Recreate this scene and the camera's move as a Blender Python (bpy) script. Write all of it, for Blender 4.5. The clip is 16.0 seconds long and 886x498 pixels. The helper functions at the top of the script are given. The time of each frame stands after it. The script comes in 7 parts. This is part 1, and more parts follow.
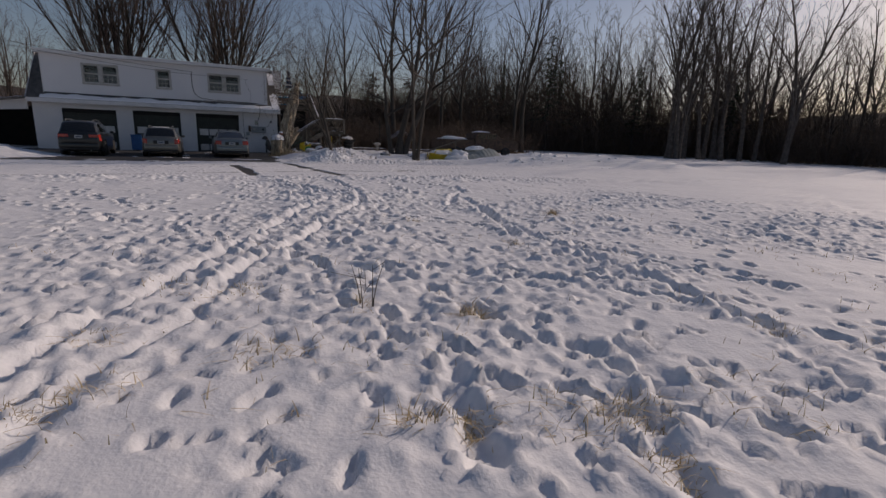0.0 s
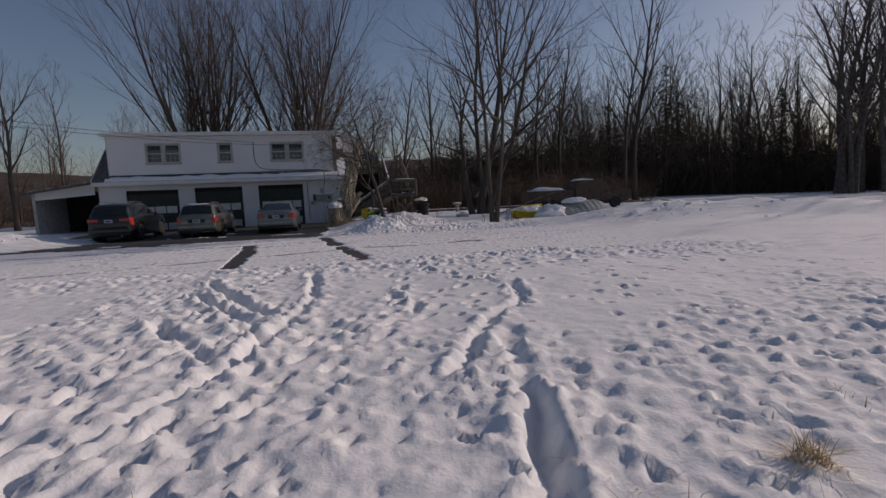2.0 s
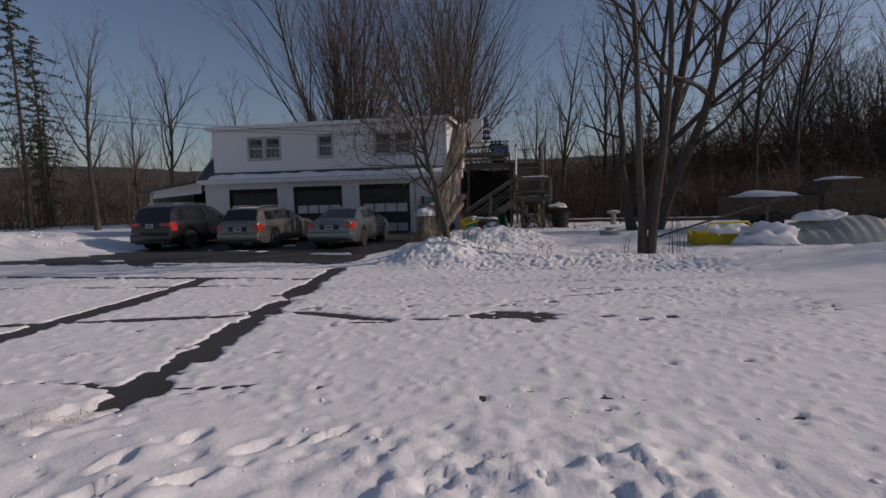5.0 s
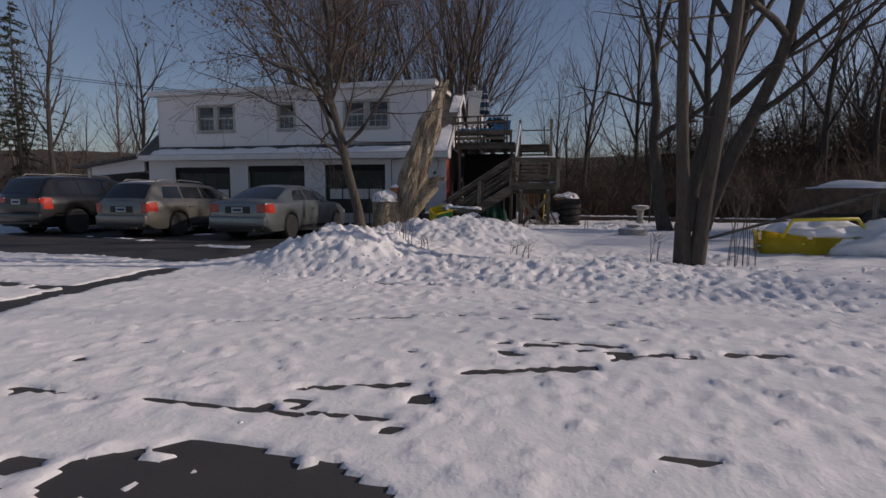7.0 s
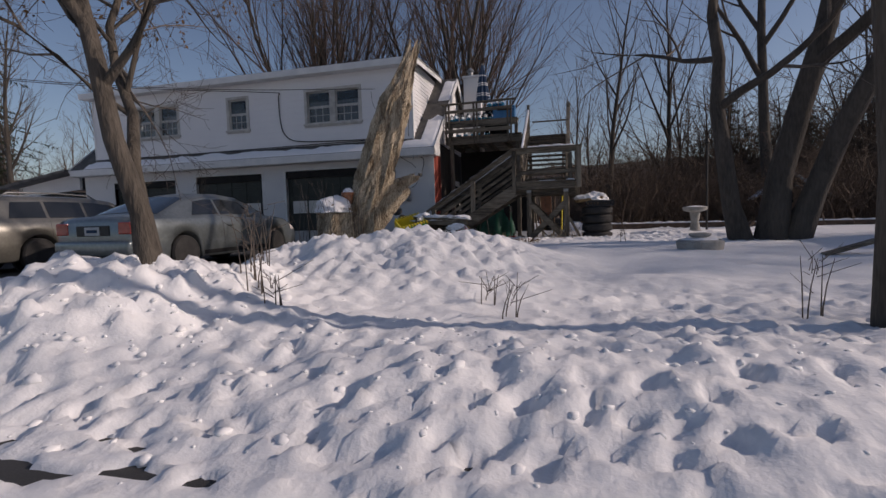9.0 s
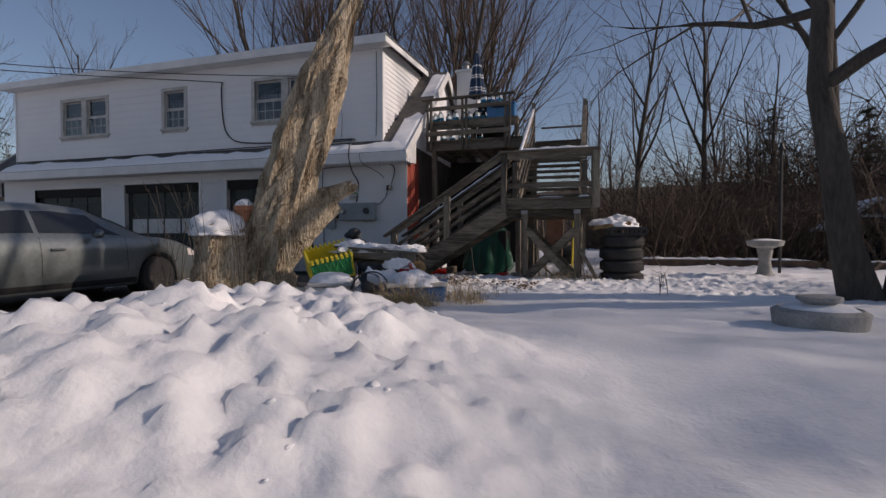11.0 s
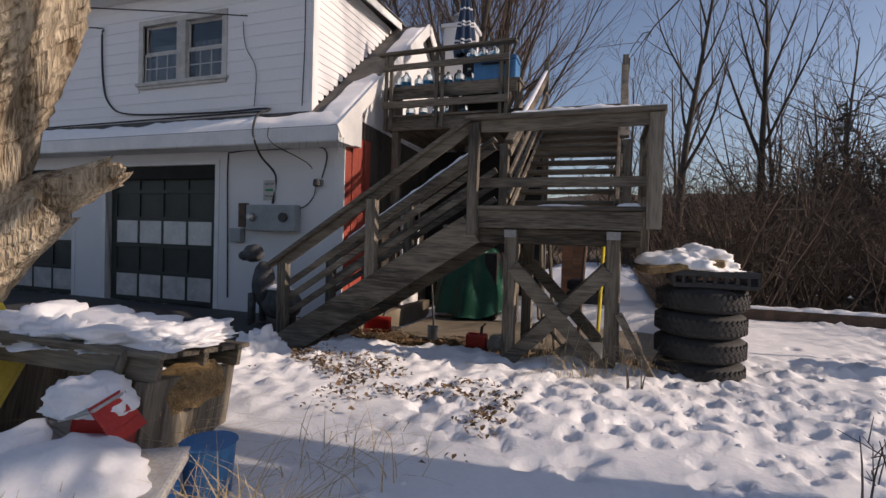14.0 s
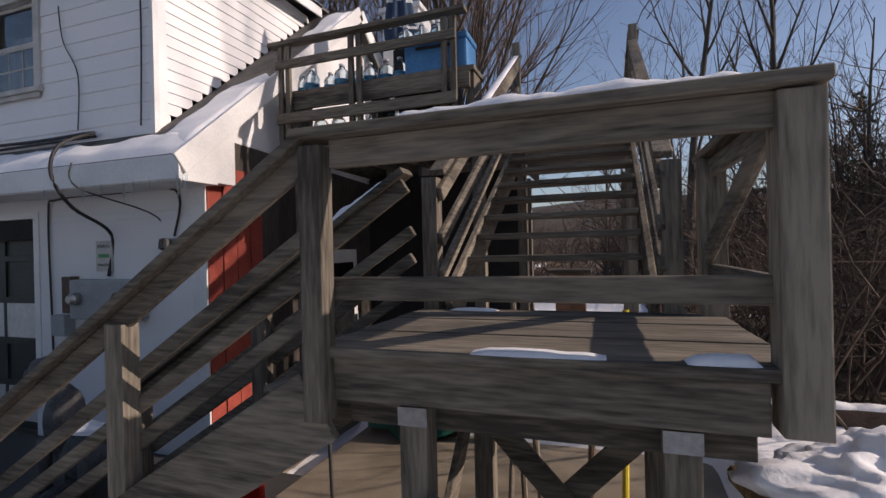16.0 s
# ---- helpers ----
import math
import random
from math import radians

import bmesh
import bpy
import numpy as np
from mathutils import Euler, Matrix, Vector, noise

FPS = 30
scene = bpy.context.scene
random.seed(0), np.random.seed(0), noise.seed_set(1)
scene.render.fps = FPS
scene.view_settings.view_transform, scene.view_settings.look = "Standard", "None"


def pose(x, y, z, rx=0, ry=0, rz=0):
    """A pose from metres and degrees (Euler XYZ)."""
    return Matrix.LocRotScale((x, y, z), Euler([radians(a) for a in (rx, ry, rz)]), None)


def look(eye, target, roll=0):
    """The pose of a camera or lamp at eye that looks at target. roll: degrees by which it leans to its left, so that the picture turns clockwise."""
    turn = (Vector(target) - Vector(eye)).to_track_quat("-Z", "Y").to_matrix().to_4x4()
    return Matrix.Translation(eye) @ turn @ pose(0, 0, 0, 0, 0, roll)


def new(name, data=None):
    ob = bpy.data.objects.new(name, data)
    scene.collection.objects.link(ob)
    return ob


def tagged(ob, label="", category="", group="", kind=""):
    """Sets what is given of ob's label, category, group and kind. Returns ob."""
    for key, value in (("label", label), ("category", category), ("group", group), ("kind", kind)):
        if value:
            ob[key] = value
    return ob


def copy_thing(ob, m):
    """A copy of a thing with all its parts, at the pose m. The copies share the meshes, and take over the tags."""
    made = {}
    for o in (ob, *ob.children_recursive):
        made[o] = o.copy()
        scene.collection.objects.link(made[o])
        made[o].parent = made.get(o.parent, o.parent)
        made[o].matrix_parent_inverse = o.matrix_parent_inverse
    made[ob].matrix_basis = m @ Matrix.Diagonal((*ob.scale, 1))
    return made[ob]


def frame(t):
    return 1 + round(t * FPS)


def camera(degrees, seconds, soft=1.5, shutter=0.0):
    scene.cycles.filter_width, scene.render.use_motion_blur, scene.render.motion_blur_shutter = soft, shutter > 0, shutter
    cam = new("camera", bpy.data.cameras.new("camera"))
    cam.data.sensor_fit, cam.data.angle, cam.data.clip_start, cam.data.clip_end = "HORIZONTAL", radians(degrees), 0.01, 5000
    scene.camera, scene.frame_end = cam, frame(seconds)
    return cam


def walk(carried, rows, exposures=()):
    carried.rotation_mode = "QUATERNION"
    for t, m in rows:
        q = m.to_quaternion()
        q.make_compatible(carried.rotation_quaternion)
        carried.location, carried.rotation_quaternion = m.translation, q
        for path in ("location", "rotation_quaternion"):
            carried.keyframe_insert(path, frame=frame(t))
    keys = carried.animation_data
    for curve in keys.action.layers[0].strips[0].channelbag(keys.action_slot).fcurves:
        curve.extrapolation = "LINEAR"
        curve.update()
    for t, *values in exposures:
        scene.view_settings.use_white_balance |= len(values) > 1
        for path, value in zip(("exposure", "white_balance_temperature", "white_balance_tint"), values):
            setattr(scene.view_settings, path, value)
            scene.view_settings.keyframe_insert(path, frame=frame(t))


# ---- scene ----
cam = camera(84.8, 16.0)
PATH = [
    (0, (0.588, 0.21, 1.165), (1.467, 1.951, 0.718), 2.1),
    (0.5, (1.589, 1.38, 1.112), (2.287, 3.221, 0.757), 0.6),
    (1, (2.503, 2.756, 1.12), (3.109, 4.64, 0.828), -0.5),
    (1.5, (3.411, 4.231, 1.139), (3.967, 6.134, 0.875), -1.6),
    (2, (4.384, 5.767, 1.145), (4.854, 7.698, 0.922), -2.4),
    (2.5, (5.343, 7.156, 1.188), (5.676, 9.119, 0.998), -3.0),
    (3, (6.242, 8.468, 1.28), (6.428, 10.452, 1.112), -1.4),
    (3.5, (7.004, 9.608, 1.402), (7.048, 11.601, 1.247), -0.3),
    (4, (7.626, 10.867, 1.413), (7.53, 12.855, 1.213), -1.5),
    (6.5, (9.521, 17.336, 0.848), (9.089, 19.279, 0.646), 0.7),
    (7, (9.721, 18.532, 0.727), (9.31, 20.479, 0.527), 0.4),
    (7.5, (9.847, 19.67, 0.604), (9.431, 21.617, 0.421), 2.8),
    (8, (9.836, 20.798, 0.547), (9.379, 22.738, 0.38), 1.8),
    (8.5, (9.82, 21.902, 0.519), (9.326, 23.834, 0.373), -2.2),
    (9, (9.828, 22.954, 0.541), (9.325, 24.885, 0.404), -1.7),
    (11.5, (9.994, 27.549, 0.704), (9.404, 29.46, 0.657), 0.2),
    (12, (9.943, 28.328, 0.753), (9.355, 30.239, 0.704), 0.6),
    (12.5, (9.901, 29.005, 0.797), (9.299, 30.911, 0.749), 0.2),
    (13, (9.866, 29.674, 0.863), (9.248, 31.575, 0.825), 1.0),
    (13.5, (9.833, 30.317, 0.966), (9.191, 32.211, 0.926), 1.3),
    (14, (9.776, 30.972, 1.03), (9.112, 32.858, 0.982), 1.7),
    (14.5, (9.649, 31.68, 1.078), (8.977, 33.563, 1.03), -1.2),
    (15, (9.575, 32.406, 1.177), (8.916, 34.294, 1.139), -1.5),
    (15.5, (9.553, 33.151, 1.429), (8.904, 35.043, 1.412), 0.4),
    (16, (9.571, 33.791, 1.707), (8.918, 35.681, 1.706), -1.4),
]
walk(cam, [(t, look(eye, target, roll)) for t, eye, target, roll in PATH], exposures=[(0.0, -1.02, 7050, 22), (4.0, -0.92, 6900, 22), (7.0, -0.80, 6950, 22), (9.0, -0.56, 6950, 22), (11.5, -0.32, 7050, 21), (12.5, 0.0, 7500, 21), (13.5, 0.05, 7400, 21), (16.0, 0.03, 7000, 22)])

# ---- light ----
SUN_AZ, SUN_EL = radians(80), radians(25)
world = bpy.data.worlds.new("world")
world.use_nodes = True
scene.world = world
wn = world.node_tree.nodes
sky = wn.new("ShaderNodeTexSky")
sky.sky_type = "NISHITA"
sky.sun_disc = False
sky.sun_elevation, sky.sun_rotation = SUN_EL, SUN_AZ
sky.air_density, sky.dust_density, sky.ozone_density = 1.0, 1.0, 2.5
wn["Background"].inputs["Strength"].default_value = 0.115
world.node_tree.links.new(sky.outputs[0], wn["Background"].inputs["Color"])
sun_data = bpy.data.lights.new("sun", "SUN")
sun_data.energy, sun_data.angle, sun_data.color = 4.0, radians(0.6), (1.0, 0.91, 0.80)
sun = new("sun", sun_data)
sun_way = Vector((math.sin(SUN_AZ) * math.cos(SUN_EL), math.cos(SUN_AZ) * math.cos(SUN_EL), math.sin(SUN_EL)))
sun.matrix_world = look(sun_way * 60, (0, 0, 0))


# ---- materials ----
def material(name, a, b, rough=0.8, scale=6.0, fine=60.0, bump=0.3, metal=0.0, stretch=(1, 1, 1), spread=0.5, vary=0.0, coat=0.0, dist=0.02):
    """Two colours mixed by a coarse and a fine noise, with relief."""
    m = bpy.data.materials.new(name)
    m.use_nodes = True
    n, l = m.node_tree.nodes, m.node_tree.links
    b_s = n["Principled BSDF"]
    tc = n.new("ShaderNodeTexCoord")
    mp = n.new("ShaderNodeMapping")
    mp.inputs["Scale"].default_value = stretch
    l.new(tc.outputs["Object"], mp.inputs["Vector"])
    n1, n2 = n.new("ShaderNodeTexNoise"), n.new("ShaderNodeTexNoise")
    for t, s, d in ((n1, scale, 5), (n2, fine, 3)):
        t.inputs["Scale"].default_value, t.inputs["Detail"].default_value = s, d
        l.new(mp.outputs[0], t.inputs["Vector"])
    mix = n.new("ShaderNodeMath")
    mix.operation = "MULTIPLY_ADD"
    mix.inputs[1].default_value = 0.45
    l.new(n2.outputs["Fac"], mix.inputs[0])
    half = n.new("ShaderNodeMath")
    half.operation = "MULTIPLY"
    half.inputs[1].default_value = 0.55
    l.new(n1.outputs["Fac"], half.inputs[0])
    l.new(half.outputs[0], mix.inputs[2])
    ramp = n.new("ShaderNodeValToRGB")
    ramp.color_ramp.elements[0].position = 0.5 - 0.25 * spread
    ramp.color_ramp.elements[1].position = 0.5 + 0.25 * spread
    ramp.color_ramp.elements[0].color, ramp.color_ramp.elements[1].color = (*a, 1), (*b, 1)
    l.new(mix.outputs[0], ramp.inputs[0])
    out = ramp.outputs[0]
    if vary:
        info = n.new("ShaderNodeObjectInfo")
        hsv = n.new("ShaderNodeHueSaturation")
        rng = n.new("ShaderNodeMapRange")
        rng.inputs["To Min"].default_value, rng.inputs["To Max"].default_value = 1 - vary, 1 + vary
        l.new(info.outputs["Random"], rng.inputs["Value"])
        l.new(rng.outputs[0], hsv.inputs["Value"])
        l.new(out, hsv.inputs["Color"])
        out = hsv.outputs[0]
    l.new(out, b_s.inputs["Base Color"])
    b_s.inputs["Roughness"].default_value, b_s.inputs["Metallic"].default_value = rough, metal
    b_s.inputs["Coat Weight"].default_value = coat
    if bump:
        bp = n.new("ShaderNodeBump")
        bp.inputs["Strength"].default_value, bp.inputs["Distance"].default_value = bump, dist
        l.new(mix.outputs[0], bp.inputs["Height"])
        l.new(bp.outputs[0], b_s.inputs["Normal"])
    return m


def glass(name, tint, rough=0.03):
    m = bpy.data.materials.new(name)
    m.use_nodes = True
    b_s = m.node_tree.nodes["Principled BSDF"]
    b_s.inputs["Base Color"].default_value = (*tint, 1)
    b_s.inputs["Roughness"].default_value = rough
    b_s.inputs["Transmission Weight"].default_value = 1.0
    b_s.inputs["IOR"].default_value = 1.45
    return m


SNOW = material("snow", (0.78, 0.79, 0.81), (0.88, 0.88, 0.88), 0.75, 4.5, 32, 0.5, spread=0.8, dist=0.022)
SNOW.node_tree.nodes["Principled BSDF"].inputs["Specular IOR Level"].default_value = 0.25
SNOW_CAP = material("settled snow", (0.80, 0.81, 0.84), (0.88, 0.88, 0.88), 0.7, 9, 60, 0.5, dist=0.01)
DIRTY_SNOW = material("dirty snow", (0.48, 0.40, 0.27), (0.72, 0.68, 0.60), 0.85, 3, 30, 0.5)
ASPHALT = material("asphalt", (0.026, 0.027, 0.029), (0.065, 0.063, 0.06), 0.75, 1.2, 160, 0.35, spread=0.9, dist=0.006)
CONCRETE = material("damp concrete", (0.15, 0.12, 0.085), (0.27, 0.23, 0.17), 0.7, 2, 80, 0.25, dist=0.005)
LITTER = material("leaf litter", (0.045, 0.030, 0.018), (0.16, 0.10, 0.05), 0.95, 14, 90, 0.9, dist=0.03)
LEAF = material("dead leaf", (0.10, 0.055, 0.028), (0.24, 0.15, 0.07), 0.9, 20, 80, 0.2, vary=0.3)
SIDING = material("white siding", (0.70, 0.71, 0.73), (0.80, 0.80, 0.80), 0.6, 0.8, 40, 0.08, spread=0.9, dist=0.004)
STUCCO = material("white painted block", (0.62, 0.63, 0.65), (0.76, 0.76, 0.75), 0.8, 1.3, 60, 0.4, spread=0.9, dist=0.006)
TRIM = material("white trim", (0.62, 0.63, 0.63), (0.76, 0.76, 0.75), 0.55, 3, 50, 0.12, dist=0.003)
OLD_TRIM = material("weathered trim", (0.36, 0.35, 0.33), (0.58, 0.57, 0.54), 0.8, 5, 70, 0.3, dist=0.003)
RED_WALL = material("red painted boards", (0.24, 0.035, 0.022), (0.36, 0.07, 0.045), 0.75, 3, 40, 0.3, dist=0.005)
SHINGLE = material("roof shingle", (0.06, 0.058, 0.055), (0.14, 0.13, 0.12), 0.9, 4, 60, 0.4, vary=0.15)
DOOR_GREEN = material("dark green door paint", (0.012, 0.018, 0.015), (0.028, 0.036, 0.03), 0.55, 3, 40, 0.15)
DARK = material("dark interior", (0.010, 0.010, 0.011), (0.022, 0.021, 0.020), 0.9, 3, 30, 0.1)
PANE = glass("window glass", (0.85, 0.9, 0.92))
CURTAIN = material("pale curtain", (0.10, 0.10, 0.11), (0.22, 0.22, 0.22), 0.9, 6, 60, 0.3, stretch=(6, 1, 1))
WHITE_PANEL = material("white door pane", (0.52, 0.52, 0.50), (0.68, 0.67, 0.64), 0.6, 3, 30, 0.1)
WOOD = material("weathered deck wood", (0.085, 0.070, 0.052), (0.235, 0.20, 0.155), 0.85, 3.2, 34, 0.55, stretch=(1, 1, 1), spread=0.9, vary=0.16, dist=0.012)
WOOD_X = material("weathered rail wood", (0.045, 0.038, 0.029), (0.225, 0.195, 0.15), 0.85, 6, 60, 0.7, stretch=(0.10, 1, 1), spread=0.5, vary=0.18, dist=0.012)
WOOD_Y = material("weathered stair wood", (0.045, 0.038, 0.029), (0.225, 0.195, 0.15), 0.85, 6, 60, 0.7, stretch=(1, 0.10, 1), spread=0.5, vary=0.18, dist=0.012)
WOOD_Z = material("weathered post wood", (0.05, 0.042, 0.032), (0.235, 0.205, 0.16), 0.85, 6, 60, 0.7, stretch=(1, 1, 0.1), spread=0.5, vary=0.18, dist=0.012)
BARK = material("grey bark", (0.032, 0.027, 0.022), (0.115, 0.098, 0.080), 0.95, 6, 38, 1.0, stretch=(1, 1, 0.22), spread=0.9, dist=0.05)
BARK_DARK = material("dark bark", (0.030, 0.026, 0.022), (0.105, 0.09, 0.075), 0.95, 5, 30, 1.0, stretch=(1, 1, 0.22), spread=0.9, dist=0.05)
TWIG = material("twig", (0.06, 0.048, 0.04), (0.15, 0.125, 0.105), 0.9, 4, 20, 0.0)
TWIG_RED = material("reddish twig", (0.06, 0.040, 0.032), (0.15, 0.105, 0.085), 0.9, 0.5, 9, 0.0)
BRUSH = material("brown brush", (0.06, 0.043, 0.033), (0.16, 0.115, 0.085), 0.95, 0.3, 6, 0.0)
DEAD_WOOD = material("bare dead wood", (0.13, 0.085, 0.045), (0.66, 0.56, 0.41), 0.9, 4, 30, 1.0, stretch=(1.6, 1.6, 0.22), spread=0.5, dist=0.12)
STRAW = material("dry straw", (0.38, 0.28, 0.15), (0.62, 0.50, 0.31), 0.9, 6, 30, 0.0)
PINE = material("pine needles", (0.016, 0.026, 0.014), (0.045, 0.06, 0.03), 0.85, 0.8, 12, 0.0)
RUBBER = material("tyre rubber", (0.016, 0.016, 0.017), (0.040, 0.039, 0.038), 0.8, 8, 60, 0.3, dist=0.004)
BLACK = material("black plastic", (0.012, 0.012, 0.013), (0.026, 0.026, 0.027), 0.45, 6, 40, 0.05)
CABLE = material("black cable", (0.012, 0.012, 0.012), (0.03, 0.03, 0.03), 0.6, 6, 40, 0.0)
STEEL = material("grey steel", (0.20, 0.21, 0.21), (0.33, 0.34, 0.34), 0.45, 4, 50, 0.05, metal=0.6)
ALLOY = material("alloy wheel", (0.36, 0.37, 0.38), (0.52, 0.53, 0.54), 0.35, 6, 40, 0.0, metal=0.8)
METER_GREY = material("grey meter box paint", (0.22, 0.25, 0.26), (0.32, 0.35, 0.36), 0.5, 4, 50, 0.05)
SILVER_PAINT = material("grey green car paint", (0.175, 0.20, 0.205), (0.24, 0.27, 0.275), 0.32, 1.2, 20, 0.0, metal=0.65, coat=0.6)
GOLD_PAINT = material("warm silver car paint", (0.175, 0.17, 0.15), (0.24, 0.235, 0.21), 0.34, 1.2, 20, 0.0, metal=0.65, coat=0.6)
DARK_PAINT = material("dark grey car paint", (0.014, 0.016, 0.018), (0.026, 0.028, 0.03), 0.3, 1.2, 20, 0.0, metal=0.4, coat=0.7)
CAR_GLASS = material("dark car glass", (0.010, 0.012, 0.013), (0.02, 0.022, 0.024), 0.08, 2, 20, 0.0, coat=0.5)
TAIL = material("red lamp plastic", (0.38, 0.022, 0.016), (0.55, 0.05, 0.03), 0.2, 8, 40, 0.0, coat=0.6)
CLEAR_LAMP = material("pale lamp plastic", (0.55, 0.50, 0.48), (0.7, 0.66, 0.64), 0.2, 8, 40, 0.0)
PLATE = material("number plate", (0.45, 0.47, 0.48), (0.58, 0.6, 0.6), 0.5, 8, 40, 0.0)
TERRACOTTA = material("terracotta plastic", (0.40, 0.15, 0.07), (0.52, 0.22, 0.11), 0.7, 5, 40, 0.1)
YELLOW = material("yellow plastic", (0.68, 0.52, 0.03), (0.80, 0.64, 0.06), 0.5, 4, 40, 0.05)
GREEN = material("green plastic", (0.015, 0.20, 0.07), (0.03, 0.30, 0.11), 0.5, 4, 40, 0.05)
TARP_GREEN = material("green tarp", (0.010, 0.10, 0.065), (0.03, 0.19, 0.13), 0.38, 3, 50, 0.2)
TARP_PALE = material("pale canvas tarp", (0.30, 0.32, 0.29), (0.46, 0.47, 0.43), 0.8, 2, 50, 0.3)
BLUE = material("blue plastic", (0.012, 0.085, 0.24), (0.025, 0.14, 0.36), 0.45, 4, 40, 0.05)
COOLER_BLUE = material("cooler blue plastic", (0.03, 0.16, 0.36), (0.05, 0.22, 0.46), 0.5, 4, 40, 0.05)
NAVY = material("navy cloth", (0.018, 0.04, 0.085), (0.035, 0.07, 0.13), 0.9, 5, 60, 0.2)
WHITE_CLOTH = material("white cloth", (0.6, 0.6, 0.6), (0.72, 0.72, 0.72), 0.9, 5, 60, 0.2)
RED_PLASTIC = material("red plastic", (0.42, 0.022, 0.016), (0.56, 0.045, 0.03), 0.5, 4, 40, 0.05)
STONE = material("grey cast stone", (0.22, 0.22, 0.20), (0.38, 0.37, 0.35), 0.9, 6, 60, 0.4)
STATUE = material("dark cast stone", (0.035, 0.037, 0.038), (0.10, 0.10, 0.10), 0.7, 9, 60, 0.5)
BRICK = material("orange brick", (0.30, 0.13, 0.07), (0.44, 0.21, 0.12), 0.9, 5, 60, 0.4, vary=0.2)
WATER_BLUE = material("blue liquid", (0.02, 0.22, 0.42), (0.04, 0.32, 0.52), 0.25, 4, 20, 0.0)
CLEAR = glass("clear bottle plastic", (0.75, 0.88, 0.95), 0.12)
RUST = material("rusty steel", (0.05, 0.035, 0.026), (0.16, 0.10, 0.065), 0.8, 6, 60, 0.3)
FUR = material("dry moss", (0.16, 0.10, 0.045), (0.34, 0.23, 0.11), 0.95, 20, 80, 0.9)


# ---- helpers of this scene ----
def part(name, bm, mat, parent=None, label="", smooth=False, kind=""):
    me = bpy.data.meshes.new(name)
    bm.to_mesh(me)
    bm.free()
    me.materials.append(mat)
    if smooth:
        me.polygons.foreach_set("use_smooth", [True] * len(me.polygons))
    ob = new(name, me)
    if parent:
        ob.parent = parent
    return tagged(ob, label, kind=kind)


def thing(name, label, category, at=(0, 0, 0), rz=0.0, group="", kind=""):
    ob = new(name)
    ob.matrix_world = pose(*at, 0, 0, rz)
    ob.empty_display_size = 0.1
    return tagged(ob, label, category, group, kind)


def raw(name, verts, faces, mat, parent=None, label="", smooth=True, kind=""):
    me = bpy.data.meshes.new(name)
    me.from_pydata(verts, [], faces)
    me.materials.append(mat)
    if smooth:
        me.polygons.foreach_set("use_smooth", [True] * len(me.polygons))
    ob = new(name, me)
    if parent:
        ob.parent = parent
    return tagged(ob, label, kind=kind)


def box(x0, x1, y0, y1, z0, z1, bevel=0.0, bm=None):
    bm = bm or bmesh.new()
    m = Matrix.Translation(((x0 + x1) / 2, (y0 + y1) / 2, (z0 + z1) / 2)) @ Matrix.Diagonal((abs(x1 - x0), abs(y1 - y0), abs(z1 - z0), 1))
    vs = bmesh.ops.create_cube(bm, size=1, matrix=m)["verts"]
    if bevel:
        es = list({e for v in vs for e in v.link_edges})
        bmesh.ops.bevel(bm, geom=es, offset=bevel, segments=2, profile=0.6, affect="EDGES")
    return bm


def beam(p, q, w, h, bevel=0.006, bm=None, up=(0, 0, 1)):
    """A board from p to q, w wide and h high."""
    bm = bm or bmesh.new()
    p, q = Vector(p), Vector(q)
    d = (q - p).normalized()
    side = d.cross(Vector(up))
    if side.length < 1e-4:
        side = d.cross(Vector((0, 1, 0)))
    side.normalize()
    top = side.cross(d)
    rot = Matrix((d, side, top)).transposed().to_4x4()
    m = Matrix.Translation((p + q) / 2) @ rot @ Matrix.Diagonal(((q - p).length, w, h, 1))
    vs = bmesh.ops.create_cube(bm, size=1, matrix=m)["verts"]
    if bevel:
        es = list({e for v in vs for e in v.link_edges})
        bmesh.ops.bevel(bm, geom=es, offset=bevel, segments=1, affect="EDGES")
    return bm


def tube(path, radii, n=8, bm=None, cap=True):
    bm = bm or bmesh.new()
    path = [Vector(p) for p in path]
    rings = []
    for k, p in enumerate(path):
        d = (path[min(k + 1, len(path) - 1)] - path[max(k - 1, 0)]).normalized()
        a = d.orthogonal().normalized() if abs(d.z) > 0.9 else d.cross(Vector((0, 0, 1))).normalized()
        b = d.cross(a)
        r = radii[k] if isinstance(radii, (list, tuple)) else radii
        rings.append([bm.verts.new(p + r * (math.cos(2 * math.pi * i / n) * a + math.sin(2 * math.pi * i / n) * b)) for i in range(n)])
    for r0, r1 in zip(rings, rings[1:]):
        for i in range(n):
            bm.faces.new((r0[i], r0[(i + 1) % n], r1[(i + 1) % n], r1[i]))
    if cap:
        bm.faces.new(rings[0][::-1])
        bm.faces.new(rings[-1])
    return bm


def lathe(profile, n=24, bm=None, at=(0, 0, 0)):
    bm = bm or bmesh.new()
    rings = [[bm.verts.new((at[0] + r * math.cos(2 * math.pi * i / n), at[1] + r * math.sin(2 * math.pi * i / n), at[2] + z)) for i in range(n)] for r, z in profile]
    for r0, r1 in zip(rings, rings[1:]):
        for i in range(n):
            bm.faces.new((r0[i], r0[(i + 1) % n], r1[(i + 1) % n], r1[i]))
    bm.faces.new(rings[0][::-1])
    bm.faces.new(rings[-1])
    return bm


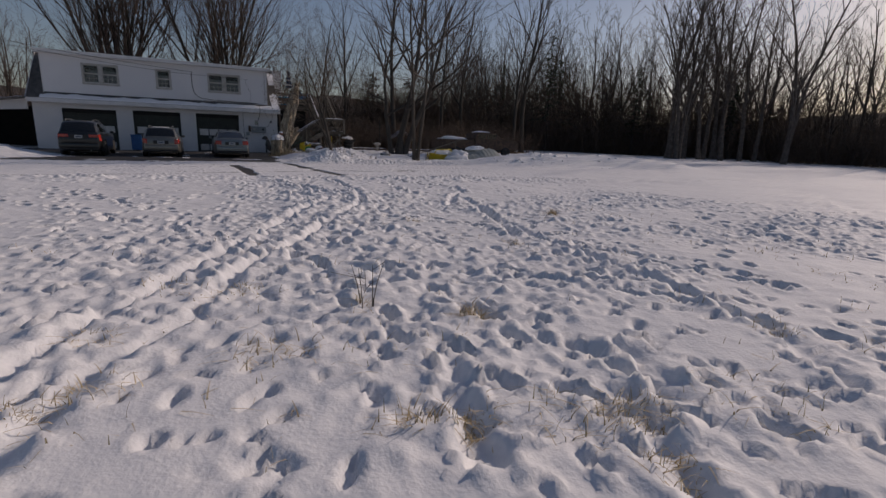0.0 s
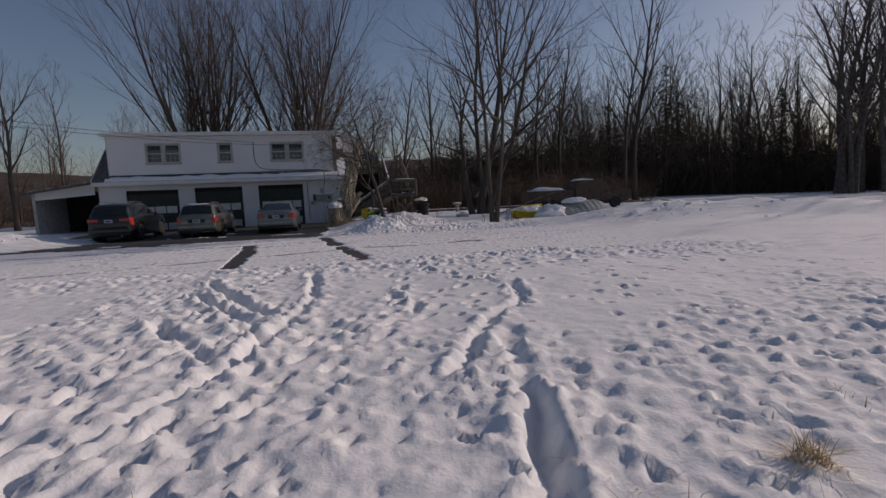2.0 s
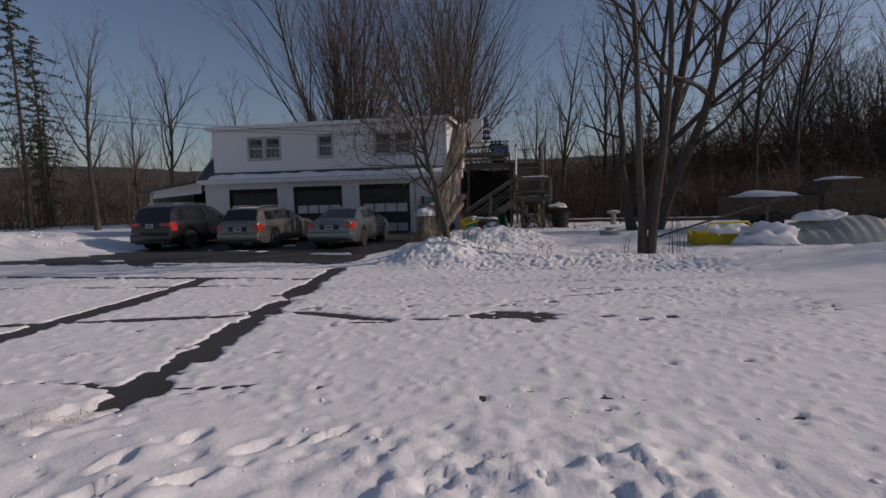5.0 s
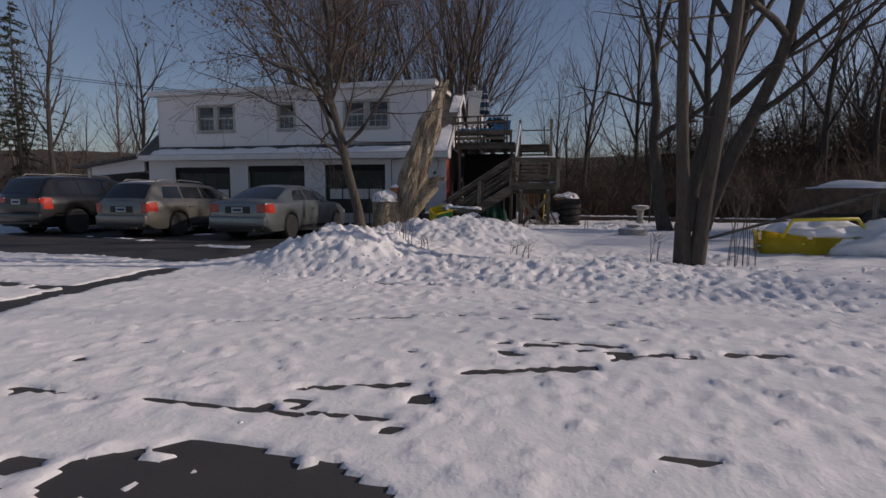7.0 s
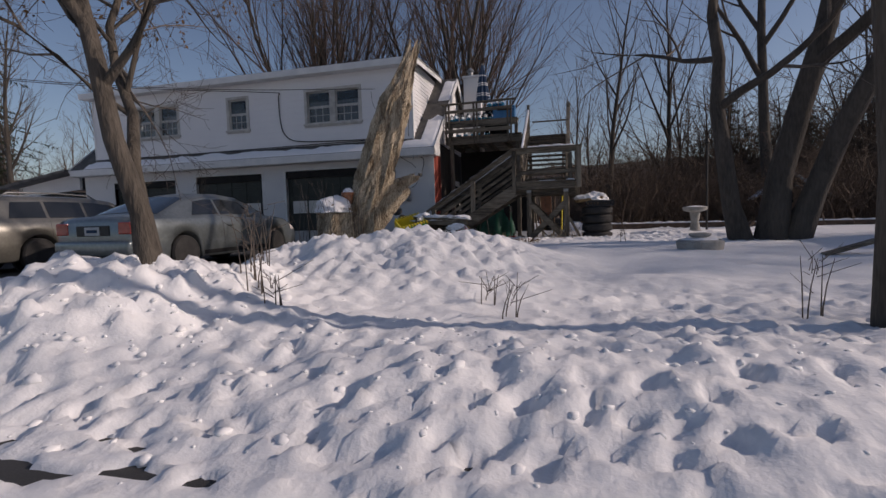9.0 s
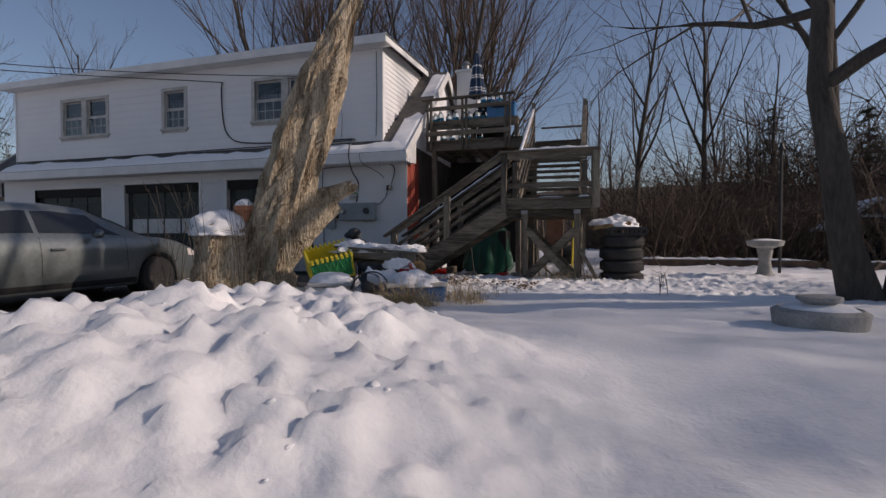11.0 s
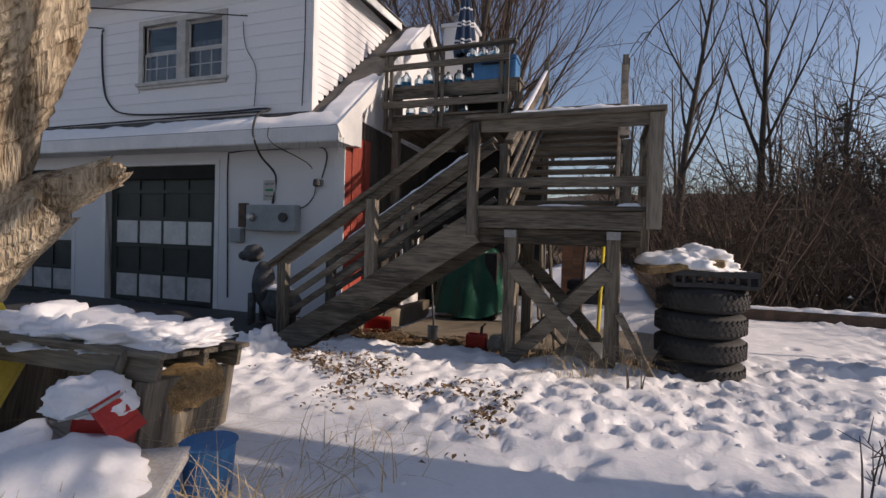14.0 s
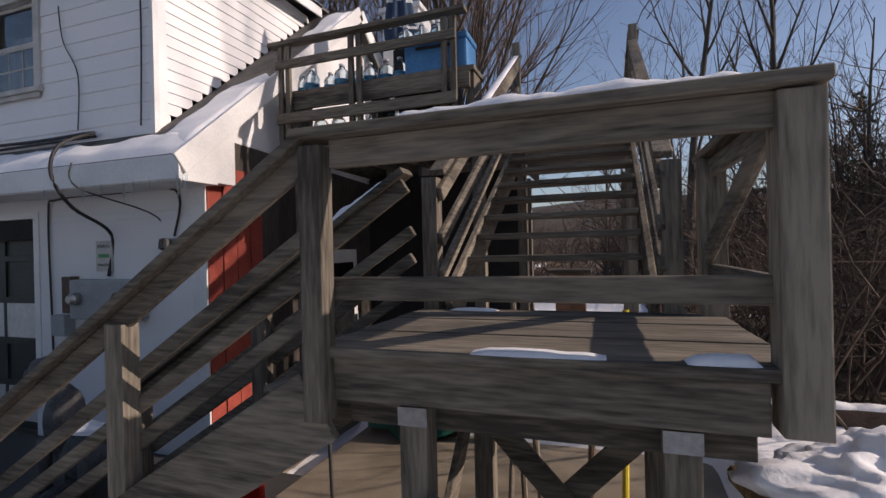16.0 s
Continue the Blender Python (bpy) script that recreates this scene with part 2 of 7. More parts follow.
def lump(cx, cy, cz, rx, ry, rz, rough=0.15, seed=0, sub=4, bm=None, flat=True):
    """An uneven rounded heap; flat cuts it off at its base."""
    bm = bm or bmesh.new()
    vs = bmesh.ops.create_icosphere(bm, subdivisions=sub, radius=1)["verts"]
    for v in vs:
        p = v.co.copy()
        k = 1 + rough * (noise.noise(p * 1.7 + Vector((seed, 0, 0))) + 0.6 * noise.noise(p * 4.3 + Vector((0, seed, 0))) + 0.3 * noise.noise(p * 9 + Vector((0, 0, seed))))
        z = p.z * k * rz
        if flat and z < 0:
            z *= 0.12
        v.co = (cx + p.x * k * rx, cy + p.y * k * ry, cz + z)
    return bm


# ---- ground ----
def lattice(ix, iy, seed):
    h = (ix * 374761393 + iy * 668265263 + seed * 974711) & 0x7FFFFFFF
    h = ((h ^ (h >> 13)) * 1274126177) & 0x7FFFFFFF
    return ((h ^ (h >> 16)) & 0xFFFF) / 65535.0


def vnoise(x, y, seed=0):
    x, y = np.asarray(x, float), np.asarray(y, float)
    ix, iy = np.floor(x).astype(np.int64), np.floor(y).astype(np.int64)
    fx, fy = x - ix, y - iy
    fx, fy = fx * fx * (3 - 2 * fx), fy * fy * (3 - 2 * fy)
    a, b, c, d = (lattice(ix + i, iy + j, seed) for i, j in ((0, 0), (1, 0), (0, 1), (1, 1)))
    return (a * (1 - fx) + b * fx) * (1 - fy) + (c * (1 - fx) + d * fx) * fy - 0.5


def fbm(x, y, seed=0, octaves=4):
    return sum(0.5 ** k * vnoise(x * 2 ** k + 17.3 * k, y * 2 ** k - 9.1 * k, seed + k) for k in range(octaves))


def clods(x, y, seed, fill=0.7):
    """Rounded lumps of broken snow, one to a cell of size 1."""
    ix, iy = np.floor(x).astype(np.int64), np.floor(y).astype(np.int64)
    best = np.zeros_like(x)
    for i in (-1, 0, 1):
        for j in (-1, 0, 1):
            cx, cy = ix + i, iy + j
            px_ = cx + lattice(cx, cy, seed)
            py_ = cy + lattice(cx, cy, seed + 1)
            r = 0.25 + 0.5 * lattice(cx, cy, seed + 2)
            q = 1 - ((x - px_) ** 2 + (y - py_) ** 2) / (r * r)
            best = np.maximum(best, np.clip(q, 0, 1) ** 0.8 * r * (lattice(cx, cy, seed + 3) < fill))
    return best


def step(a, b, v):
    t = np.clip((v - a) / (b - a), 0, 1)
    return t * t * (3 - 2 * t)


def rut(x, y, ax, ay, bx, by, w):
    """Nearness to the line from a to b, 1 on it."""
    dx, dy = bx - ax, by - ay
    u = np.clip(((x - ax) * dx + (y - ay) * dy) / (dx * dx + dy * dy), 0, 1)
    d = np.hypot(x - ax - u * dx, y - ay - u * dy)
    return np.exp(-(d / w) ** 2)


def mound(x, y, cx, cy, rx, ry, turn=0.0):
    c, s = math.cos(turn), math.sin(turn)
    u, v = ((x - cx) * c + (y - cy) * s) / rx, (-(x - cx) * s + (y - cy) * c) / ry
    return np.exp(-(u * u + v * v) ** 1.3)


DRIVE_Z = -0.31
RUTS = [  # wheel ruts, sledge trails and long scuffs over the field
    ((-0.6, 1.9), (-0.26, 2.69), (0.0, 3.4), (0.43, 4.1), (0.87, 5.37), (1.6, 6.41), (2.5, 8.1), (3.5, 9.8), (3.95, 11.4), (4.2, 12.7), (4.14, 14.9)),
    ((-0.95, 2.4), (-0.45, 3.6), (0.1, 4.9), (0.75, 6.2), (1.7, 8.2), (2.7, 10.0), (3.45, 11.0)),
    ((4.0, 11.27), (3.69, 11.77), (2.83, 13.7), (2.46, 14.64)),
    ((3.6, 11.3), (3.3, 11.9), (2.45, 13.6)),
    ((2.06, 3.11), (1.93, 2.68), (1.72, 2.09), (1.68, 1.81)),
    ((3.19, 2.45), (3.06, 2.06), (2.9, 1.85)),
    ((2.62, 1.74), (2.42, 1.45), (2.3, 1.2)),
    ((5.59, 8.53), (5.2, 6.9), (4.93, 5.41), (4.85, 4.2), (4.76, 3.09), (4.46, 2.06), (4.04, 1.43)),
    ((6.73, 13.03), (6.85, 12.7)),
    ((6.99, 12.38), (6.93, 12.0), (6.88, 11.6), (6.58, 11.15), (6.25, 10.86), (5.8, 10.2), (5.3, 9.2)),
    ((5.46, 12.91), (5.40, 12.7)),
    ((5.27, 12.25), (5.22, 12.0)),
    ((5.42, 11.7), (5.36, 11.35)),
    ((4.73, 6.1), (5.3, 7.6), (5.6, 8.6), (6.1, 10.2)),
    ((3.5, 9.8), (3.1, 10.6), (2.4, 11.96)),
    ((3.5, 9.8), (3.75, 10.7), (3.43, 11.3)),
]


def hollow(x, y):
    """The bare strip of leaves and slab under the stairs, and the cleared walk before the garage."""
    under = step(6.2, 6.7, x) * (1 - step(10.2, 10.7, x)) * step(35.62, 35.8, y + 0.25 * vnoise(x * 3, y * 3, 9)) * (1 - step(38.6, 39.0, y))
    walk_in = step(2.0, 3.0, x) * (1 - step(6.6, 7.0, x)) * step(34.5, 35.2, y + 0.5 * vnoise(x * 1.5, y * 1.5, 12))
    return np.maximum(under, walk_in)


def bare(x, y):
    """How bare of snow the asphalt is, above 0.5 bare."""
    drive = step(16.0, 17.2, y) * (1 - step(24.6, 25.4, y + 0.12 * (x - 7))) * (1 - step(12.0, 15.0, x))
    long_noise = 0.6 * vnoise(x * 0.4 + 3, y * 3.2 - 0.4 * x, 21) + 0.6 * vnoise(x * 1.6, y * 9.0 - 0.9 * x, 22) + 0.5 * vnoise(x * 4, y * 14, 23) + 0.45 * vnoise(x * 11, y * 19, 24)
    b = drive * np.clip(0.12 + 0.66 * long_noise, 0, 1)
    patch = np.zeros_like(b)
    for cx, cy, rx, ry in ((8.84, 19.88, 0.31, 0.16), (8.27, 19.95, 0.39, 0.22), (8.73, 20.02, 0.44, 0.24), (8.85, 19.74, 0.15, 0.17), (8.51, 20.13, 0.44, 0.15), (9.10, 20.04, 0.17, 0.11),
                           (9.12, 20.88, 0.09, 0.12), (9.06, 20.53, 0.11, 0.05), (10.21, 19.86, 0.15, 0.09), (10.58, 20.03, 0.11, 0.14), (9.76, 20.01, 0.17, 0.08), (10.31, 20.54, 0.20, 0.05), (8.59, 19.15, 0.07, 0.07), (8.27, 19.03, 0.04, 0.04),
                           (5.52, 20.34, 0.24, 0.09), (6.06, 20.30, 0.17, 0.09), (5.00, 20.88, 0.28, 0.11), (4.46, 21.26, 0.29, 0.12), (6.64, 19.52, 0.33, 0.07), (7.40, 19.74, 0.33, 0.08), (7.73, 19.93, 0.17, 0.09), (7.13, 19.95, 0.11, 0.05),
                           (9.48, 23.14, 0.10, 0.05), (10.19, 23.64, 0.13, 0.06), (10.49, 23.97, 0.12, 0.06), (7.94, 24.16, 0.34, 0.06), (9.05, 22.78, 0.15, 0.06), (8.86, 22.74, 0.16, 0.05), (9.35, 22.72, 0.09, 0.05), (9.72, 22.80, 0.22, 0.06), (9.72, 22.98, 0.12, 0.04), (10.30, 22.75, 0.16, 0.06)):
        shrink = 1.0 if rx > 0.3 else 0.72
        patch = np.maximum(patch, 0.95 * mound(x, y, cx, cy, rx * shrink, ry * shrink))
    b = np.maximum(b, patch * (0.92 + 0.7 * vnoise(x * 4, y * 9, 25) + 0.8 * vnoise(x * 11, y * 17, 26)))
    tracks = np.maximum(rut(x, y, 2.25, 16.9, 2.17, 20.7, 0.26), rut(x, y, 2.17, 20.7, 1.95, 23.0, 0.24))
    tracks = np.maximum(tracks, rut(x, y, 5.45, 16.2, 5.2, 18.1, 0.27) * (0.62 + 0.5 * (np.sin(y * 7.0) > -0.5)))
    tracks = np.maximum(tracks, np.maximum(rut(x, y, 5.2, 18.1, 4.88, 20.2, 0.27), rut(x, y, 4.88, 20.2, 4.35, 24.5, 0.25)) * (0.66 + 0.4 * (np.sin(y * 4.4) > -0.6)))
    for ax, ay, bx, by, w, k in ((-8.0, 17.6, -1.3, 18.34, 0.16, 0.9), (-1.31, 18.34, 1.76, 19.12, 0.13, 0.9), (1.76, 19.12, 4.61, 19.8, 0.14, 0.85), (5.5, 20.03, 6.96, 19.64, 0.15, 0.8), (8.45, 20.9, 8.95, 21.05, 0.05, 0.85), (9.3, 21.33, 10.0, 21.57, 0.07, 0.9), (10.2, 21.8, 10.55, 21.98, 0.05, 0.85), (10.95, 22.05, 11.3, 22.12, 0.06, 0.8), (6.0, 20.5, 9.0, 20.62, 0.03, 0.72), (-6.0, 23.4, 4.6, 23.0, 0.2, 0.75), (-4.0, 21.6, 3.6, 22.2, 0.12, 0.7), (6.9, 22.0, 8.6, 22.6, 0.03, 0.72)):
        tracks = np.maximum(tracks, k * rut(x, y, ax, ay, bx, by, w))
    b = np.maximum(b, tracks * (0.95 + 0.8 * vnoise(x * 1.3, y * 2.3, 31) + 0.5 * vnoise(x * 5, y * 7, 32)) * step(16.0, 16.6, y + 0.3 * vnoise(x * 3, y, 5)))
    park = step(24.3, 26.5, y + 0.9 * vnoise(x * 0.9, y * 0.9, 33) + 0.5 * vnoise(x * 3, y * 5, 35)) * (1 - step(4.0, 4.8, x - 0.12 * (y - 28) + 0.5 * vnoise(x, y, 34))) * step(-9.0, -8.0, x)
    b = np.maximum(b, park * (0.85 + 0.9 * vnoise(x * 0.9, y * 3.0, 36)))
    return b


def ground_z(x, y):
    x, y = np.asarray(x, float), np.asarray(y, float)
    z = -0.20 + 0.10 * fbm(x * 0.16, y * 0.16, 1, 3) + 0.035 * fbm(x * 1.1, y * 1.1, 2, 4)
    # wind-packed, trodden texture
    tread = 0.15 + 0.85 * np.clip(3.0 * vnoise(x * 0.45, y * 0.45, 40) + 0.4, 0, 1)
    z = z + tread * (0.035 * fbm(x * 3.1, y * 3.1, 3, 4) + 0.025 * fbm(x * 9.0, y * 9.0, 4, 2) + 0.02 * clods(x * 4.2, y * 4.2, 91, 0.3) + 0.045 * clods(x * 7.5, y * 7.5, 95, 0.3) + 0.05 * clods(x * 13.0, y * 13.0, 99, 0.35)) * (1 - 0.85 * step(27, 28.5, y) * (1 - step(32.9, 33.6, y)))
    drive = step(16.0, 17.2, y) * (1 - step(24.3, 25.2, y + 0.12 * (x - 7))) * (1 - step(12.5, 16.0, x))
    park = step(24.3, 25.2, y) * (1 - step(4.6, 5.4, x - 0.10 * (y - 28))) * step(-10.0, -8.8, x)
    flat = np.maximum(drive, park)
    packed = DRIVE_Z + 0.012 + 0.012 * fbm(x * 1.3, y * 2.6, 5, 3) + 0.014 * fbm(x * 7, y * 13, 6, 3) + 0.02 * clods(x * 8, y * 8, 61, 0.14) + 0.03 * clods(x * 14, y * 14, 65, 0.22)
    z = z * (1 - flat) + packed * flat
    # trodden band along the edge of the drive, ruts in the field
    band = np.exp(-((y - 15.2 + 0.10 * (x - 6)) / 1.1) ** 2)
    z = z + band * (0.03 + 0.05 * fbm(x * 2.3, y * 2.3, 7, 3) + 0.04 * clods(x * 3.3, y * 3.3, 81, 0.3) + 0.06 * clods(x * 6.6, y * 6.6, 85, 0.5))
    wob = 0.10 * vnoise(x * 2.4, y * 2.4, 44) + 0.07 * vnoise(x * 7, y * 7, 45)
    stirred = np.zeros_like(z)
    for line in RUTS:
        near = np.zeros_like(z)
        for (ax, ay), (bx, by) in zip(line, line[1:]):
            near = np.maximum(near, 1 - (1 - rut(x + wob, y, ax, ay, bx, by, 0.06)) ** 2)
        rim = np.zeros_like(z)
        for (ax, ay), (bx, by) in zip(line, line[1:]):
            rim = np.maximum(rim, rut(x + 0.5 * wob, y, ax, ay, bx, by, 0.19))
        k = 0.6 + 1.2 * vnoise(x * 1.1, y * 1.1, 8)
        z = z + (0.03 * rim - 0.115 * near) * np.clip(k, 0.35, 1.25) * (1 - flat)
        stirred = np.maximum(stirred, np.clip(1.6 * rim, 0, 1) * (1 - near))
    z = z + stirred * (1 - flat) * (0.03 * clods(x * 5.0, y * 5.0, 101, 0.4) + 0.05 * clods(x * 9.0, y * 9.0, 105, 0.45) + 0.06 * clods(x * 15.0, y * 15.0, 109, 0.4) + 0.03 * fbm(x * 6, y * 6, 46, 3))
    # ploughed heaps and banks
    chunk = 0.5 + 1.0 * fbm(x * 2.0, y * 2.0, 11, 4)
    heap = 0.46 * mound(x, y, 7.75, 28.2, 1.75, 1.45, 0.4) + 0.34 * mound(x, y, 6.75, 25.9, 0.85, 0.8) + 0.24 * mound(x, y, 6.4, 25.2, 1.0, 0.7) + 0.10 * mound(x, y, 7.2, 32.25, 1.15, 0.6)
    heap = heap + 0.09 * np.exp(-((y - 25.6 + 0.10 * (x - 8)) / 0.75) ** 2) * step(6.0, 7.5, x) * (1 - step(24, 30, x))
    heap = heap + 0.55 * mound(x, y, -9.3, 29.5, 2.6, 2.2) + 0.4 * mound(x, y, -13, 27.5, 3.0, 2.0) + 0.35 * mound(x, y, -19, 27.0, 5.0, 2.0)
    heap = heap + 0.50 * mound(x, y, 19.0, 23.5, 3.6, 1.7, -0.25) + 0.42 * mound(x, y, 24.5, 22.0, 3.4, 1.6, -0.3)
    z = z + heap * (0.85 + 0.30 * chunk) + np.clip(heap * 4, 0, 1) * (0.06 * fbm(x * 3.6, y * 3.6, 13, 3) + 0.06 * np.abs(fbm(x * 7.5, y * 7.5, 14, 3)) + 0.05 * clods(x * 2.6, y * 2.6, 71, 0.4) + 0.06 * clods(x * 5.5, y * 5.5, 75, 0.4) + 0.085 * clods(x * 11.0, y * 11.0, 79, 0.5))
    # rise to the yard by the stairs, the dip of the slab
    yard = step(25.5, 31.0, y) * step(4.8, 6.0, x) * (1 - step(34, 60, x))
    z = z + 0.10 * yard
    z = z + 0.06 * mound(x, y, 6.9, 31.45, 0.6, 0.25)
    z = z + 0.10 * mound(x, y, 9.6, 30.2, 1.6, 0.8, 0.2) + 0.07 * mound(x, y, 8.6, 29.6, 0.7, 0.5)
    # wind-rounded swells of deep snow before the clutter
    deep = step(26.5, 28.0, y) * (1 - step(31.5, 33.0, y)) * step(6.0, 7.0, x) * (1 - step(14, 18, x))
    z = z + deep * (0.10 * vnoise(x * 0.9 + 0.5 * y, y * 1.3 - 0.35 * x, 55) + 0.05 * vnoise(x * 2.1, y * 2.7 - 0.8 * x, 56))
    z = z + 0.10 * mound(x, y, 7.3, 29.7, 1.7, 0.9) - 0.40 * hollow(x, y)
    b = bare(x, y) * (1 - np.clip(heap * 6, 0, 1))
    z = z - 0.06 * step(0.44, 0.52, b)
    # slow rise of the land far off
    far = np.hypot(x - 5, y - 25)
    z = z + 9.0 * step(60, 260, far) * (0.7 + 0.5 * vnoise(x * 0.01, y * 0.01, 50)) * step(-20, 60, y + 0.4 * np.abs(x))
    return z


def axis(lo, hi, fine_lo, fine_hi, d, growth=1.12):
    mid = list(np.arange(fine_lo, fine_hi + d / 2, d))
    out, s, v = [], d, fine_hi
    while v < hi:
        s *= growth
        v += s
        out.append(v)
    low, s, v = [], d, fine_lo
    while v > lo:
        s *= growth
        v -= s
        low.append(v)
    return np.array(low[::-1] + mid + out)


gx, gy = axis(-600, 600, -3.0, 12.5, 0.038, 1.07), axis(-500, 700, 0.9, 37.0, 0.038, 1.07)
X, Y = np.meshgrid(gx, gy)
Z = ground_z(X, Y)
rng = np.random.default_rng(7)


def press(cx, cy, turn, ln, wd, depth):
    """One foot print pressed into the snow."""
    i0, i1 = np.searchsorted(gx, (cx - 0.45, cx + 0.45))
    j0, j1 = np.searchsorted(gy, (cy - 0.45, cy + 0.45))
    if i1 - i0 < 3 or j1 - j0 < 3:
        return
    dx, dy = X[j0:j1, i0:i1] - cx, Y[j0:j1, i0:i1] - cy
    c, s = math.cos(turn), math.sin(turn)
    q = ((dx * c + dy * s) / ln) ** 2 + ((-dx * s + dy * c) / wd) ** 2
    rough = 0.85 + 1.0 * vnoise(dx * 14 + cx * 9, dy * 14 + cy * 9, 77)
    Z[j0:j1, i0:i1] += depth * (-1.0 * np.exp(-q ** 4) * rough + 0.20 * np.exp(-((np.sqrt(q) - 1.45) / 0.33) ** 2))


for trail in range(22):  # walkers' and dogs' trails over the field
    px_, py_ = rng.uniform(-2, 12), rng.uniform(-0.5, 14)
    way = rng.uniform(0.6, 2.3)
    for k in range(rng.integers(8, 26)):
        px_, py_ = px_ + 0.42 * math.cos(way), py_ + 0.42 * math.sin(way)
        way += rng.normal(0, 0.12)
        side = 0.09 if k % 2 else -0.09
        if py_ < 16.5:
            press(px_ - side * math.sin(way), py_ + side * math.cos(way), way, rng.uniform(0.11, 0.16), rng.uniform(0.05, 0.07), rng.uniform(0.06, 0.11))
for k in range(1500):
    px_, py_ = (rng.uniform(-3, 14), rng.uniform(0.5, 16.2)) if k % 2 else (rng.uniform(-1.5, 6), rng.uniform(0.8, 9))
    press(px_, py_, rng.uniform(0, 3.1), rng.uniform(0.04, 0.12), rng.uniform(0.03, 0.055), rng.uniform(0.02, 0.06))
for k in range(1000):  # the trodden edge of the drive and the bank beyond it
    if k % 2:
        px_, py_ = rng.uniform(2.5, 14), rng.normal(15.2, 0.8)
    else:
        px_, py_ = rng.uniform(6.5, 14), rng.normal(24.4, 0.7)
    press(px_, py_, rng.uniform(0, 3.1), rng.uniform(0.05, 0.09), rng.uniform(0.035, 0.055), rng.uniform(0.014, 0.03))
for k in range(1500):
    press(rng.uniform(6.5, 13.0), rng.uniform(20.5, 24.8), rng.uniform(0, 3.1), rng.uniform(0.04, 0.09), rng.uniform(0.03, 0.05), rng.uniform(0.012, 0.03))
for k in range(520):
    press(rng.uniform(8.4, 14.0), rng.normal(34.5, 0.75), rng.uniform(0, 3.1), rng.uniform(0.05, 0.11), rng.uniform(0.035, 0.06), rng.uniform(0.02, 0.05))

thin = (Y > 17.4) & (Y < 24.2) & (X < 12.5) & (X > -30) & (bare(X, Y) < 0.46)
Z[thin] = np.maximum(Z[thin], DRIVE_Z + 0.010 + 0.006 * vnoise(X[thin] * 9, Y[thin] * 9, 78))


def gz(x, y):
    """Height of the finished snow at a place."""
    i, j = min(max(np.searchsorted(gx, x) - 1, 0), len(gx) - 2), min(max(np.searchsorted(gy, y) - 1, 0), len(gy) - 2)
    u, v = (x - gx[i]) / (gx[i + 1] - gx[i]), (y - gy[j]) / (gy[j + 1] - gy[j])
    return float((Z[j, i] * (1 - u) + Z[j, i + 1] * u) * (1 - v) + (Z[j + 1, i] * (1 - u) + Z[j + 1, i + 1] * u) * v)


ny_, nx_ = X.shape
ids = np.arange(nx_ * ny_).reshape(ny_, nx_)
quads = np.stack([ids[:-1, :-1], ids[:-1, 1:], ids[1:, 1:], ids[1:, :-1]], -1).reshape(-1, 4)
ground_mesh = bpy.data.meshes.new("ground")
ground_mesh.vertices.add(nx_ * ny_)
ground_mesh.vertices.foreach_set("co", np.stack([X, Y, Z], -1).ravel())
ground_mesh.loops.add(quads.size)
ground_mesh.loops.foreach_set("vertex_index", quads.ravel())
ground_mesh.polygons.add(len(quads))
ground_mesh.polygons.foreach_set("loop_start", np.arange(0, quads.size, 4))
ground_mesh.polygons.foreach_set("loop_total", np.full(len(quads), 4))
ground_mesh.polygons.foreach_set("use_smooth", np.ones(len(quads), bool))
ground_mesh.update(calc_edges=True)
ground_mesh.materials.append(SNOW)
tagged(new("ground", ground_mesh), "trodden snow with ruts, foot prints and ploughed heaps", "snow", kind="structure")

# loose clods of broken snow along the drive, the banks and the ploughed heaps
ico = bmesh.new()
bmesh.ops.create_icosphere(ico, subdivisions=1, radius=1.0)
ico_v = np.array([v.co[:] for v in ico.verts])
ico_f = np.array([[v.index for v in f.verts] for f in ico.faces])
ico.free()
clod_v, clod_f = [], []
for n, (x0, x1, ym, ys, s0, s1) in ((1500, (1.5, 14.0, 15.3, 0.8, 0.010, 0.032)), (2600, (5.5, 15.0, 25.2, 0.6, 0.012, 0.045)), (1100, (5.6, 7.8, 25.9, 0.5, 0.012, 0.045)), (300, (6.0, 9.3, 28.3, 0.9, 0.010, 0.04)), (420, (4.0, 14.0, 20.8, 2.2, 0.006, 0.016)), (500, (15.5, 26.0, 23.2, 1.0, 0.05, 0.16)), (700, (8.8, 13.0, 34.6, 0.4, 0.008, 0.028)), (260, (-12.0, -7.4, 29.0, 1.0, 0.05, 0.16))):
    for k in range(int(n * 0.28)):
        cx, cy, s = rng.uniform(x0, x1), rng.normal(ym, ys), s0 + (s1 - s0) * rng.random() ** 2.5
        v = ico_v * rng.uniform(0.65, 1.25, (len(ico_v), 1)) * (s * rng.uniform(0.7, 1.3, 3))
        turn = rng.uniform(0, 6.28)
        c, sn = math.cos(turn), math.sin(turn)
        clod_f.append(ico_f + len(clod_v) * len(ico_v))
        clod_v.append(np.stack([c * v[:, 0] - sn * v[:, 1] + cx, sn * v[:, 0] + c * v[:, 1] + cy, v[:, 2] * 0.55 + gz(cx, cy) - 0.15 * s], -1))
clod_mesh = bpy.data.meshes.new("snow_clods")
clod_mesh.from_pydata(np.concatenate(clod_v), [], np.concatenate(clod_f))
clod_mesh.polygons.foreach_set("use_smooth", [True] * len(clod_mesh.polygons))
clod_mesh.materials.append(SNOW)
tagged(new("snow_clods", clod_mesh), "loose clods of broken snow along the drive", "snow", kind="stuff")

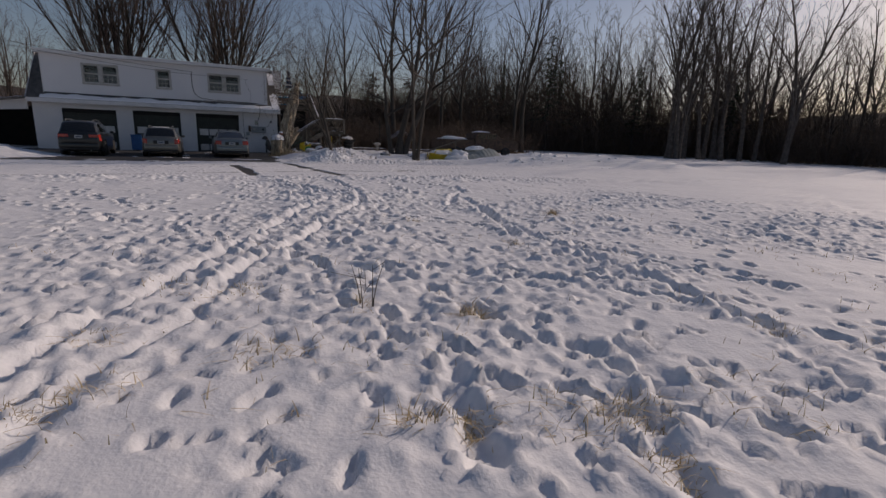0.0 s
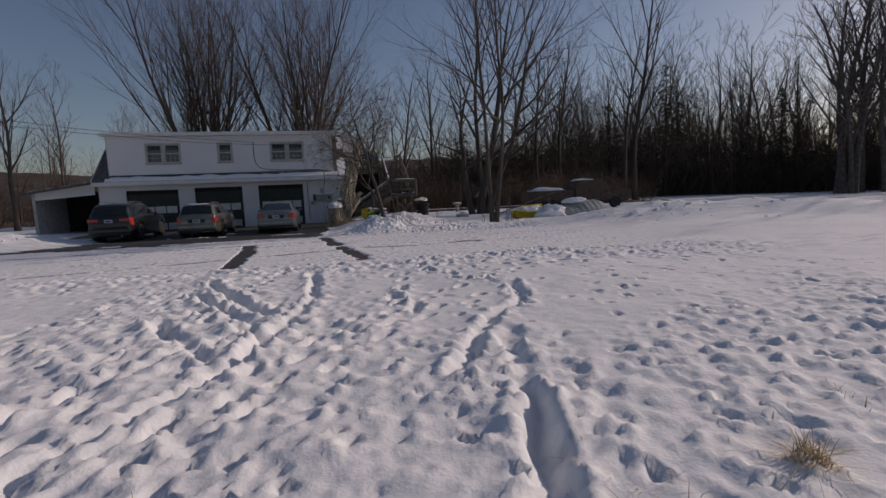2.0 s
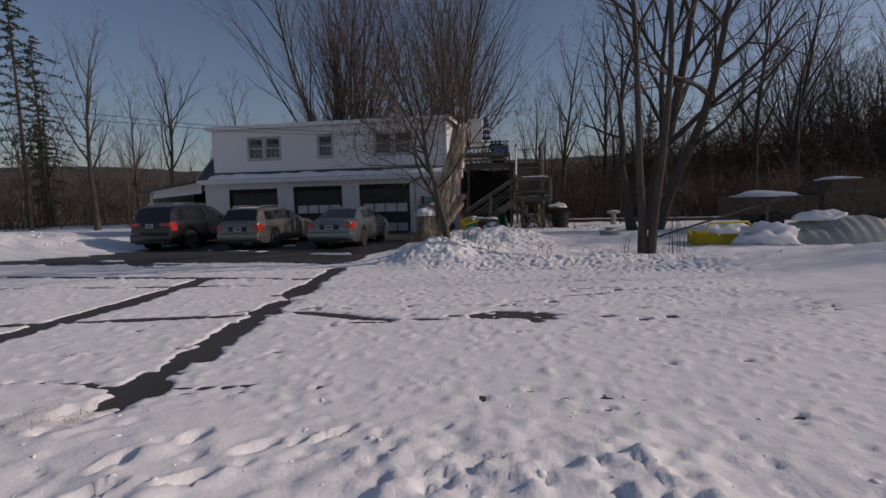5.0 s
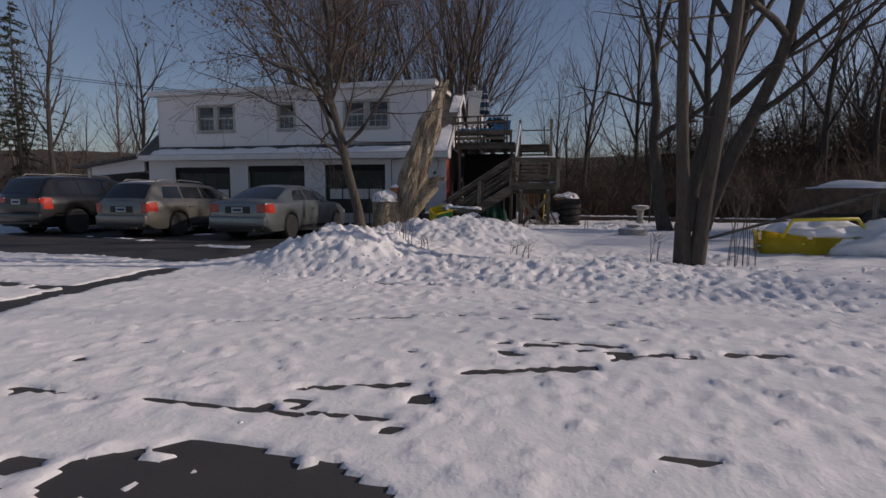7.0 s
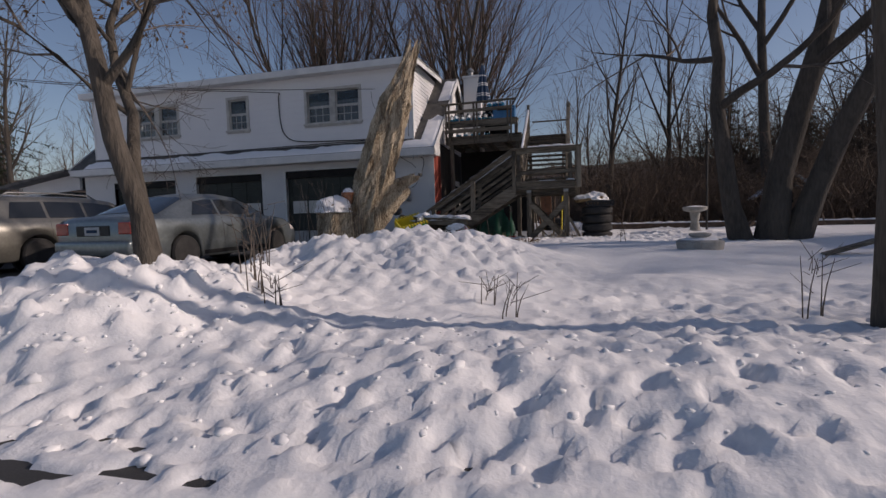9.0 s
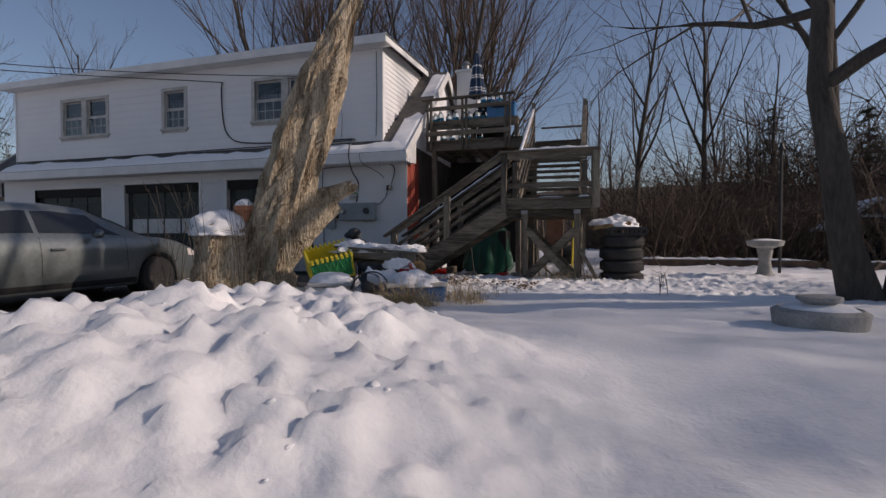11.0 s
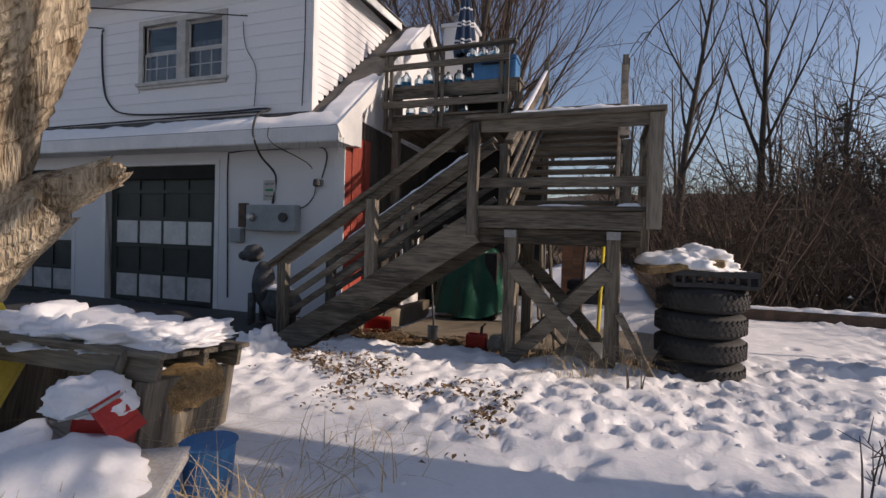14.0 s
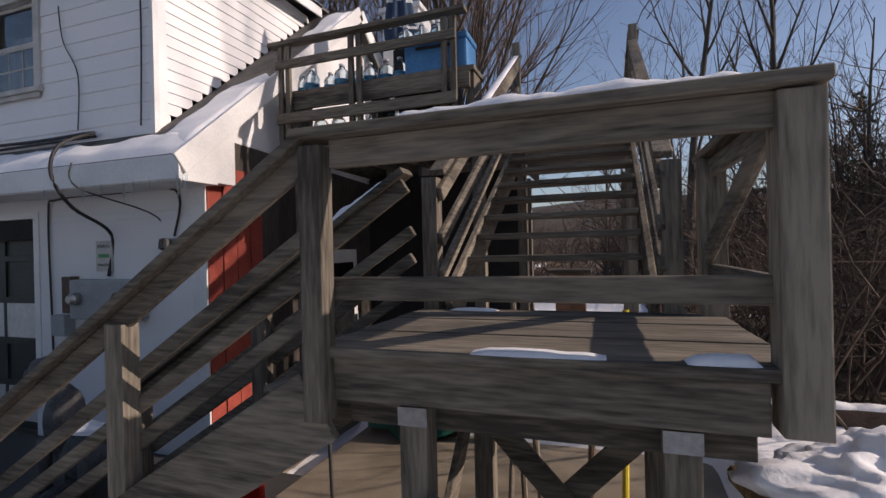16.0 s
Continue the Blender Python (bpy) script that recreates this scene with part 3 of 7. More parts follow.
road = thing("road", "dark asphalt drive showing through packed snow", "driveway", kind="structure")
part("asphalt", box(-60, 13.5, 16.4, 25.6, DRIVE_Z - 0.25, DRIVE_Z), ASPHALT, road)
part("asphalt", box(-9.6, 6.9, 25.604, 37.5, DRIVE_Z - 0.25, DRIVE_Z), ASPHALT, road)
patio = thing("pavement", "damp brown concrete slab under the deck", "slab", kind="structure")
part("slab", box(6.9, 10.6, 36.95, 42.0, -0.55, -0.30, 0.02), CONCRETE, patio)
part("kerb", box(6.35, 6.5, 36.9, 39.6, -0.5, -0.16, 0.02), CONCRETE, patio)
bank = bmesh.new()
bmesh.ops.create_grid(bank, x_segments=70, y_segments=26, size=0.5, matrix=Matrix.Translation((8.35, 36.28, 0)) @ Matrix.Diagonal((4.5, 1.36, 1, 1)))
for v in bank.verts:
    v.co.z = -0.24 + 0.10 * noise.noise(v.co * 2.2) + 0.04 * noise.noise(v.co * 9) - 0.10 * max(0, (v.co.y - 36.2)) - 0.25 * max(0, v.co.y - 36.75)
part("leaf_bank", bank, LITTER, patio, "dark earth with dead leaves", smooth=True)


# ---- house ----
house = thing("house", "white two-storey house with garage doors and a snowy roof", "house")
FY = 37.55
HX0, HX1 = -7.95, 5.80
EAVE_Z, RIDGE_Y, RIDGE_Z, BACK_Y = 2.62, 40.55, 5.50, 44.6
DOORS = ((-6.56, -3.82, 2.10), (-2.94, -0.28, 2.15), (0.64, 3.28, 2.17))

for a, b in ((HX0, -6.56), (-3.82, -2.94), (-0.28, 0.64), (3.28, HX1)):
    part("wall", box(a, b, FY, FY + 0.2, -0.6, 2.10), STUCCO, house)
part("wall", box(HX0, HX1, FY, FY + 0.2, 2.17, 2.9), STUCCO, house)
for a, b, t in DOORS[:2]:
    part("lintel", box(a, b, FY + 0.004, FY + 0.2, t, 2.168), STUCCO, house)
for a, b in ((HX0, -6.56), (-3.82, -2.94), (-0.28, 0.64), (3.28, HX1)):
    part("wall", box(a, b, FY, FY + 0.2, 2.102, 2.168), STUCCO, house)
part("wall", box(HX0, HX0 + 0.2, FY + 0.2, BACK_Y, -0.6, 2.7), SIDING, house)
part("wall", box(HX0 + 0.2, HX1 - 0.2, BACK_Y - 0.2, BACK_Y, -0.6, 2.7), SIDING, house)
# dark colour paints in the deck's shade; red boards cover only the lit corner
part("side_wall", box(HX1 - 0.2, HX1, FY + 0.2, BACK_Y, -0.6, 2.9), BARK_DARK, house, "board wall under the deck, coloured dark for the shade there")
part("corner_board", box(HX1 - 0.16, HX1 + 0.02, FY - 0.02, FY - 0.002, -0.4, 2.4), TRIM, house)
for k in range(4):
    part("board", box(HX1, HX1 + 0.012 + 0.006 * (k % 2), FY + 0.02 + 0.2 * k, FY + 0.205 + 0.2 * k, -0.5, 2.6), RED_WALL, house)
part("garage_floor", box(HX0 + 0.2, HX1 - 0.2, FY + 0.2, BACK_Y - 0.2, -0.6, -0.32), CONCRETE, house)
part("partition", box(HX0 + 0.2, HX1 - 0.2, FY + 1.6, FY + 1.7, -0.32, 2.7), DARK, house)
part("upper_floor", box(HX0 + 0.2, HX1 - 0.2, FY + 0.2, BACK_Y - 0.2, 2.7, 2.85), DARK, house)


def garage_door(x0, x1, top):
    """A panelled garage door with two rows of four pale panes."""
    door = part("garage_door", box(x0, x1, FY + 0.12, FY + 0.16, -0.33, top), DOOR_GREEN, house, "dark green panelled garage door with pale panes")
    w, h = x1 - x0, top + 0.33
    part("jamb", box(x0 - 0.09, x0, FY - 0.012, FY + 0.12, -0.34, top), TRIM, door)
    part("jamb", box(x1, x1 + 0.09, FY - 0.012, FY + 0.12, -0.34, top), TRIM, door)
    part("head", box(x0 - 0.09, x1 + 0.09, FY - 0.012, FY + 0.12, top, top + 0.07), TRIM, door)
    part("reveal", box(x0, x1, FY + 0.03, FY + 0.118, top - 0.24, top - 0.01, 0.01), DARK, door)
    for r in range(5):
        z = -0.33 + h * r / 5
        part("rail", box(x0 + 0.02, x1 - 0.02, FY + 0.095, FY + 0.118, z + 0.005, z + 0.075, 0.006), DOOR_GREEN, door)
    for r, mat in ((0, OLD_TRIM), (2, WHITE_PANEL)):
        z0 = -0.33 + h * r / 5 + 0.09
        for c in range(4):
            a = x0 + 0.14 + c * (w - 0.28) / 4
            part("pane", box(a + 0.03, a + (w - 0.28) / 4 - 0.03, FY + 0.10, FY + 0.116, z0, z0 + h / 5 - 0.06, 0.006), mat, door)
    for c in range(5):
        a = x0 + 0.14 + c * (w - 0.28) / 4
        part("stile", box(a - 0.025, a + 0.025, FY + 0.098, FY + 0.117, -0.25, top - 0.25, 0.004), DOOR_GREEN, door)


for a, b, t in DOORS:
    garage_door(a, b, t)

# front roof skirt, main roof, dormer
SL = (RIDGE_Z - EAVE_Z) / (RIDGE_Y - 37.12)


def slope_z(y):
    return EAVE_Z + SL * (y - 37.12)


def roof_slab(x0, x1, ya, za, yb, zb, th=0.12):
    bm = bmesh.new()
    v = [bm.verts.new((x, y, z + dz)) for dz in (0, -th) for x, y, z in ((x0, ya, za), (x1, ya, za), (x1, yb, zb), (x0, yb, zb))]
    for f in ((0, 1, 2, 3), (7, 6, 5, 4), (0, 4, 5, 1), (1, 5, 6, 2), (2, 6, 7, 3), (3, 7, 4, 0)):
        bm.faces.new([v[i] for i in f])
    return bm


DX0, DX1, DY = -7.27, 5.20, 37.53
part("roof", roof_slab(HX0 - 0.15, DX0, 37.12, EAVE_Z, RIDGE_Y, RIDGE_Z), SHINGLE, house, "shingled roof slope beside the dormer")
part("roof", roof_slab(DX1, HX1 + 0.17, 37.12, EAVE_Z, RIDGE_Y, RIDGE_Z), SHINGLE, house, "shingled roof slope beside the dormer")
part("roof", roof_slab(DX0, DX1, 37.12, EAVE_Z, DY + 0.02, slope_z(DY + 0.02)), SHINGLE, house, "narrow roof skirt under the dormer")
part("roof", roof_slab(HX0 - 0.15, HX1 + 0.17, RIDGE_Y + 0.001, RIDGE_Z, BACK_Y + 0.4, RIDGE_Z - 0.8 * (BACK_Y + 0.4 - RIDGE_Y)), SHINGLE, house)
part("fascia", box(HX0 - 0.15, HX1 + 0.17, 37.095, 37.118, EAVE_Z - 0.23, EAVE_Z - 0.01, 0.004), TRIM, house)
part("soffit", box(HX0 - 0.15, HX1 + 0.17, 37.12, FY, EAVE_Z - 0.24, EAVE_Z - 0.215), TRIM, house)
for x in (HX1 + 0.172, HX0 - 0.172):
    bm = beam((x, 37.10, EAVE_Z - 0.10), (x, RIDGE_Y, RIDGE_Z - 0.10), 0.03, 0.2, 0.004)
    part("rake_board", bm, TRIM, house)
    bm = beam((x, RIDGE_Y, RIDGE_Z - 0.10), (x, BACK_Y + 0.4, RIDGE_Z - 0.8 * (BACK_Y + 0.4 - RIDGE_Y) - 0.1), 0.03, 0.2, 0.004)
    part("rake_board", bm, TRIM, house)
for x0, x1 in ((HX1 - 0.10, HX1), (HX0, HX0 + 0.1)):
    bm = bmesh.new()
    prof = ((FY + 0.2, 2.9), (BACK_Y - 0.1, 2.7), (RIDGE_Y, RIDGE_Z - 0.14))
    vs = [[bm.verts.new((x, y, z)) for y, z in prof] for x in (x0, x1)]
    bm.faces.new(vs[0])
    bm.faces.new(vs[1][::-1])
    for i in range(3):
        bm.faces.new((vs[0][i], vs[1][i], vs[1][(i + 1) % 3], vs[0][(i + 1) % 3]))
    part("gable", bm, SIDING, house)
# eave closing triangle at the corner
bm = bmesh.new()
vs = [[bm.verts.new((x, y, z)) for y, z in ((37.12, EAVE_Z - 0.215), (FY + 0.25, EAVE_Z - 0.215), (FY + 0.25, slope_z(FY + 0.25) - 0.13), (37.12, EAVE_Z - 0.13))] for x in (HX1 + 0.0, HX1 + 0.155)]
bm.faces.new(vs[0])
bm.faces.new(vs[1][::-1])
for i in range(4):
    bm.faces.new((vs[0][i], vs[1][i], vs[1][(i + 1) % 4], vs[0][(i + 1) % 4]))
part("eave_return", bm, TRIM, house)

DTOP = 5.22
WINDOWS = ((-5.36, -3.46, 2), (-1.50, -0.62, 1), (1.48, 3.50, 2))
WZ0, WZ1 = 3.60, 4.78
# dormer body behind the boards
for a, b, z0, z1 in ((DX0, -5.28, 2.9, DTOP), (-3.54, -1.42, 2.9, DTOP), (-0.70, 1.58, 2.9, DTOP), (3.42, DX1, 2.9, DTOP), (-5.28, -3.54, 2.9, WZ0 + 0.08), (-1.42, -0.70, 2.9, WZ0 + 0.08), (1.58, 3.42, 2.9, WZ0 + 0.08), (-5.28, -3.54, WZ1 - 0.08, DTOP), (-1.42, -0.70, WZ1 - 0.08, DTOP), (1.58, 3.42, WZ1 - 0.08, DTOP)):
    part("wall", box(a, b, DY + 0.016, DY + 0.16, z0, z1), SIDING, house)


def clapboard(p, q, h, out, parent):
    """One board from p to q, its foot standing proud by out (a vector)."""
    bm = bmesh.new()
    p, q, out, up = Vector(p), Vector(q), Vector(out), Vector((0, 0, h))
    c = [p, q, q + up, p + up, p + out, q + out, q + up + out * 0.25, p + up + out * 0.25]
    v = [bm.verts.new(x) for x in c]
    for f in ((4, 5, 6, 7), (0, 3, 2, 1), (0, 1, 5, 4), (3, 7, 6, 2), (0, 4, 7, 3), (1, 2, 6, 5)):
        bm.faces.new([v[i] for i in f])
    return part("board", bm, SIDING, parent)


rows_n = 12
bh = (DTOP - 2.92) / rows_n
for r in range(rows_n):
    z = 2.92 + r * bh
    cuts = [DX0]
    for a, b, n in WINDOWS:
        if z + bh > WZ0 and z < WZ1:
            cuts += [a, b]
    cuts.append(DX1)
    for a, b in zip(cuts[::2], cuts[1::2]):
        clapboard((a, DY + 0.015, z), (b, DY + 0.015, z), bh, (0, -0.016, 0), house)
# dormer sides
DR_Y = 40.3
for x, sgn in ((DX1, 1), (DX0, -1)):
    n = 20
    for r in range(n):
        z = 2.95 + r * (DTOP + 0.16 - 2.95) / n
        hh = (DTOP + 0.16 - 2.95) / n
        y_end = 37.12 + (z + hh * 0.5 - EAVE_Z) / SL
        y_end = min(y_end, DR_Y)
        if y_end > DY + 0.05:
            clapboard((x - sgn * 0.02, DY + 0.03, z), (x - sgn * 0.02, y_end, z), hh, (sgn * 0.016, 0, 0), house)
    part("corner_board", box(x - 0.05, x + 0.012, DY - 0.012, DY + 0.05, 2.9, DTOP), TRIM, house)
bm = roof_slab(DX0 - 0.22, DX1 + 0.24, DY - 0.34, DTOP + 0.14, DR_Y + 0.2, DTOP + 0.30, 0.05)
part("dormer_roof", bm, SHINGLE, house)
part("dormer_fascia", box(DX0 - 0.22, DX1 + 0.24, DY - 0.365, DY - 0.342, DTOP - 0.06, DTOP + 0.14, 0.004), TRIM, house)
part("dormer_soffit", box(DX0 - 0.2, DX1 + 0.22, DY - 0.34, DY - 0.002, DTOP - 0.05, DTOP - 0.02), TRIM, house)
for x in (DX1 + 0.225, DX0 - 0.225):
    part("rake_board", beam((x, DY - 0.36, DTOP + 0.05), (x, DR_Y, DTOP + 0.20), 0.03, 0.2, 0.004), TRIM, house)


def window(a, b, lights):
    win = part("window", box(a - 0.0, b + 0.0, DY - 0.03, DY - 0.002, WZ0 - 0.05, WZ0, 0.005), OLD_TRIM, house, "double-hung window with weathered frame")
    part("head", box(a, b, DY - 0.022, DY + 0.03, WZ1 - 0.09, WZ1, 0.004), OLD_TRIM, win)
    part("sill", box(a - 0.03, b + 0.03, DY - 0.06, DY + 0.02, WZ0 + 0.002, WZ0 + 0.06, 0.006), OLD_TRIM, win)
    w = (b - a) / lights
    for k in range(lights):
        x0, x1 = a + k * w, a + (k + 1) * w
        part("frame", box(x0, x0 + 0.10, DY - 0.02, DY + 0.08, WZ0 + 0.062, WZ1 - 0.092, 0.004), OLD_TRIM, win)
        part("frame", box(x1 - 0.10, x1, DY - 0.02, DY + 0.08, WZ0 + 0.062, WZ1 - 0.092, 0.004), OLD_TRIM, win)
        mid = (WZ0 + WZ1) / 2
        for s, (z0, z1) in enumerate(((WZ0 + 0.062, mid), (mid, WZ1 - 0.092))):
            yy = DY + 0.035 + 0.03 * s
            bm = box(x0 + 0.10, x1 - 0.10, yy, yy + 0.025, z0, z0 + 0.045)
            box(x0 + 0.10, x1 - 0.10, yy, yy + 0.025, z1 - 0.04, z1, bm=bm)
            box(x0 + 0.10, x0 + 0.135, yy, yy + 0.025, z0 + 0.045, z1 - 0.04, bm=bm)
            box(x1 - 0.135, x1 - 0.10, yy, yy + 0.025, z0 + 0.045, z1 - 0.04, bm=bm)
            if s == 0:
                for c in (1, 2):
                    xc = x0 + 0.135 + c * (w - 0.27) / 3
                    box(xc - 0.009, xc + 0.009, yy + 0.004, yy + 0.02, z0 + 0.045, z1 - 0.04, bm=bm)
                zc = (z0 + z1) / 2
                box(x0 + 0.135, x1 - 0.135, yy + 0.005, yy + 0.019, zc - 0.009, zc + 0.009, bm=bm)
            part("sash", bm, OLD_TRIM, win)
            pane = part("pane", box(x0 + 0.12, x1 - 0.12, yy + 0.008, yy + 0.012, z0 + 0.03, z1 - 0.02), PANE, win)
            pane.visible_shadow = False
        bm = bmesh.new()
        bmesh.ops.create_grid(bm, x_segments=30, y_segments=2, size=0.5, matrix=Matrix.Translation(((x0 + x1) / 2, DY + 0.22, mid - 0.16)) @ Matrix.Rotation(radians(90), 4, "X") @ Matrix.Diagonal((w - 0.2, 0.75, 1, 1)))
        for v in bm.verts:
            v.co.y += 0.02 * math.sin(v.co.x * 60)
        part("curtain", bm, CURTAIN, win, "pale curtain", smooth=True)
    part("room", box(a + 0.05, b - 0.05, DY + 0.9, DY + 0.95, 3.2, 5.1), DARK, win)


for a, b, n in WINDOWS:
    window(a, b, n)

# lean-to at the far end
lean = thing("lean_to", "low white lean-to shed with a dark open front", "shed")
part("roof", roof_slab(-11.5, HX0 - 0.16, 36.9, 2.15, 41.5, 2.3, 0.1), SHINGLE, lean)
lean_roof = lean.children[-1]
for v in lean_roof.data.vertices:
    v.co.z += 0.50 * (v.co.x + 11.5) / 3.4
bm = bmesh.new()
vs = [[bm.verts.new((x, y, z)) for x, z in ((-11.2, 2.12), (-8.15, 2.55), (-8.15, 1.95), (-11.2, 1.72))] for y in (37.5, 37.6)]
bm.faces.new(vs[0][::-1])
bm.faces.new(vs[1])
for i in range(4):
    bm.faces.new((vs[0][i], vs[0][(i + 1) % 4], vs[1][(i + 1) % 4], vs[1][i]))
part("front_panel", bm, STUCCO, lean)
part("post", box(-11.2, -11.05, 37.45, 37.6, -0.5, 2.1, 0.01), OLD_TRIM, lean)
part("back_wall", box(-11.2, -8.0, 41.0, 41.1, -0.5, 2.2), DARK, lean)
part("side_wall", box(-11.2, -11.1, 37.62, 41.0, -0.5, 2.05), OLD_TRIM, lean)


# snow lying on the roof edges
def snow_strip(x0, x1, y0, y1, zf, seed, name="roof_snow", label="thin strip of settled snow on the roof", th=0.07, nx=160, ny=8, ragged=0.35):
    """Snow laid on a slope z = zf(x, y) with a ragged upper edge."""
    bm = bmesh.new()
    bmesh.ops.create_grid(bm, x_segments=nx, y_segments=ny, size=0.5)
    for v in bm.verts:
        u, w = v.co.x + 0.5, v.co.y + 0.5
        x = x0 + u * (x1 - x0)
        reach = 1 - ragged * (0.5 + noise.noise(Vector((x * 1.3, seed, 0.3))) + 0.5 * noise.noise(Vector((x * 4.1, seed, 2))))
        y = y0 + w * (y1 - y0) * max(0.1, min(1.0, reach))
        edge = min(1.0, 6 * w, 6 * (1 - w) + 0.02, 30 * u + 0.02, 30 * (1 - u) + 0.02)
        lift = th * max(0.0, edge) ** 0.5 * (0.75 + 0.5 * noise.noise(Vector((x * 2.2, y * 4, seed))))
        v.co = (x, y, zf(x, y) + max(lift, 0) - 0.004)
    return tagged(part(name, bm, SNOW_CAP, None, smooth=True), label, "snow", "snow on the roof")


snow_strip(DX0 - 0.2, HX1 + 0.14, 37.125, 37.45, lambda x, y: slope_z(y), 3, th=0.09, nx=260)
snow_strip(DX1 + 0.25, HX1 + 0.12, 37.2, 38.6, lambda x, y: slope_z(y), 5, th=0.07, nx=12, ny=30, ragged=0.2)
snow_strip(DX1 + 0.35, HX1 + 0.14, 39.3, RIDGE_Y - 0.02, lambda x, y: slope_z(y), 6, th=0.08, nx=12, ny=30, ragged=0.2)
snow_strip(DX0 - 0.2, DX1 + 0.2, DY - 0.33, DY + 1.6, lambda x, y: DTOP + 0.14 + 0.050 * (y - DY + 0.34), 8, th=0.035, nx=220, ny=10)
snow_strip(-11.45, -8.2, 36.92, 40.5, lambda x, y: 2.15 + 0.5 * (x + 11.5) / 3.4 + 0.0326 * (y - 36.9), 9, th=0.05, nx=50, ny=20)

# chimney with metal cap behind the deck
chimney = thing("chimney", "white rendered chimney with a metal flue cap", "chimney", (6.4, 41.4, 0))
part("shaft", box(-0.32, 0.32, -0.3, 0.3, -0.6, 5.62, 0.01), STUCCO, chimney)
part("crown", box(-0.37, 0.37, -0.35, 0.35, 5.62, 5.70, 0.01), STUCCO, chimney)
part("flue", lathe(((0.09, 5.70), (0.09, 5.92), (0.16, 5.93), (0.05, 6.05)), 16, at=(-0.1, 0, 0)), STEEL, chimney)

# service cables, meter box and small fittings on the front wall
def cable(name, label, points, r=0.012):
    pts = [Vector(p) for p in points]
    out = []
    for i in range(len(pts) - 1):
        p0, p1, p2, p3 = pts[max(i - 1, 0)], pts[i], pts[i + 1], pts[min(i + 2, len(pts) - 1)]
        for k in range(6):
            t = k / 6
            out.append(0.5 * ((2 * p1) + (p2 - p0) * t + (2 * p0 - 5 * p1 + 4 * p2 - p3) * t * t + (3 * p1 - p0 - 3 * p2 + p3) * t ** 3))
    out.append(pts[-1])
    ob = part(name, tube(out, r, 6), CABLE, None, smooth=True)
    return tagged(ob, label, "cable")


meter = thing("meter_box", "grey electric meter box on the garage wall", "meter box", (4.55, FY, 1.05))
part("cabinet", box(-0.47, 0.48, -0.16, -0.0, 0.0, 0.42, 0.015), METER_GREY, meter)
part("dial", tube(((0.27, -0.16, 0.22), (0.27, -0.20, 0.22)), 0.075, 20), BLACK, meter, "black round socket")
part("knob", tube(((-0.34, -0.16, 0.22), (-0.34, -0.22, 0.22)), 0.07, 20), STEEL, meter)
part("glass_dome", tube(((-0.34, -0.22, 0.22), (-0.34, -0.26, 0.22)), [0.06, 0.04], 20), ALLOY, meter)
part("panel", box(-0.68, -0.54, -0.1, 0.0, 0.05, 0.45, 0.006), RUST, meter, "dark rusty panel")
part("junction_box", box(-0.84, -0.62, -0.12, 0.0, -0.2, 0.03, 0.008), METER_GREY, meter)
sign = thing("sign", "faded notice plate with unreadable bars", "sign", (4.42, FY - 0.004, 1.55))
part("plate", box(-0.12, 0.12, -0.015, 0, 0, 0.33, 0.004), OLD_TRIM, sign)
def lettering(text, size, m, mat, parent):
    cu = bpy.data.curves.new("lettering", "FONT")
    cu.body, cu.size, cu.extrude, cu.align_x, cu.align_y = text, size, 0.0008, "CENTER", "CENTER"
    ob = new("lettering", cu)
    cu.materials.append(mat)
    ob.parent, ob.matrix_local = parent, m
    return ob


lettering("RESERVED", 0.043, pose(0, -0.0165, 0.27, 90), BLACK, sign)
part("bar", box(-0.08, 0.08, -0.019, -0.0155, 0.15, 0.19), GREEN, sign)
lettering("PARKING", 0.043, pose(0, -0.0165, 0.07, 90), BLACK, sign)
outlet = thing("wall_lamp", "small dark outdoor lamp on the garage wall", "lamp", (5.38, FY, 1.78))
part("base", box(-0.06, 0.06, -0.05, 0, 0, 0.1, 0.01), METER_GREY, outlet)
part("shade", lathe(((0.03, -0.02), (0.06, 0.0), (0.05, 0.09), (0.02, 0.1)), 14, at=(0.0, -0.1, 0)), BLACK, outlet)
cable("service_cable", "black service cable on the upper wall", ((0.62, DY - 0.05, 4.72), (0.55, DY - 0.03, 4.6), (0.58, DY - 0.02, 3.8), (0.75, DY - 0.02, 3.35), (1.3, DY - 0.03, 3.12), (3.2, DY - 0.03, 3.04), (4.45, DY - 0.1, 3.02), (4.6, 37.0, 2.8), (4.62, 36.9, 2.5), (4.6, 37.1, 2.2), (4.55, FY - 0.03, 1.95), (4.5, FY - 0.03, 1.5)), 0.017)
cable("wall_cable", "black cable along the roof skirt", ((DX0, DY - 0.03, 2.98), (-3, DY - 0.03, 2.97), (1.3, DY - 0.03, 2.99), (4.4, DY - 0.04, 3.0)), 0.014)
cable("wall_cable", "thin black cable under the eave", ((4.9, 36.9, 2.58), (4.95, 36.92, 2.35), (5.2, FY - 0.02, 2.1), (5.3, FY - 0.02, 1.7), (5.1, FY - 0.02, 1.45), (4.7, FY - 0.02, 1.4)), 0.008)
cable("wall_cable", "black cable round the garage door", ((3.6, FY - 0.02, -0.1), (3.58, FY - 0.02, 1.0), (3.56, FY - 0.02, 2.2), (3.7, FY - 0.02, 2.36), (4.6, FY - 0.02, 2.38), (5.45, FY - 0.02, 2.36), (5.42, FY - 0.02, 1.9)), 0.011)
cable("wall_cable", "thin cable down the corner of the dormer", ((5.05, DY - 0.02, 5.1), (5.06, DY - 0.02, 4.0), (5.04, DY - 0.03, 3.05)), 0.008)
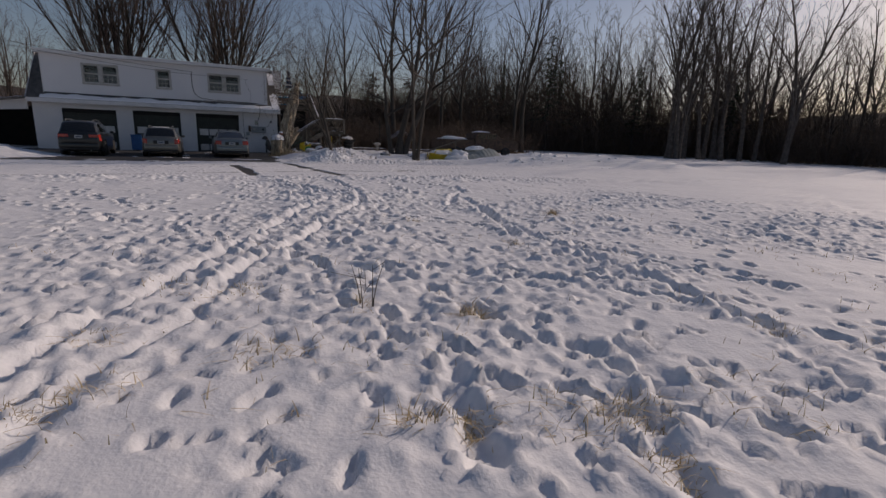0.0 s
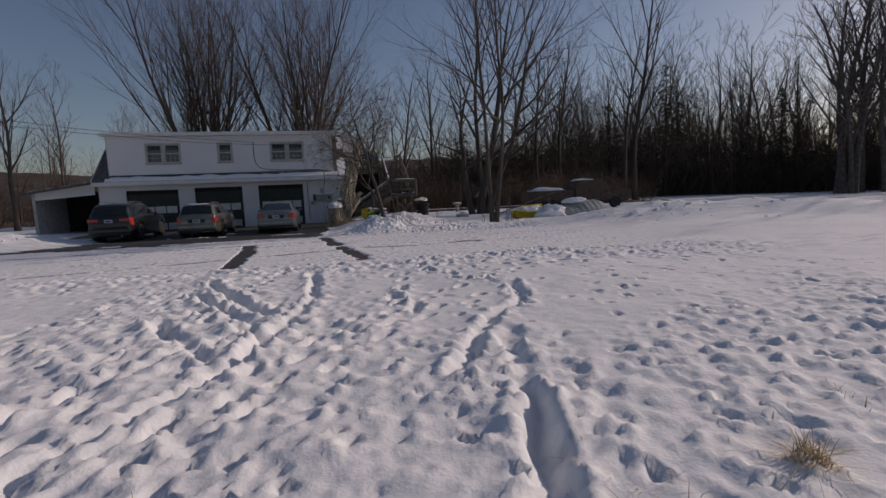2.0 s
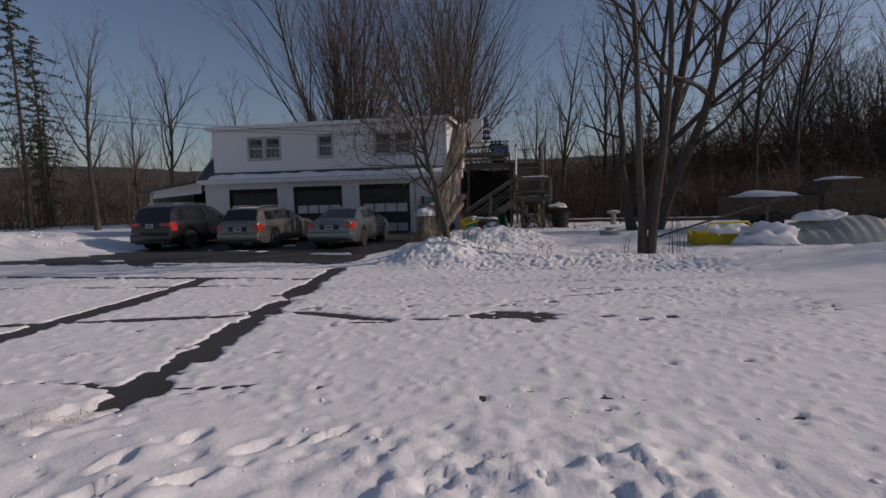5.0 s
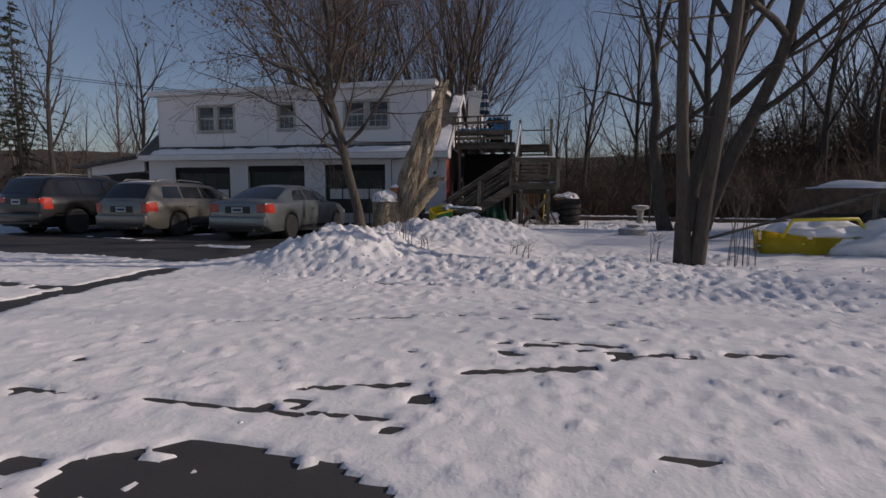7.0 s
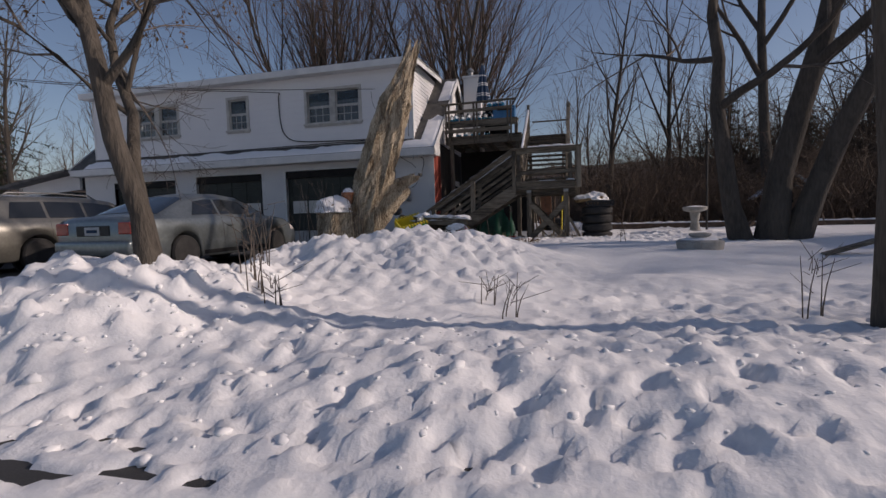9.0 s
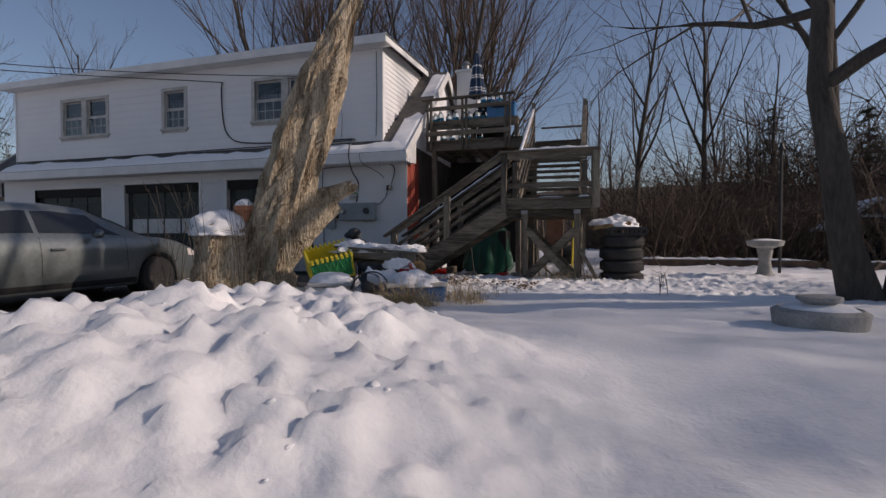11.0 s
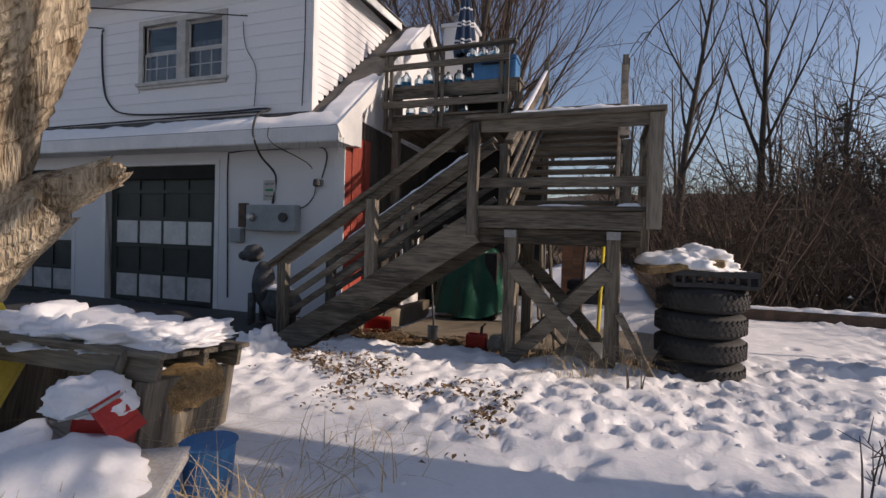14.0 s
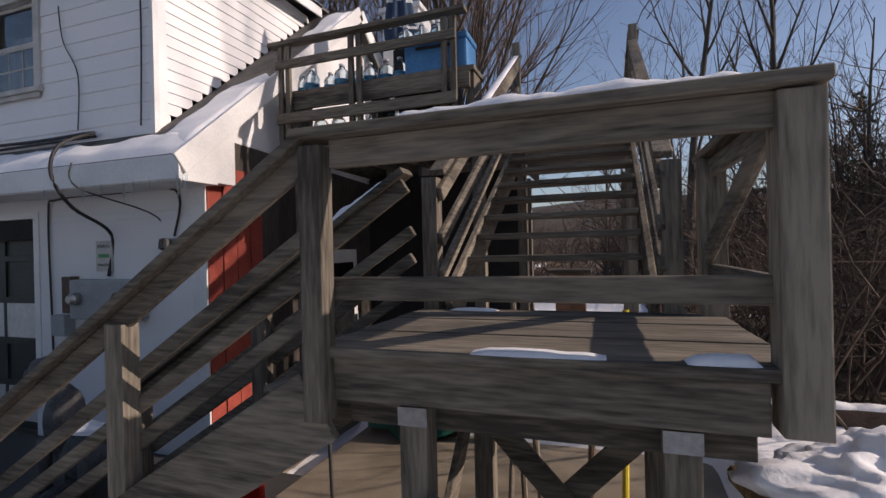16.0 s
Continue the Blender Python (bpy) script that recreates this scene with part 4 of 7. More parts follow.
cable("antenna_wire", "thin wire hanging over the dormer wall", ((3.85, DY - 0.03, 4.5), (3.9, DY - 0.02, 4.1), (4.12, DY - 0.02, 3.7), (4.1, DY - 0.02, 3.1)), 0.006)
for k, (x, ln) in enumerate(((4.75, 0.16), (5.0, 0.1), (5.3, 0.2), (5.42, 0.12), (5.62, 0.08), (5.95, 0.22), (6.05, 0.14), (4.2, 0.08), (2.9, 0.07), (6.0, 0.1))):
    ob = part("icicle", tube(((x, 37.10, EAVE_Z - 0.20), (x, 37.10, EAVE_Z - 0.22 - ln)), [0.012, 0.002], 6), CLEAR, None)
    tagged(ob, "clear icicle hanging from the eave", "icicle", "icicles along the eave")
# overhead line to the house
cable("overhead_wire", "overhead wire running to the house", ((0.62, DY - 0.05, 4.75), (-8, 34.5, 5.3), (-22, 29, 7.2), (-40, 22, 10)), 0.012)
cable("overhead_wire", "overhead wire running to the house", ((4.0, DY - 0.1, 4.55), (-4, 33.5, 4.55), (-22, 25, 6.2), (-42, 15, 9)), 0.010)


# ---- stairs and deck ----
SY = 35.42
LZ = 1.34
stairs = thing("deck_stairs", "weathered grey wooden stairs with a landing and railings", "stairs")


def post(x, y, z0, z1, w=0.11, d=0.09, name="post", parent=None):
    return part(name, box(x - w / 2, x + w / 2, y - d / 2, y + d / 2, z0, z1, 0.006), WOOD_Z, parent or stairs)


def board(name, p, q, w, h, mat=None, parent=None, label=""):
    return part(name, beam(p, q, w, h, 0.005), mat or WOOD_X, parent or stairs, label)


# lower flight, rising along the front from the newel to the landing
SLOPE = (2.15 - 0.76) / (8.50 - 6.34)
for y in (SY, SY + 0.95):
    post(6.36, y, -0.55, 0.70)
    post(7.43, y, 0.36 if y == SY else 0.4, 1.40)
    off = -0.07 if y == SY else 0.07
    board("stringer", (6.30, y + off * 0.35, -0.26), (8.50, y + off * 0.35, 1.12), 0.042, 0.29)
    board("handrail", (6.16, y, 0.655), (8.47, y, 2.16), 0.145, 0.04)
    board("rail_under", (6.30, y, 0.66), (8.46, y, 2.08), 0.038, 0.09)
    for dz in (0.27, 0.43, 0.60):
        board("rail", (6.33, y + 0.05, 0.70 - dz), (8.48, y + 0.05, 2.09 - dz), 0.035, 0.065)
n_low = 8
for k in range(n_low):
    x = 6.58 + k * (8.42 - 6.58) / n_low
    z = -0.17 + (k + 1) * (LZ + 0.15) / (n_low + 1)
    part("tread", box(x, x + 0.27, SY + 0.03, SY + 0.92, z - 0.038, z, 0.006), WOOD_Y, stairs)

# landing
LX0, LX1, LY1 = 8.47, 10.06, 36.62
part("rim_joist", box(LX0 + 0.08, LX1 - 0.06, SY + 0.0, SY + 0.04, LZ - 0.205, LZ - 0.042, 0.005), WOOD_X, stairs)
part("rim_joist", box(LX0 + 0.08, LX1 - 0.06, LY1 - 0.04, LY1, LZ - 0.21, LZ - 0.042, 0.005), WOOD_X, stairs)
for x in (LX0 + 0.04, LX1 - 0.1, 9.0, 9.5):
    part("joist", box(x, x + 0.04, SY + 0.042, LY1 - 0.042, LZ - 0.21, LZ - 0.042, 0.004), WOOD_Y, stairs)
part("beam", box(LX0 + 0.06, LX1 - 0.06, SY + 0.15, SY + 0.23, LZ - 0.34, LZ - 0.212, 0.006), WOOD_X, stairs)
part("beam", box(LX0 + 0.02, LX1 - 0.02, LY1 - 0.14, LY1 - 0.06, LZ - 0.36, LZ - 0.212, 0.006), WOOD_X, stairs)
nb = 9
for k in range(nb):  # deck boards laid aslant
    y = SY - 0.03 + k * (LY1 - SY + 0.05) / nb
    w = (LY1 - SY + 0.05) / nb
    part("deck_board", box(LX0 - 0.02, LX1 + 0.04, y + 0.004, y + w - 0.004, LZ - 0.038, LZ - 0.002 * (k % 3), 0.004), WOOD_X, stairs)
for x in (8.86, 9.77):
    for y in (SY + 0.09, LY1 - 0.1):
        post(x, y, -0.6, LZ - 0.21 if y > 36 else 1.12, 0.11, 0.11, "support")
    part("bracket", box(x - 0.058, x + 0.058, SY + 0.03, SY + 0.034, 1.05, 1.12), STEEL, stairs)
    # cross braces
for y in (SY + 0.035, LY1 - 0.17):
    board("brace", (8.90, y - 0.03, 0.78), (9.74, y - 0.03, -0.12), 0.036, 0.13)
    board("brace", (8.86, y + 0.008, -0.12), (9.74, y + 0.008, 0.78), 0.036, 0.13)
for x in (8.80, 9.83):
    board("brace", (x, SY + 0.12, 0.0), (x, LY1 - 0.12, 0.9), 0.036, 0.12, WOOD_Y)
board("prop", (9.83, SY - 0.02, 0.42), (10.15, SY - 0.12, -0.16), 0.03, 0.06)
# landing railing
for x, y, z0, z1 in ((8.50, SY - 0.02, 1.06, 2.11), (10.08, SY + 0.02, 1.15, 2.13), (10.06, LY1 - 0.05, 0.9, 2.13)):
    post(x, y, z0, z1, 0.095 if x < 9 else 0.12, 0.09 if x < 9 else 0.12)
post(9.88, LY1 + 0.02, 1.0, 2.15, 0.10, 0.10)
post(8.52, LY1 + 0.02, 1.0, 2.15, 0.10, 0.10)
board("handrail", (8.42, SY - 0.005, 2.155), (10.15, SY + 0.015, 2.16), 0.155, 0.04)
board("rail_under", (8.56, SY, 2.08), (10.06, SY + 0.01, 2.085), 0.038, 0.11)
board("rail", (8.52, SY + 0.05, 1.56), (10.04, SY + 0.05, 1.56), 0.036, 0.09)
board("handrail", (10.09, SY + 0.02, 2.15), (10.07, LY1 + 0.1, 2.15), 0.145, 0.04, WOOD_Y)
board("rail_under", (10.08, SY + 0.08, 2.08), (10.06, LY1 - 0.1, 2.08), 0.036, 0.09, WOOD_Y)
board("rail", (10.06, SY + 0.08, 1.56), (10.05, LY1 - 0.1, 1.56), 0.036, 0.08, WOOD_Y)
board("brace", (10.05, SY + 0.1, 2.08), (10.03, LY1 - 0.05, 1.62), 0.036, 0.09, WOOD_Y)

# upper flight, rising away from the landing to the deck
N_UP, RUN, RISE = 11, 0.25, 0.1555
for k in range(N_UP):
    y, z = 36.70 + k * RUN, LZ + (k + 1) * RISE
    part("tread", box(8.66, 9.76, y, y + 0.27, z - 0.04, z, 0.006), WOOD_X, stairs)
TOPZ = LZ + (N_UP + 0.2) * RISE
TY = 36.70 + N_UP * RUN
for x in (8.63, 9.79):
    board("stringer", (x, 36.62, LZ - 0.02), (x, TY + 0.05, TOPZ - 0.12), 0.042, 0.27, WOOD_Y)
    board("handrail", (x + (0.05 if x > 9 else -0.05), LY1 - 0.05, 2.17), (x + (0.05 if x > 9 else -0.05), TY + 0.1, TOPZ + 0.88), 0.10, 0.04, WOOD_Y)
    for dz in (0.12, 0.4, 0.62):
        board("rail", (x + (0.04 if x > 9 else -0.04), LY1 - 0.02, 2.16 - dz), (x + (0.04 if x > 9 else -0.04), TY + 0.05, TOPZ + 0.88 - dz), 0.034, 0.09, WOOD_Y)
    post(x + (0.06 if x > 9 else -0.06), TY + 0.05, TOPZ - 0.3, TOPZ + 1.02, 0.09, 0.09)
    post(x, TY - 0.1, -0.5, TOPZ - 0.22, 0.10, 0.10, "support")

# upper deck
deck = thing("deck", "raised weathered wooden deck with railings against the house", "deck")
UX0, UX1, UY0, UY1 = 5.98, 8.42, 38.55, 42.4
UZ = TOPZ
part("rim_joist", box(UX0, UX1, UY0, UY0 + 0.045, UZ - 0.26, UZ - 0.04, 0.005), WOOD_X, deck)
for k in range(14):
    y = UY0 - 0.03 + k * 0.28
    part("deck_board", box(UX0, (UX1 if y < TY else 9.9), y + 0.004, y + 0.276, UZ - 0.038, UZ - 0.002 * (k % 3), 0.004), WOOD_X, deck)
for x in (UX0 + 0.02, 6.6, 7.2, 7.8, UX1 - 0.05):
    part("joist", box(x, x + 0.045, UY0 + 0.047, UY1, UZ - 0.25, UZ - 0.042, 0.004), WOOD_Y, deck)
for x, y in ((6.15, UY0 + 0.12), (8.3, UY0 + 0.12), (8.3, 41.8), (9.8, 41.8)):
    part("support", box(x - 0.06, x + 0.06, y - 0.06, y + 0.06, -0.5, UZ - 0.26, 0.006), WOOD_Z, deck)
for x in (6.0, 6.10, 6.92, 7.02, 8.0, 8.1):
    part("post", box(x - 0.03, x + 0.03, UY0 - 0.05, UY0 - 0.005, UZ - 0.24, UZ + 1.0, 0.004), WOOD_Z, deck)
part("handrail", beam((5.86, UY0 - 0.03, UZ + 1.03), (8.24, UY0 - 0.03, UZ + 1.05), 0.13, 0.045, 0.005), WOOD_X, deck)
part("rail", beam((5.96, UY0 - 0.07, UZ + 0.78), (8.14, UY0 - 0.07, UZ + 0.80), 0.036, 0.10, 0.005), WOOD_X, deck)
part("rail", beam((5.96, UY0 - 0.07, UZ + 0.16), (8.14, UY0 - 0.07, UZ + 0.16), 0.036, 0.12, 0.005), WOOD_X, deck)
for y in (40.0, 41.3):
    part("post", box(9.82, 9.9, y, y + 0.08, UZ - 0.2, UZ + 0.95, 0.004), WOOD_Z, deck)
part("handrail", beam((9.86, TY + 0.1, UZ + 0.97), (9.86, 42.3, UZ + 0.97), 0.12, 0.04, 0.005), WOOD_Y, deck)
part("handrail", beam((8.5, 42.35, UZ + 0.97), (9.9, 42.35, UZ + 0.97), 0.12, 0.04, 0.005), WOOD_X, deck)
# bench inside the railing with bottles on it
bench = thing("bench", "dark weathered bench along the deck railing", "bench")
BZ = UZ + 0.50
part("seat", box(5.95, 8.30, UY0 + 0.02, UY0 + 0.45, BZ - 0.05, BZ, 0.006), WOOD_X, bench)
part("apron", box(5.97, 8.25, UY0 + 0.021, UY0 + 0.06, BZ - 0.22, BZ - 0.052, 0.004), WOOD_X, bench)
for x in (6.05, 7.1, 8.2):
    part("leg", box(x, x + 0.08, UY0 + 0.08, UY0 + 0.40, UZ, BZ - 0.052, 0.005), WOOD_Z, bench)


def jug(x, y, z, k=1.0):
    j = thing("water_jug", "clear round jug of blue water", "jug", (x, y, z), group="jugs on the deck")
    part("bottle", lathe([(r * k, h * k) for r, h in ((0.105, 0.0), (0.12, 0.02), (0.12, 0.20), (0.10, 0.25), (0.045, 0.29), (0.04, 0.33))], 18), CLEAR, j, smooth=True)
    part("water", lathe([(r * k, h * k) for r, h in ((0.10, 0.006), (0.114, 0.024), (0.114, 0.12), (0.10, 0.121))], 18), WATER_BLUE, j, "pale blue water", smooth=True)
    part("cap", lathe([(r * k, h * k) for r, h in ((0.045, 0.33), (0.045, 0.36), (0.02, 0.365))], 12), WHITE_CLOTH, j)


for k in range(8):
    jug(6.13 + 0.185 * k + 0.02 * math.sin(k * 5), UY0 + 0.2 + 0.05 * math.cos(k * 3), BZ, 0.72 + 0.06 * math.sin(k * 2.3))
for k in range(5):
    jug(6.35 + 0.24 * k, UY0 + 0.24, UZ, 0.70)
for k in range(3):
    jug(7.35 + 0.2 * k, UY0 + 0.52, UZ + 0.98, 0.75)
shelf = thing("crate_stack", "dark stacked crates behind the bench", "crate")
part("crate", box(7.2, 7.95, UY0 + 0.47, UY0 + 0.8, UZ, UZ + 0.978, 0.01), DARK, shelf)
cooler = thing("cooler", "blue plastic cooler box on the deck bench", "cooler", (7.86, UY0 + 0.24, BZ))
part("body", box(-0.34, 0.36, -0.19, 0.19, 0, 0.30, 0.025), COOLER_BLUE, cooler)
part("lid", box(-0.35, 0.37, -0.2, 0.2, 0.302, 0.37, 0.02), COOLER_BLUE, cooler)
part("handle", beam((-0.2, -0.205, 0.25), (0.2, -0.205, 0.25), 0.02, 0.03, 0.004), BLACK, cooler)

umbrella = thing("patio_umbrella", "closed navy patio umbrella with white stripes", "umbrella", (7.05, 39.6, UZ))
part("pole", tube(((0, 0, 0), (0, 0, 2.55)), 0.02, 10), STEEL, umbrella)
folds = bmesh.new()
prof = ((0.17, 1.30), (0.19, 1.42), (0.17, 1.6), (0.145, 1.8), (0.12, 2.0), (0.085, 2.25), (0.03, 2.5))
rings = []
for r, z in prof:
    rings.append([folds.verts.new((r * (1 + 0.22 * math.cos(8 * a)) * math.cos(a), r * (1 + 0.22 * math.cos(8 * a)) * math.sin(a), z)) for a in [2 * math.pi * i / 48 for i in range(48)]])
for r0, r1 in zip(rings, rings[1:]):
    for i in range(48):
        folds.faces.new((r0[i], r0[(i + 1) % 48], r1[(i + 1) % 48], r1[i]))
part("canopy", folds, NAVY, umbrella, smooth=True)
for z, r in ((1.45, 0.19), (1.52, 0.182), (1.80, 0.148), (1.86, 0.142), (2.12, 0.105)):
    bm = bmesh.new()
    rr = [[bm.verts.new(((r * 1.02 - dz * 0.12) * (1 + 0.22 * math.cos(8 * a)) * math.cos(a), (r * 1.02 - dz * 0.12) * (1 + 0.22 * math.cos(8 * a)) * math.sin(a), z + dz)) for a in [2 * math.pi * i / 48 for i in range(48)]] for dz in (0, 0.035)]
    for i in range(48):
        bm.faces.new((rr[0][i], rr[0][(i + 1) % 48], rr[1][(i + 1) % 48], rr[1][i]))
    part("stripe", bm, WHITE_CLOTH, umbrella, "white stripe", smooth=True)

# near-black sheet added for the deep shade under the deck, by the red wall
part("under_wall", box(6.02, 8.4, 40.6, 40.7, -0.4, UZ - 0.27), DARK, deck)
lattice_door = thing("storm_door", "white framed glass door under the deck", "door", (5.99, 39.7, -0.3))
part("frame", box(0.0, 0.05, -0.42, 0.42, 0, 2.03, 0.008), TRIM, lattice_door)
part("pane", box(0.052, 0.06, -0.3, 0.3, 0.25, 1.85), CAR_GLASS, lattice_door)
part("handle", box(0.062, 0.10, 0.31, 0.35, 0.95, 1.1, 0.005), STEEL, lattice_door)


# snow on rails and landing
def rail_snow(p, q, w, h, seed, label="ridge of snow on the handrail"):
    p, q = Vector(p), Vector(q)
    n = max(8, int((q - p).length / 0.03))
    bm = bmesh.new()
    d = (q - p).normalized()
    side = d.cross(Vector((0, 0, 1))).normalized()
    rows = []
    for i in range(n + 1):
        u = i / n
        c = p.lerp(q, u)
        k = max(0.06, min(1, 10 * u, 10 * (1 - u))) * (0.62 + 0.85 * abs(noise.noise(Vector((u * n * 0.09, seed, 0)))) + 0.25 * noise.noise(Vector((u * n * 0.4, seed, 4))))
        rows.append([bm.verts.new(c + side * (w * 0.5 * s * (0.75 + 0.25 * min(k, 1))) + Vector((0, 0, h * k * t))) for s, t in ((-1, 0), (-0.85, 0.6), (-0.4, 0.98), (0.1, 1.05), (0.55, 0.9), (0.9, 0.5), (1, 0))])
    for a, b in zip(rows, rows[1:]):
        for i in range(6):
            bm.faces.new((a[i], a[i + 1], b[i + 1], b[i]))
    ob = part("snow_ridge", bm, SNOW_CAP, None, smooth=True)
    return tagged(ob, label, "snow", "snow on the stairs")


rail_snow((6.2, SY + 0.01, 0.700), (8.42, SY + 0.01, 2.149), 0.075, 0.028, 1)
rail_snow((8.75, SY + 0.03, 2.176), (10.02, SY + 0.04, 2.181), 0.11, 0.055, 2)
rail_snow((6.5, SY + 0.95, 0.90), (8.45, SY + 0.95, 2.17), 0.12, 0.05, 3)
rail_snow((8.58, LY1 + 0.05, 2.24), (8.58, TY, TOPZ + 0.86), 0.08, 0.03, 4)
rail_snow((9.1, SY + 0.02, LZ + 0.0), (9.55, SY + 0.03, LZ + 0.0), 0.10, 0.018, 5, "patch of snow on the landing")
rail_snow((9.78, SY + 0.02, LZ), (9.98, SY + 0.03, LZ), 0.09, 0.035, 6, "patch of snow on the landing")
rail_snow((8.66, LY1 - 0.06, LZ), (8.95, LY1 - 0.08, LZ), 0.08, 0.02, 7, "patch of snow on the landing")


# ---- parked cars ----
def smooth_profile(points, y):
    for (a, za), (b, zb) in zip(points, points[1:]):
        if a <= y <= b:
            t = (y - a) / (b - a)
            return za + (zb - za) * t
    return points[-1][1]


class Shell:
    """The skin of a car: a section for each station along its length."""

    def __init__(self, length, half, belt, top, wheels, roof_half, wheel_r=0.33):
        self.length, self.half, self.belt, self.top, self.wheels, self.roof_half, self.wheel_r = length, half, belt, top, wheels, roof_half, wheel_r

    def section(self, y):
        e = abs(2 * y / self.length - 1)
        w = self.half * (1 - 0.16 * e ** 7)
        zt = smooth_profile(self.top, y)
        belt = min(self.belt, zt - 0.06)
        k = max(0.0, min(1.0, (zt - self.belt) / 0.42))
        rw = w * 0.90 + (self.roof_half - w * 0.90) * k
        low = 0.22 + 0.14 * max(0, e - 0.9) / 0.1
        arch = low
        for c in self.wheels:
            r = self.wheel_r + 0.055
            if abs(y - c) < r:
                arch = max(arch, self.wheel_r + math.sqrt(r * r - (y - c) ** 2) - 0.01)
        sill = max(arch, low)
        mid = max(sill + 0.03, 0.56)
        return [(0, 0.24), (w * 0.66, 0.24), (w * 0.68, sill), (w * 0.965, sill), (w * 0.99, sill + 0.03), (w, mid), (w * 0.985, (mid + belt) / 2 + 0.03), (w * 0.95, belt), (w * 0.92, belt + 0.03),
                (rw + (w * 0.92 - rw) * 0.08, zt - 0.09 - 0.02 * k), (rw * 0.93, zt - 0.035), (rw * 0.72, zt - 0.012), (rw * 0.35, zt), (0, zt + 0.004)]

    def at(self, y, s):
        sec = self.section(y)
        i = min(int(s), len(sec) - 2)
        f = s - i
        return Vector((sec[i][0] + (sec[i + 1][0] - sec[i][0]) * f, y, sec[i][1] + (sec[i + 1][1] - sec[i][1]) * f))

    def body(self):
        bm = bmesh.new()
        ys = sorted(set([round(self.length * k / 120, 4) for k in range(121)] + [p[0] for p in self.top]))
        rows = []
        for y in ys:
            sec = self.section(y)
            rows.append([bm.verts.new((-x, y, z)) for x, z in sec[::-1][:-1]] + [bm.verts.new((x, y, z)) for x, z in sec])
        # the ring runs over the roof from one sill to the other
        for a, b in zip(rows, rows[1:]):
            for i in range(len(a) - 1):
                bm.faces.new((a[i], a[i + 1], b[i + 1], b[i]))
        bm.faces.new(rows[0])
        bm.faces.new(rows[-1][::-1])
        bmesh.ops.remove_doubles(bm, verts=bm.verts, dist=0.0005)
        bmesh.ops.recalc_face_normals(bm, faces=bm.faces)
        return bm

    def patch(self, y0, y1, s0, s1, side=1, proud=0.006, lean0=0.0, lean1=0.0, ny=10, ns=5):
        """A thin sheet lying on the skin; lean slants its ends."""
        bm = bmesh.new()
        rows = []
        for j in range(ny + 1):
            row = []
            for i in range(ns + 1):
                u, v = j / ny, i / ns
                y = (y0 + lean0 * v) + ((y1 + lean1 * v) - (y0 + lean0 * v)) * u
                s = s0 + (s1 - s0) * v
                p = self.at(y, s)
                dy, ds = self.at(y + 0.01, s) - self.at(y - 0.01, s), self.at(y, min(s + 0.05, 13)) - self.at(y, s - 0.05)
                n = dy.cross(ds).normalized()
                if n.z < -0.2 or n.dot(Vector((p.x, 0, p.z - 0.7))) < 0:
                    n = -n
                q = p + n * proud
                row.append(bm.verts.new((q.x * side, q.y, q.z)))
            rows.append(row)
        for a, b in zip(rows, rows[1:]):
            for i in range(ns):
                bm.faces.new((a[i], a[i + 1], b[i + 1], b[i]))
        return bm

    def across(self, y0, y1, proud=0.006, edge=10.0, bow=0.05):
        """A sheet across the car on its upper skin, for rear window and windscreen."""
        bm = bmesh.new()
        rows = []
        for j in range(11):
            row = []
            for i in range(17):
                u, v = j / 10, i / 8 - 1
                y = y0 + (y1 - y0) * u
                s = 13 - abs(v) * (13 - edge)
                p = self.at(y, s)
                slope = self.at(y + 0.02, 13).z - self.at(y - 0.02, 13).z
                n = Vector((0, -slope, 0.04)).normalized()
                q = p + n * proud
                row.append(bm.verts.new((math.copysign(q.x, v) if v else 0, q.y, q.z)))
            rows.append(row)
        for a, b in zip(rows, rows[1:]):
            for i in range(16):
                bm.faces.new((a[i], a[i + 1], b[i + 1], b[i]))
        return bm


def wheel(car, x, y, r, side):
    w = part("wheel", lathe([(r * 0.62, -0.10), (r * 0.93, -0.10), (r, -0.06), (r, 0.06), (r * 0.93, 0.10), (r * 0.62, 0.10)], 32), RUBBER, car, "black tyre", smooth=False)
    w.matrix_local = pose(x, y, r, 0, 90 * side, 0)
    part("rim", lathe([(r * 0.60, 0.02), (r * 0.64, 0.09), (r * 0.58, 0.095), (r * 0.54, 0.04)], 28), ALLOY, w)
    bm = bmesh.new()
    for k in range(5):
        a = 2 * math.pi * k / 5
        beam((0.03 * math.cos(a), 0.03 * math.sin(a), 0.075), (r * 0.58 * math.cos(a), r * 0.58 * math.sin(a), 0.07), 0.07, 0.025, 0.006, bm)
    part("spokes", bm, ALLOY, w)
    part("hub", lathe([(0.06, 0.06), (0.06, 0.092), (0.03, 0.096)], 16), ALLOY, w)
    part("brake_disc", lathe([(r * 0.5, 0.0), (r * 0.5, 0.02)], 20), BLACK, w)


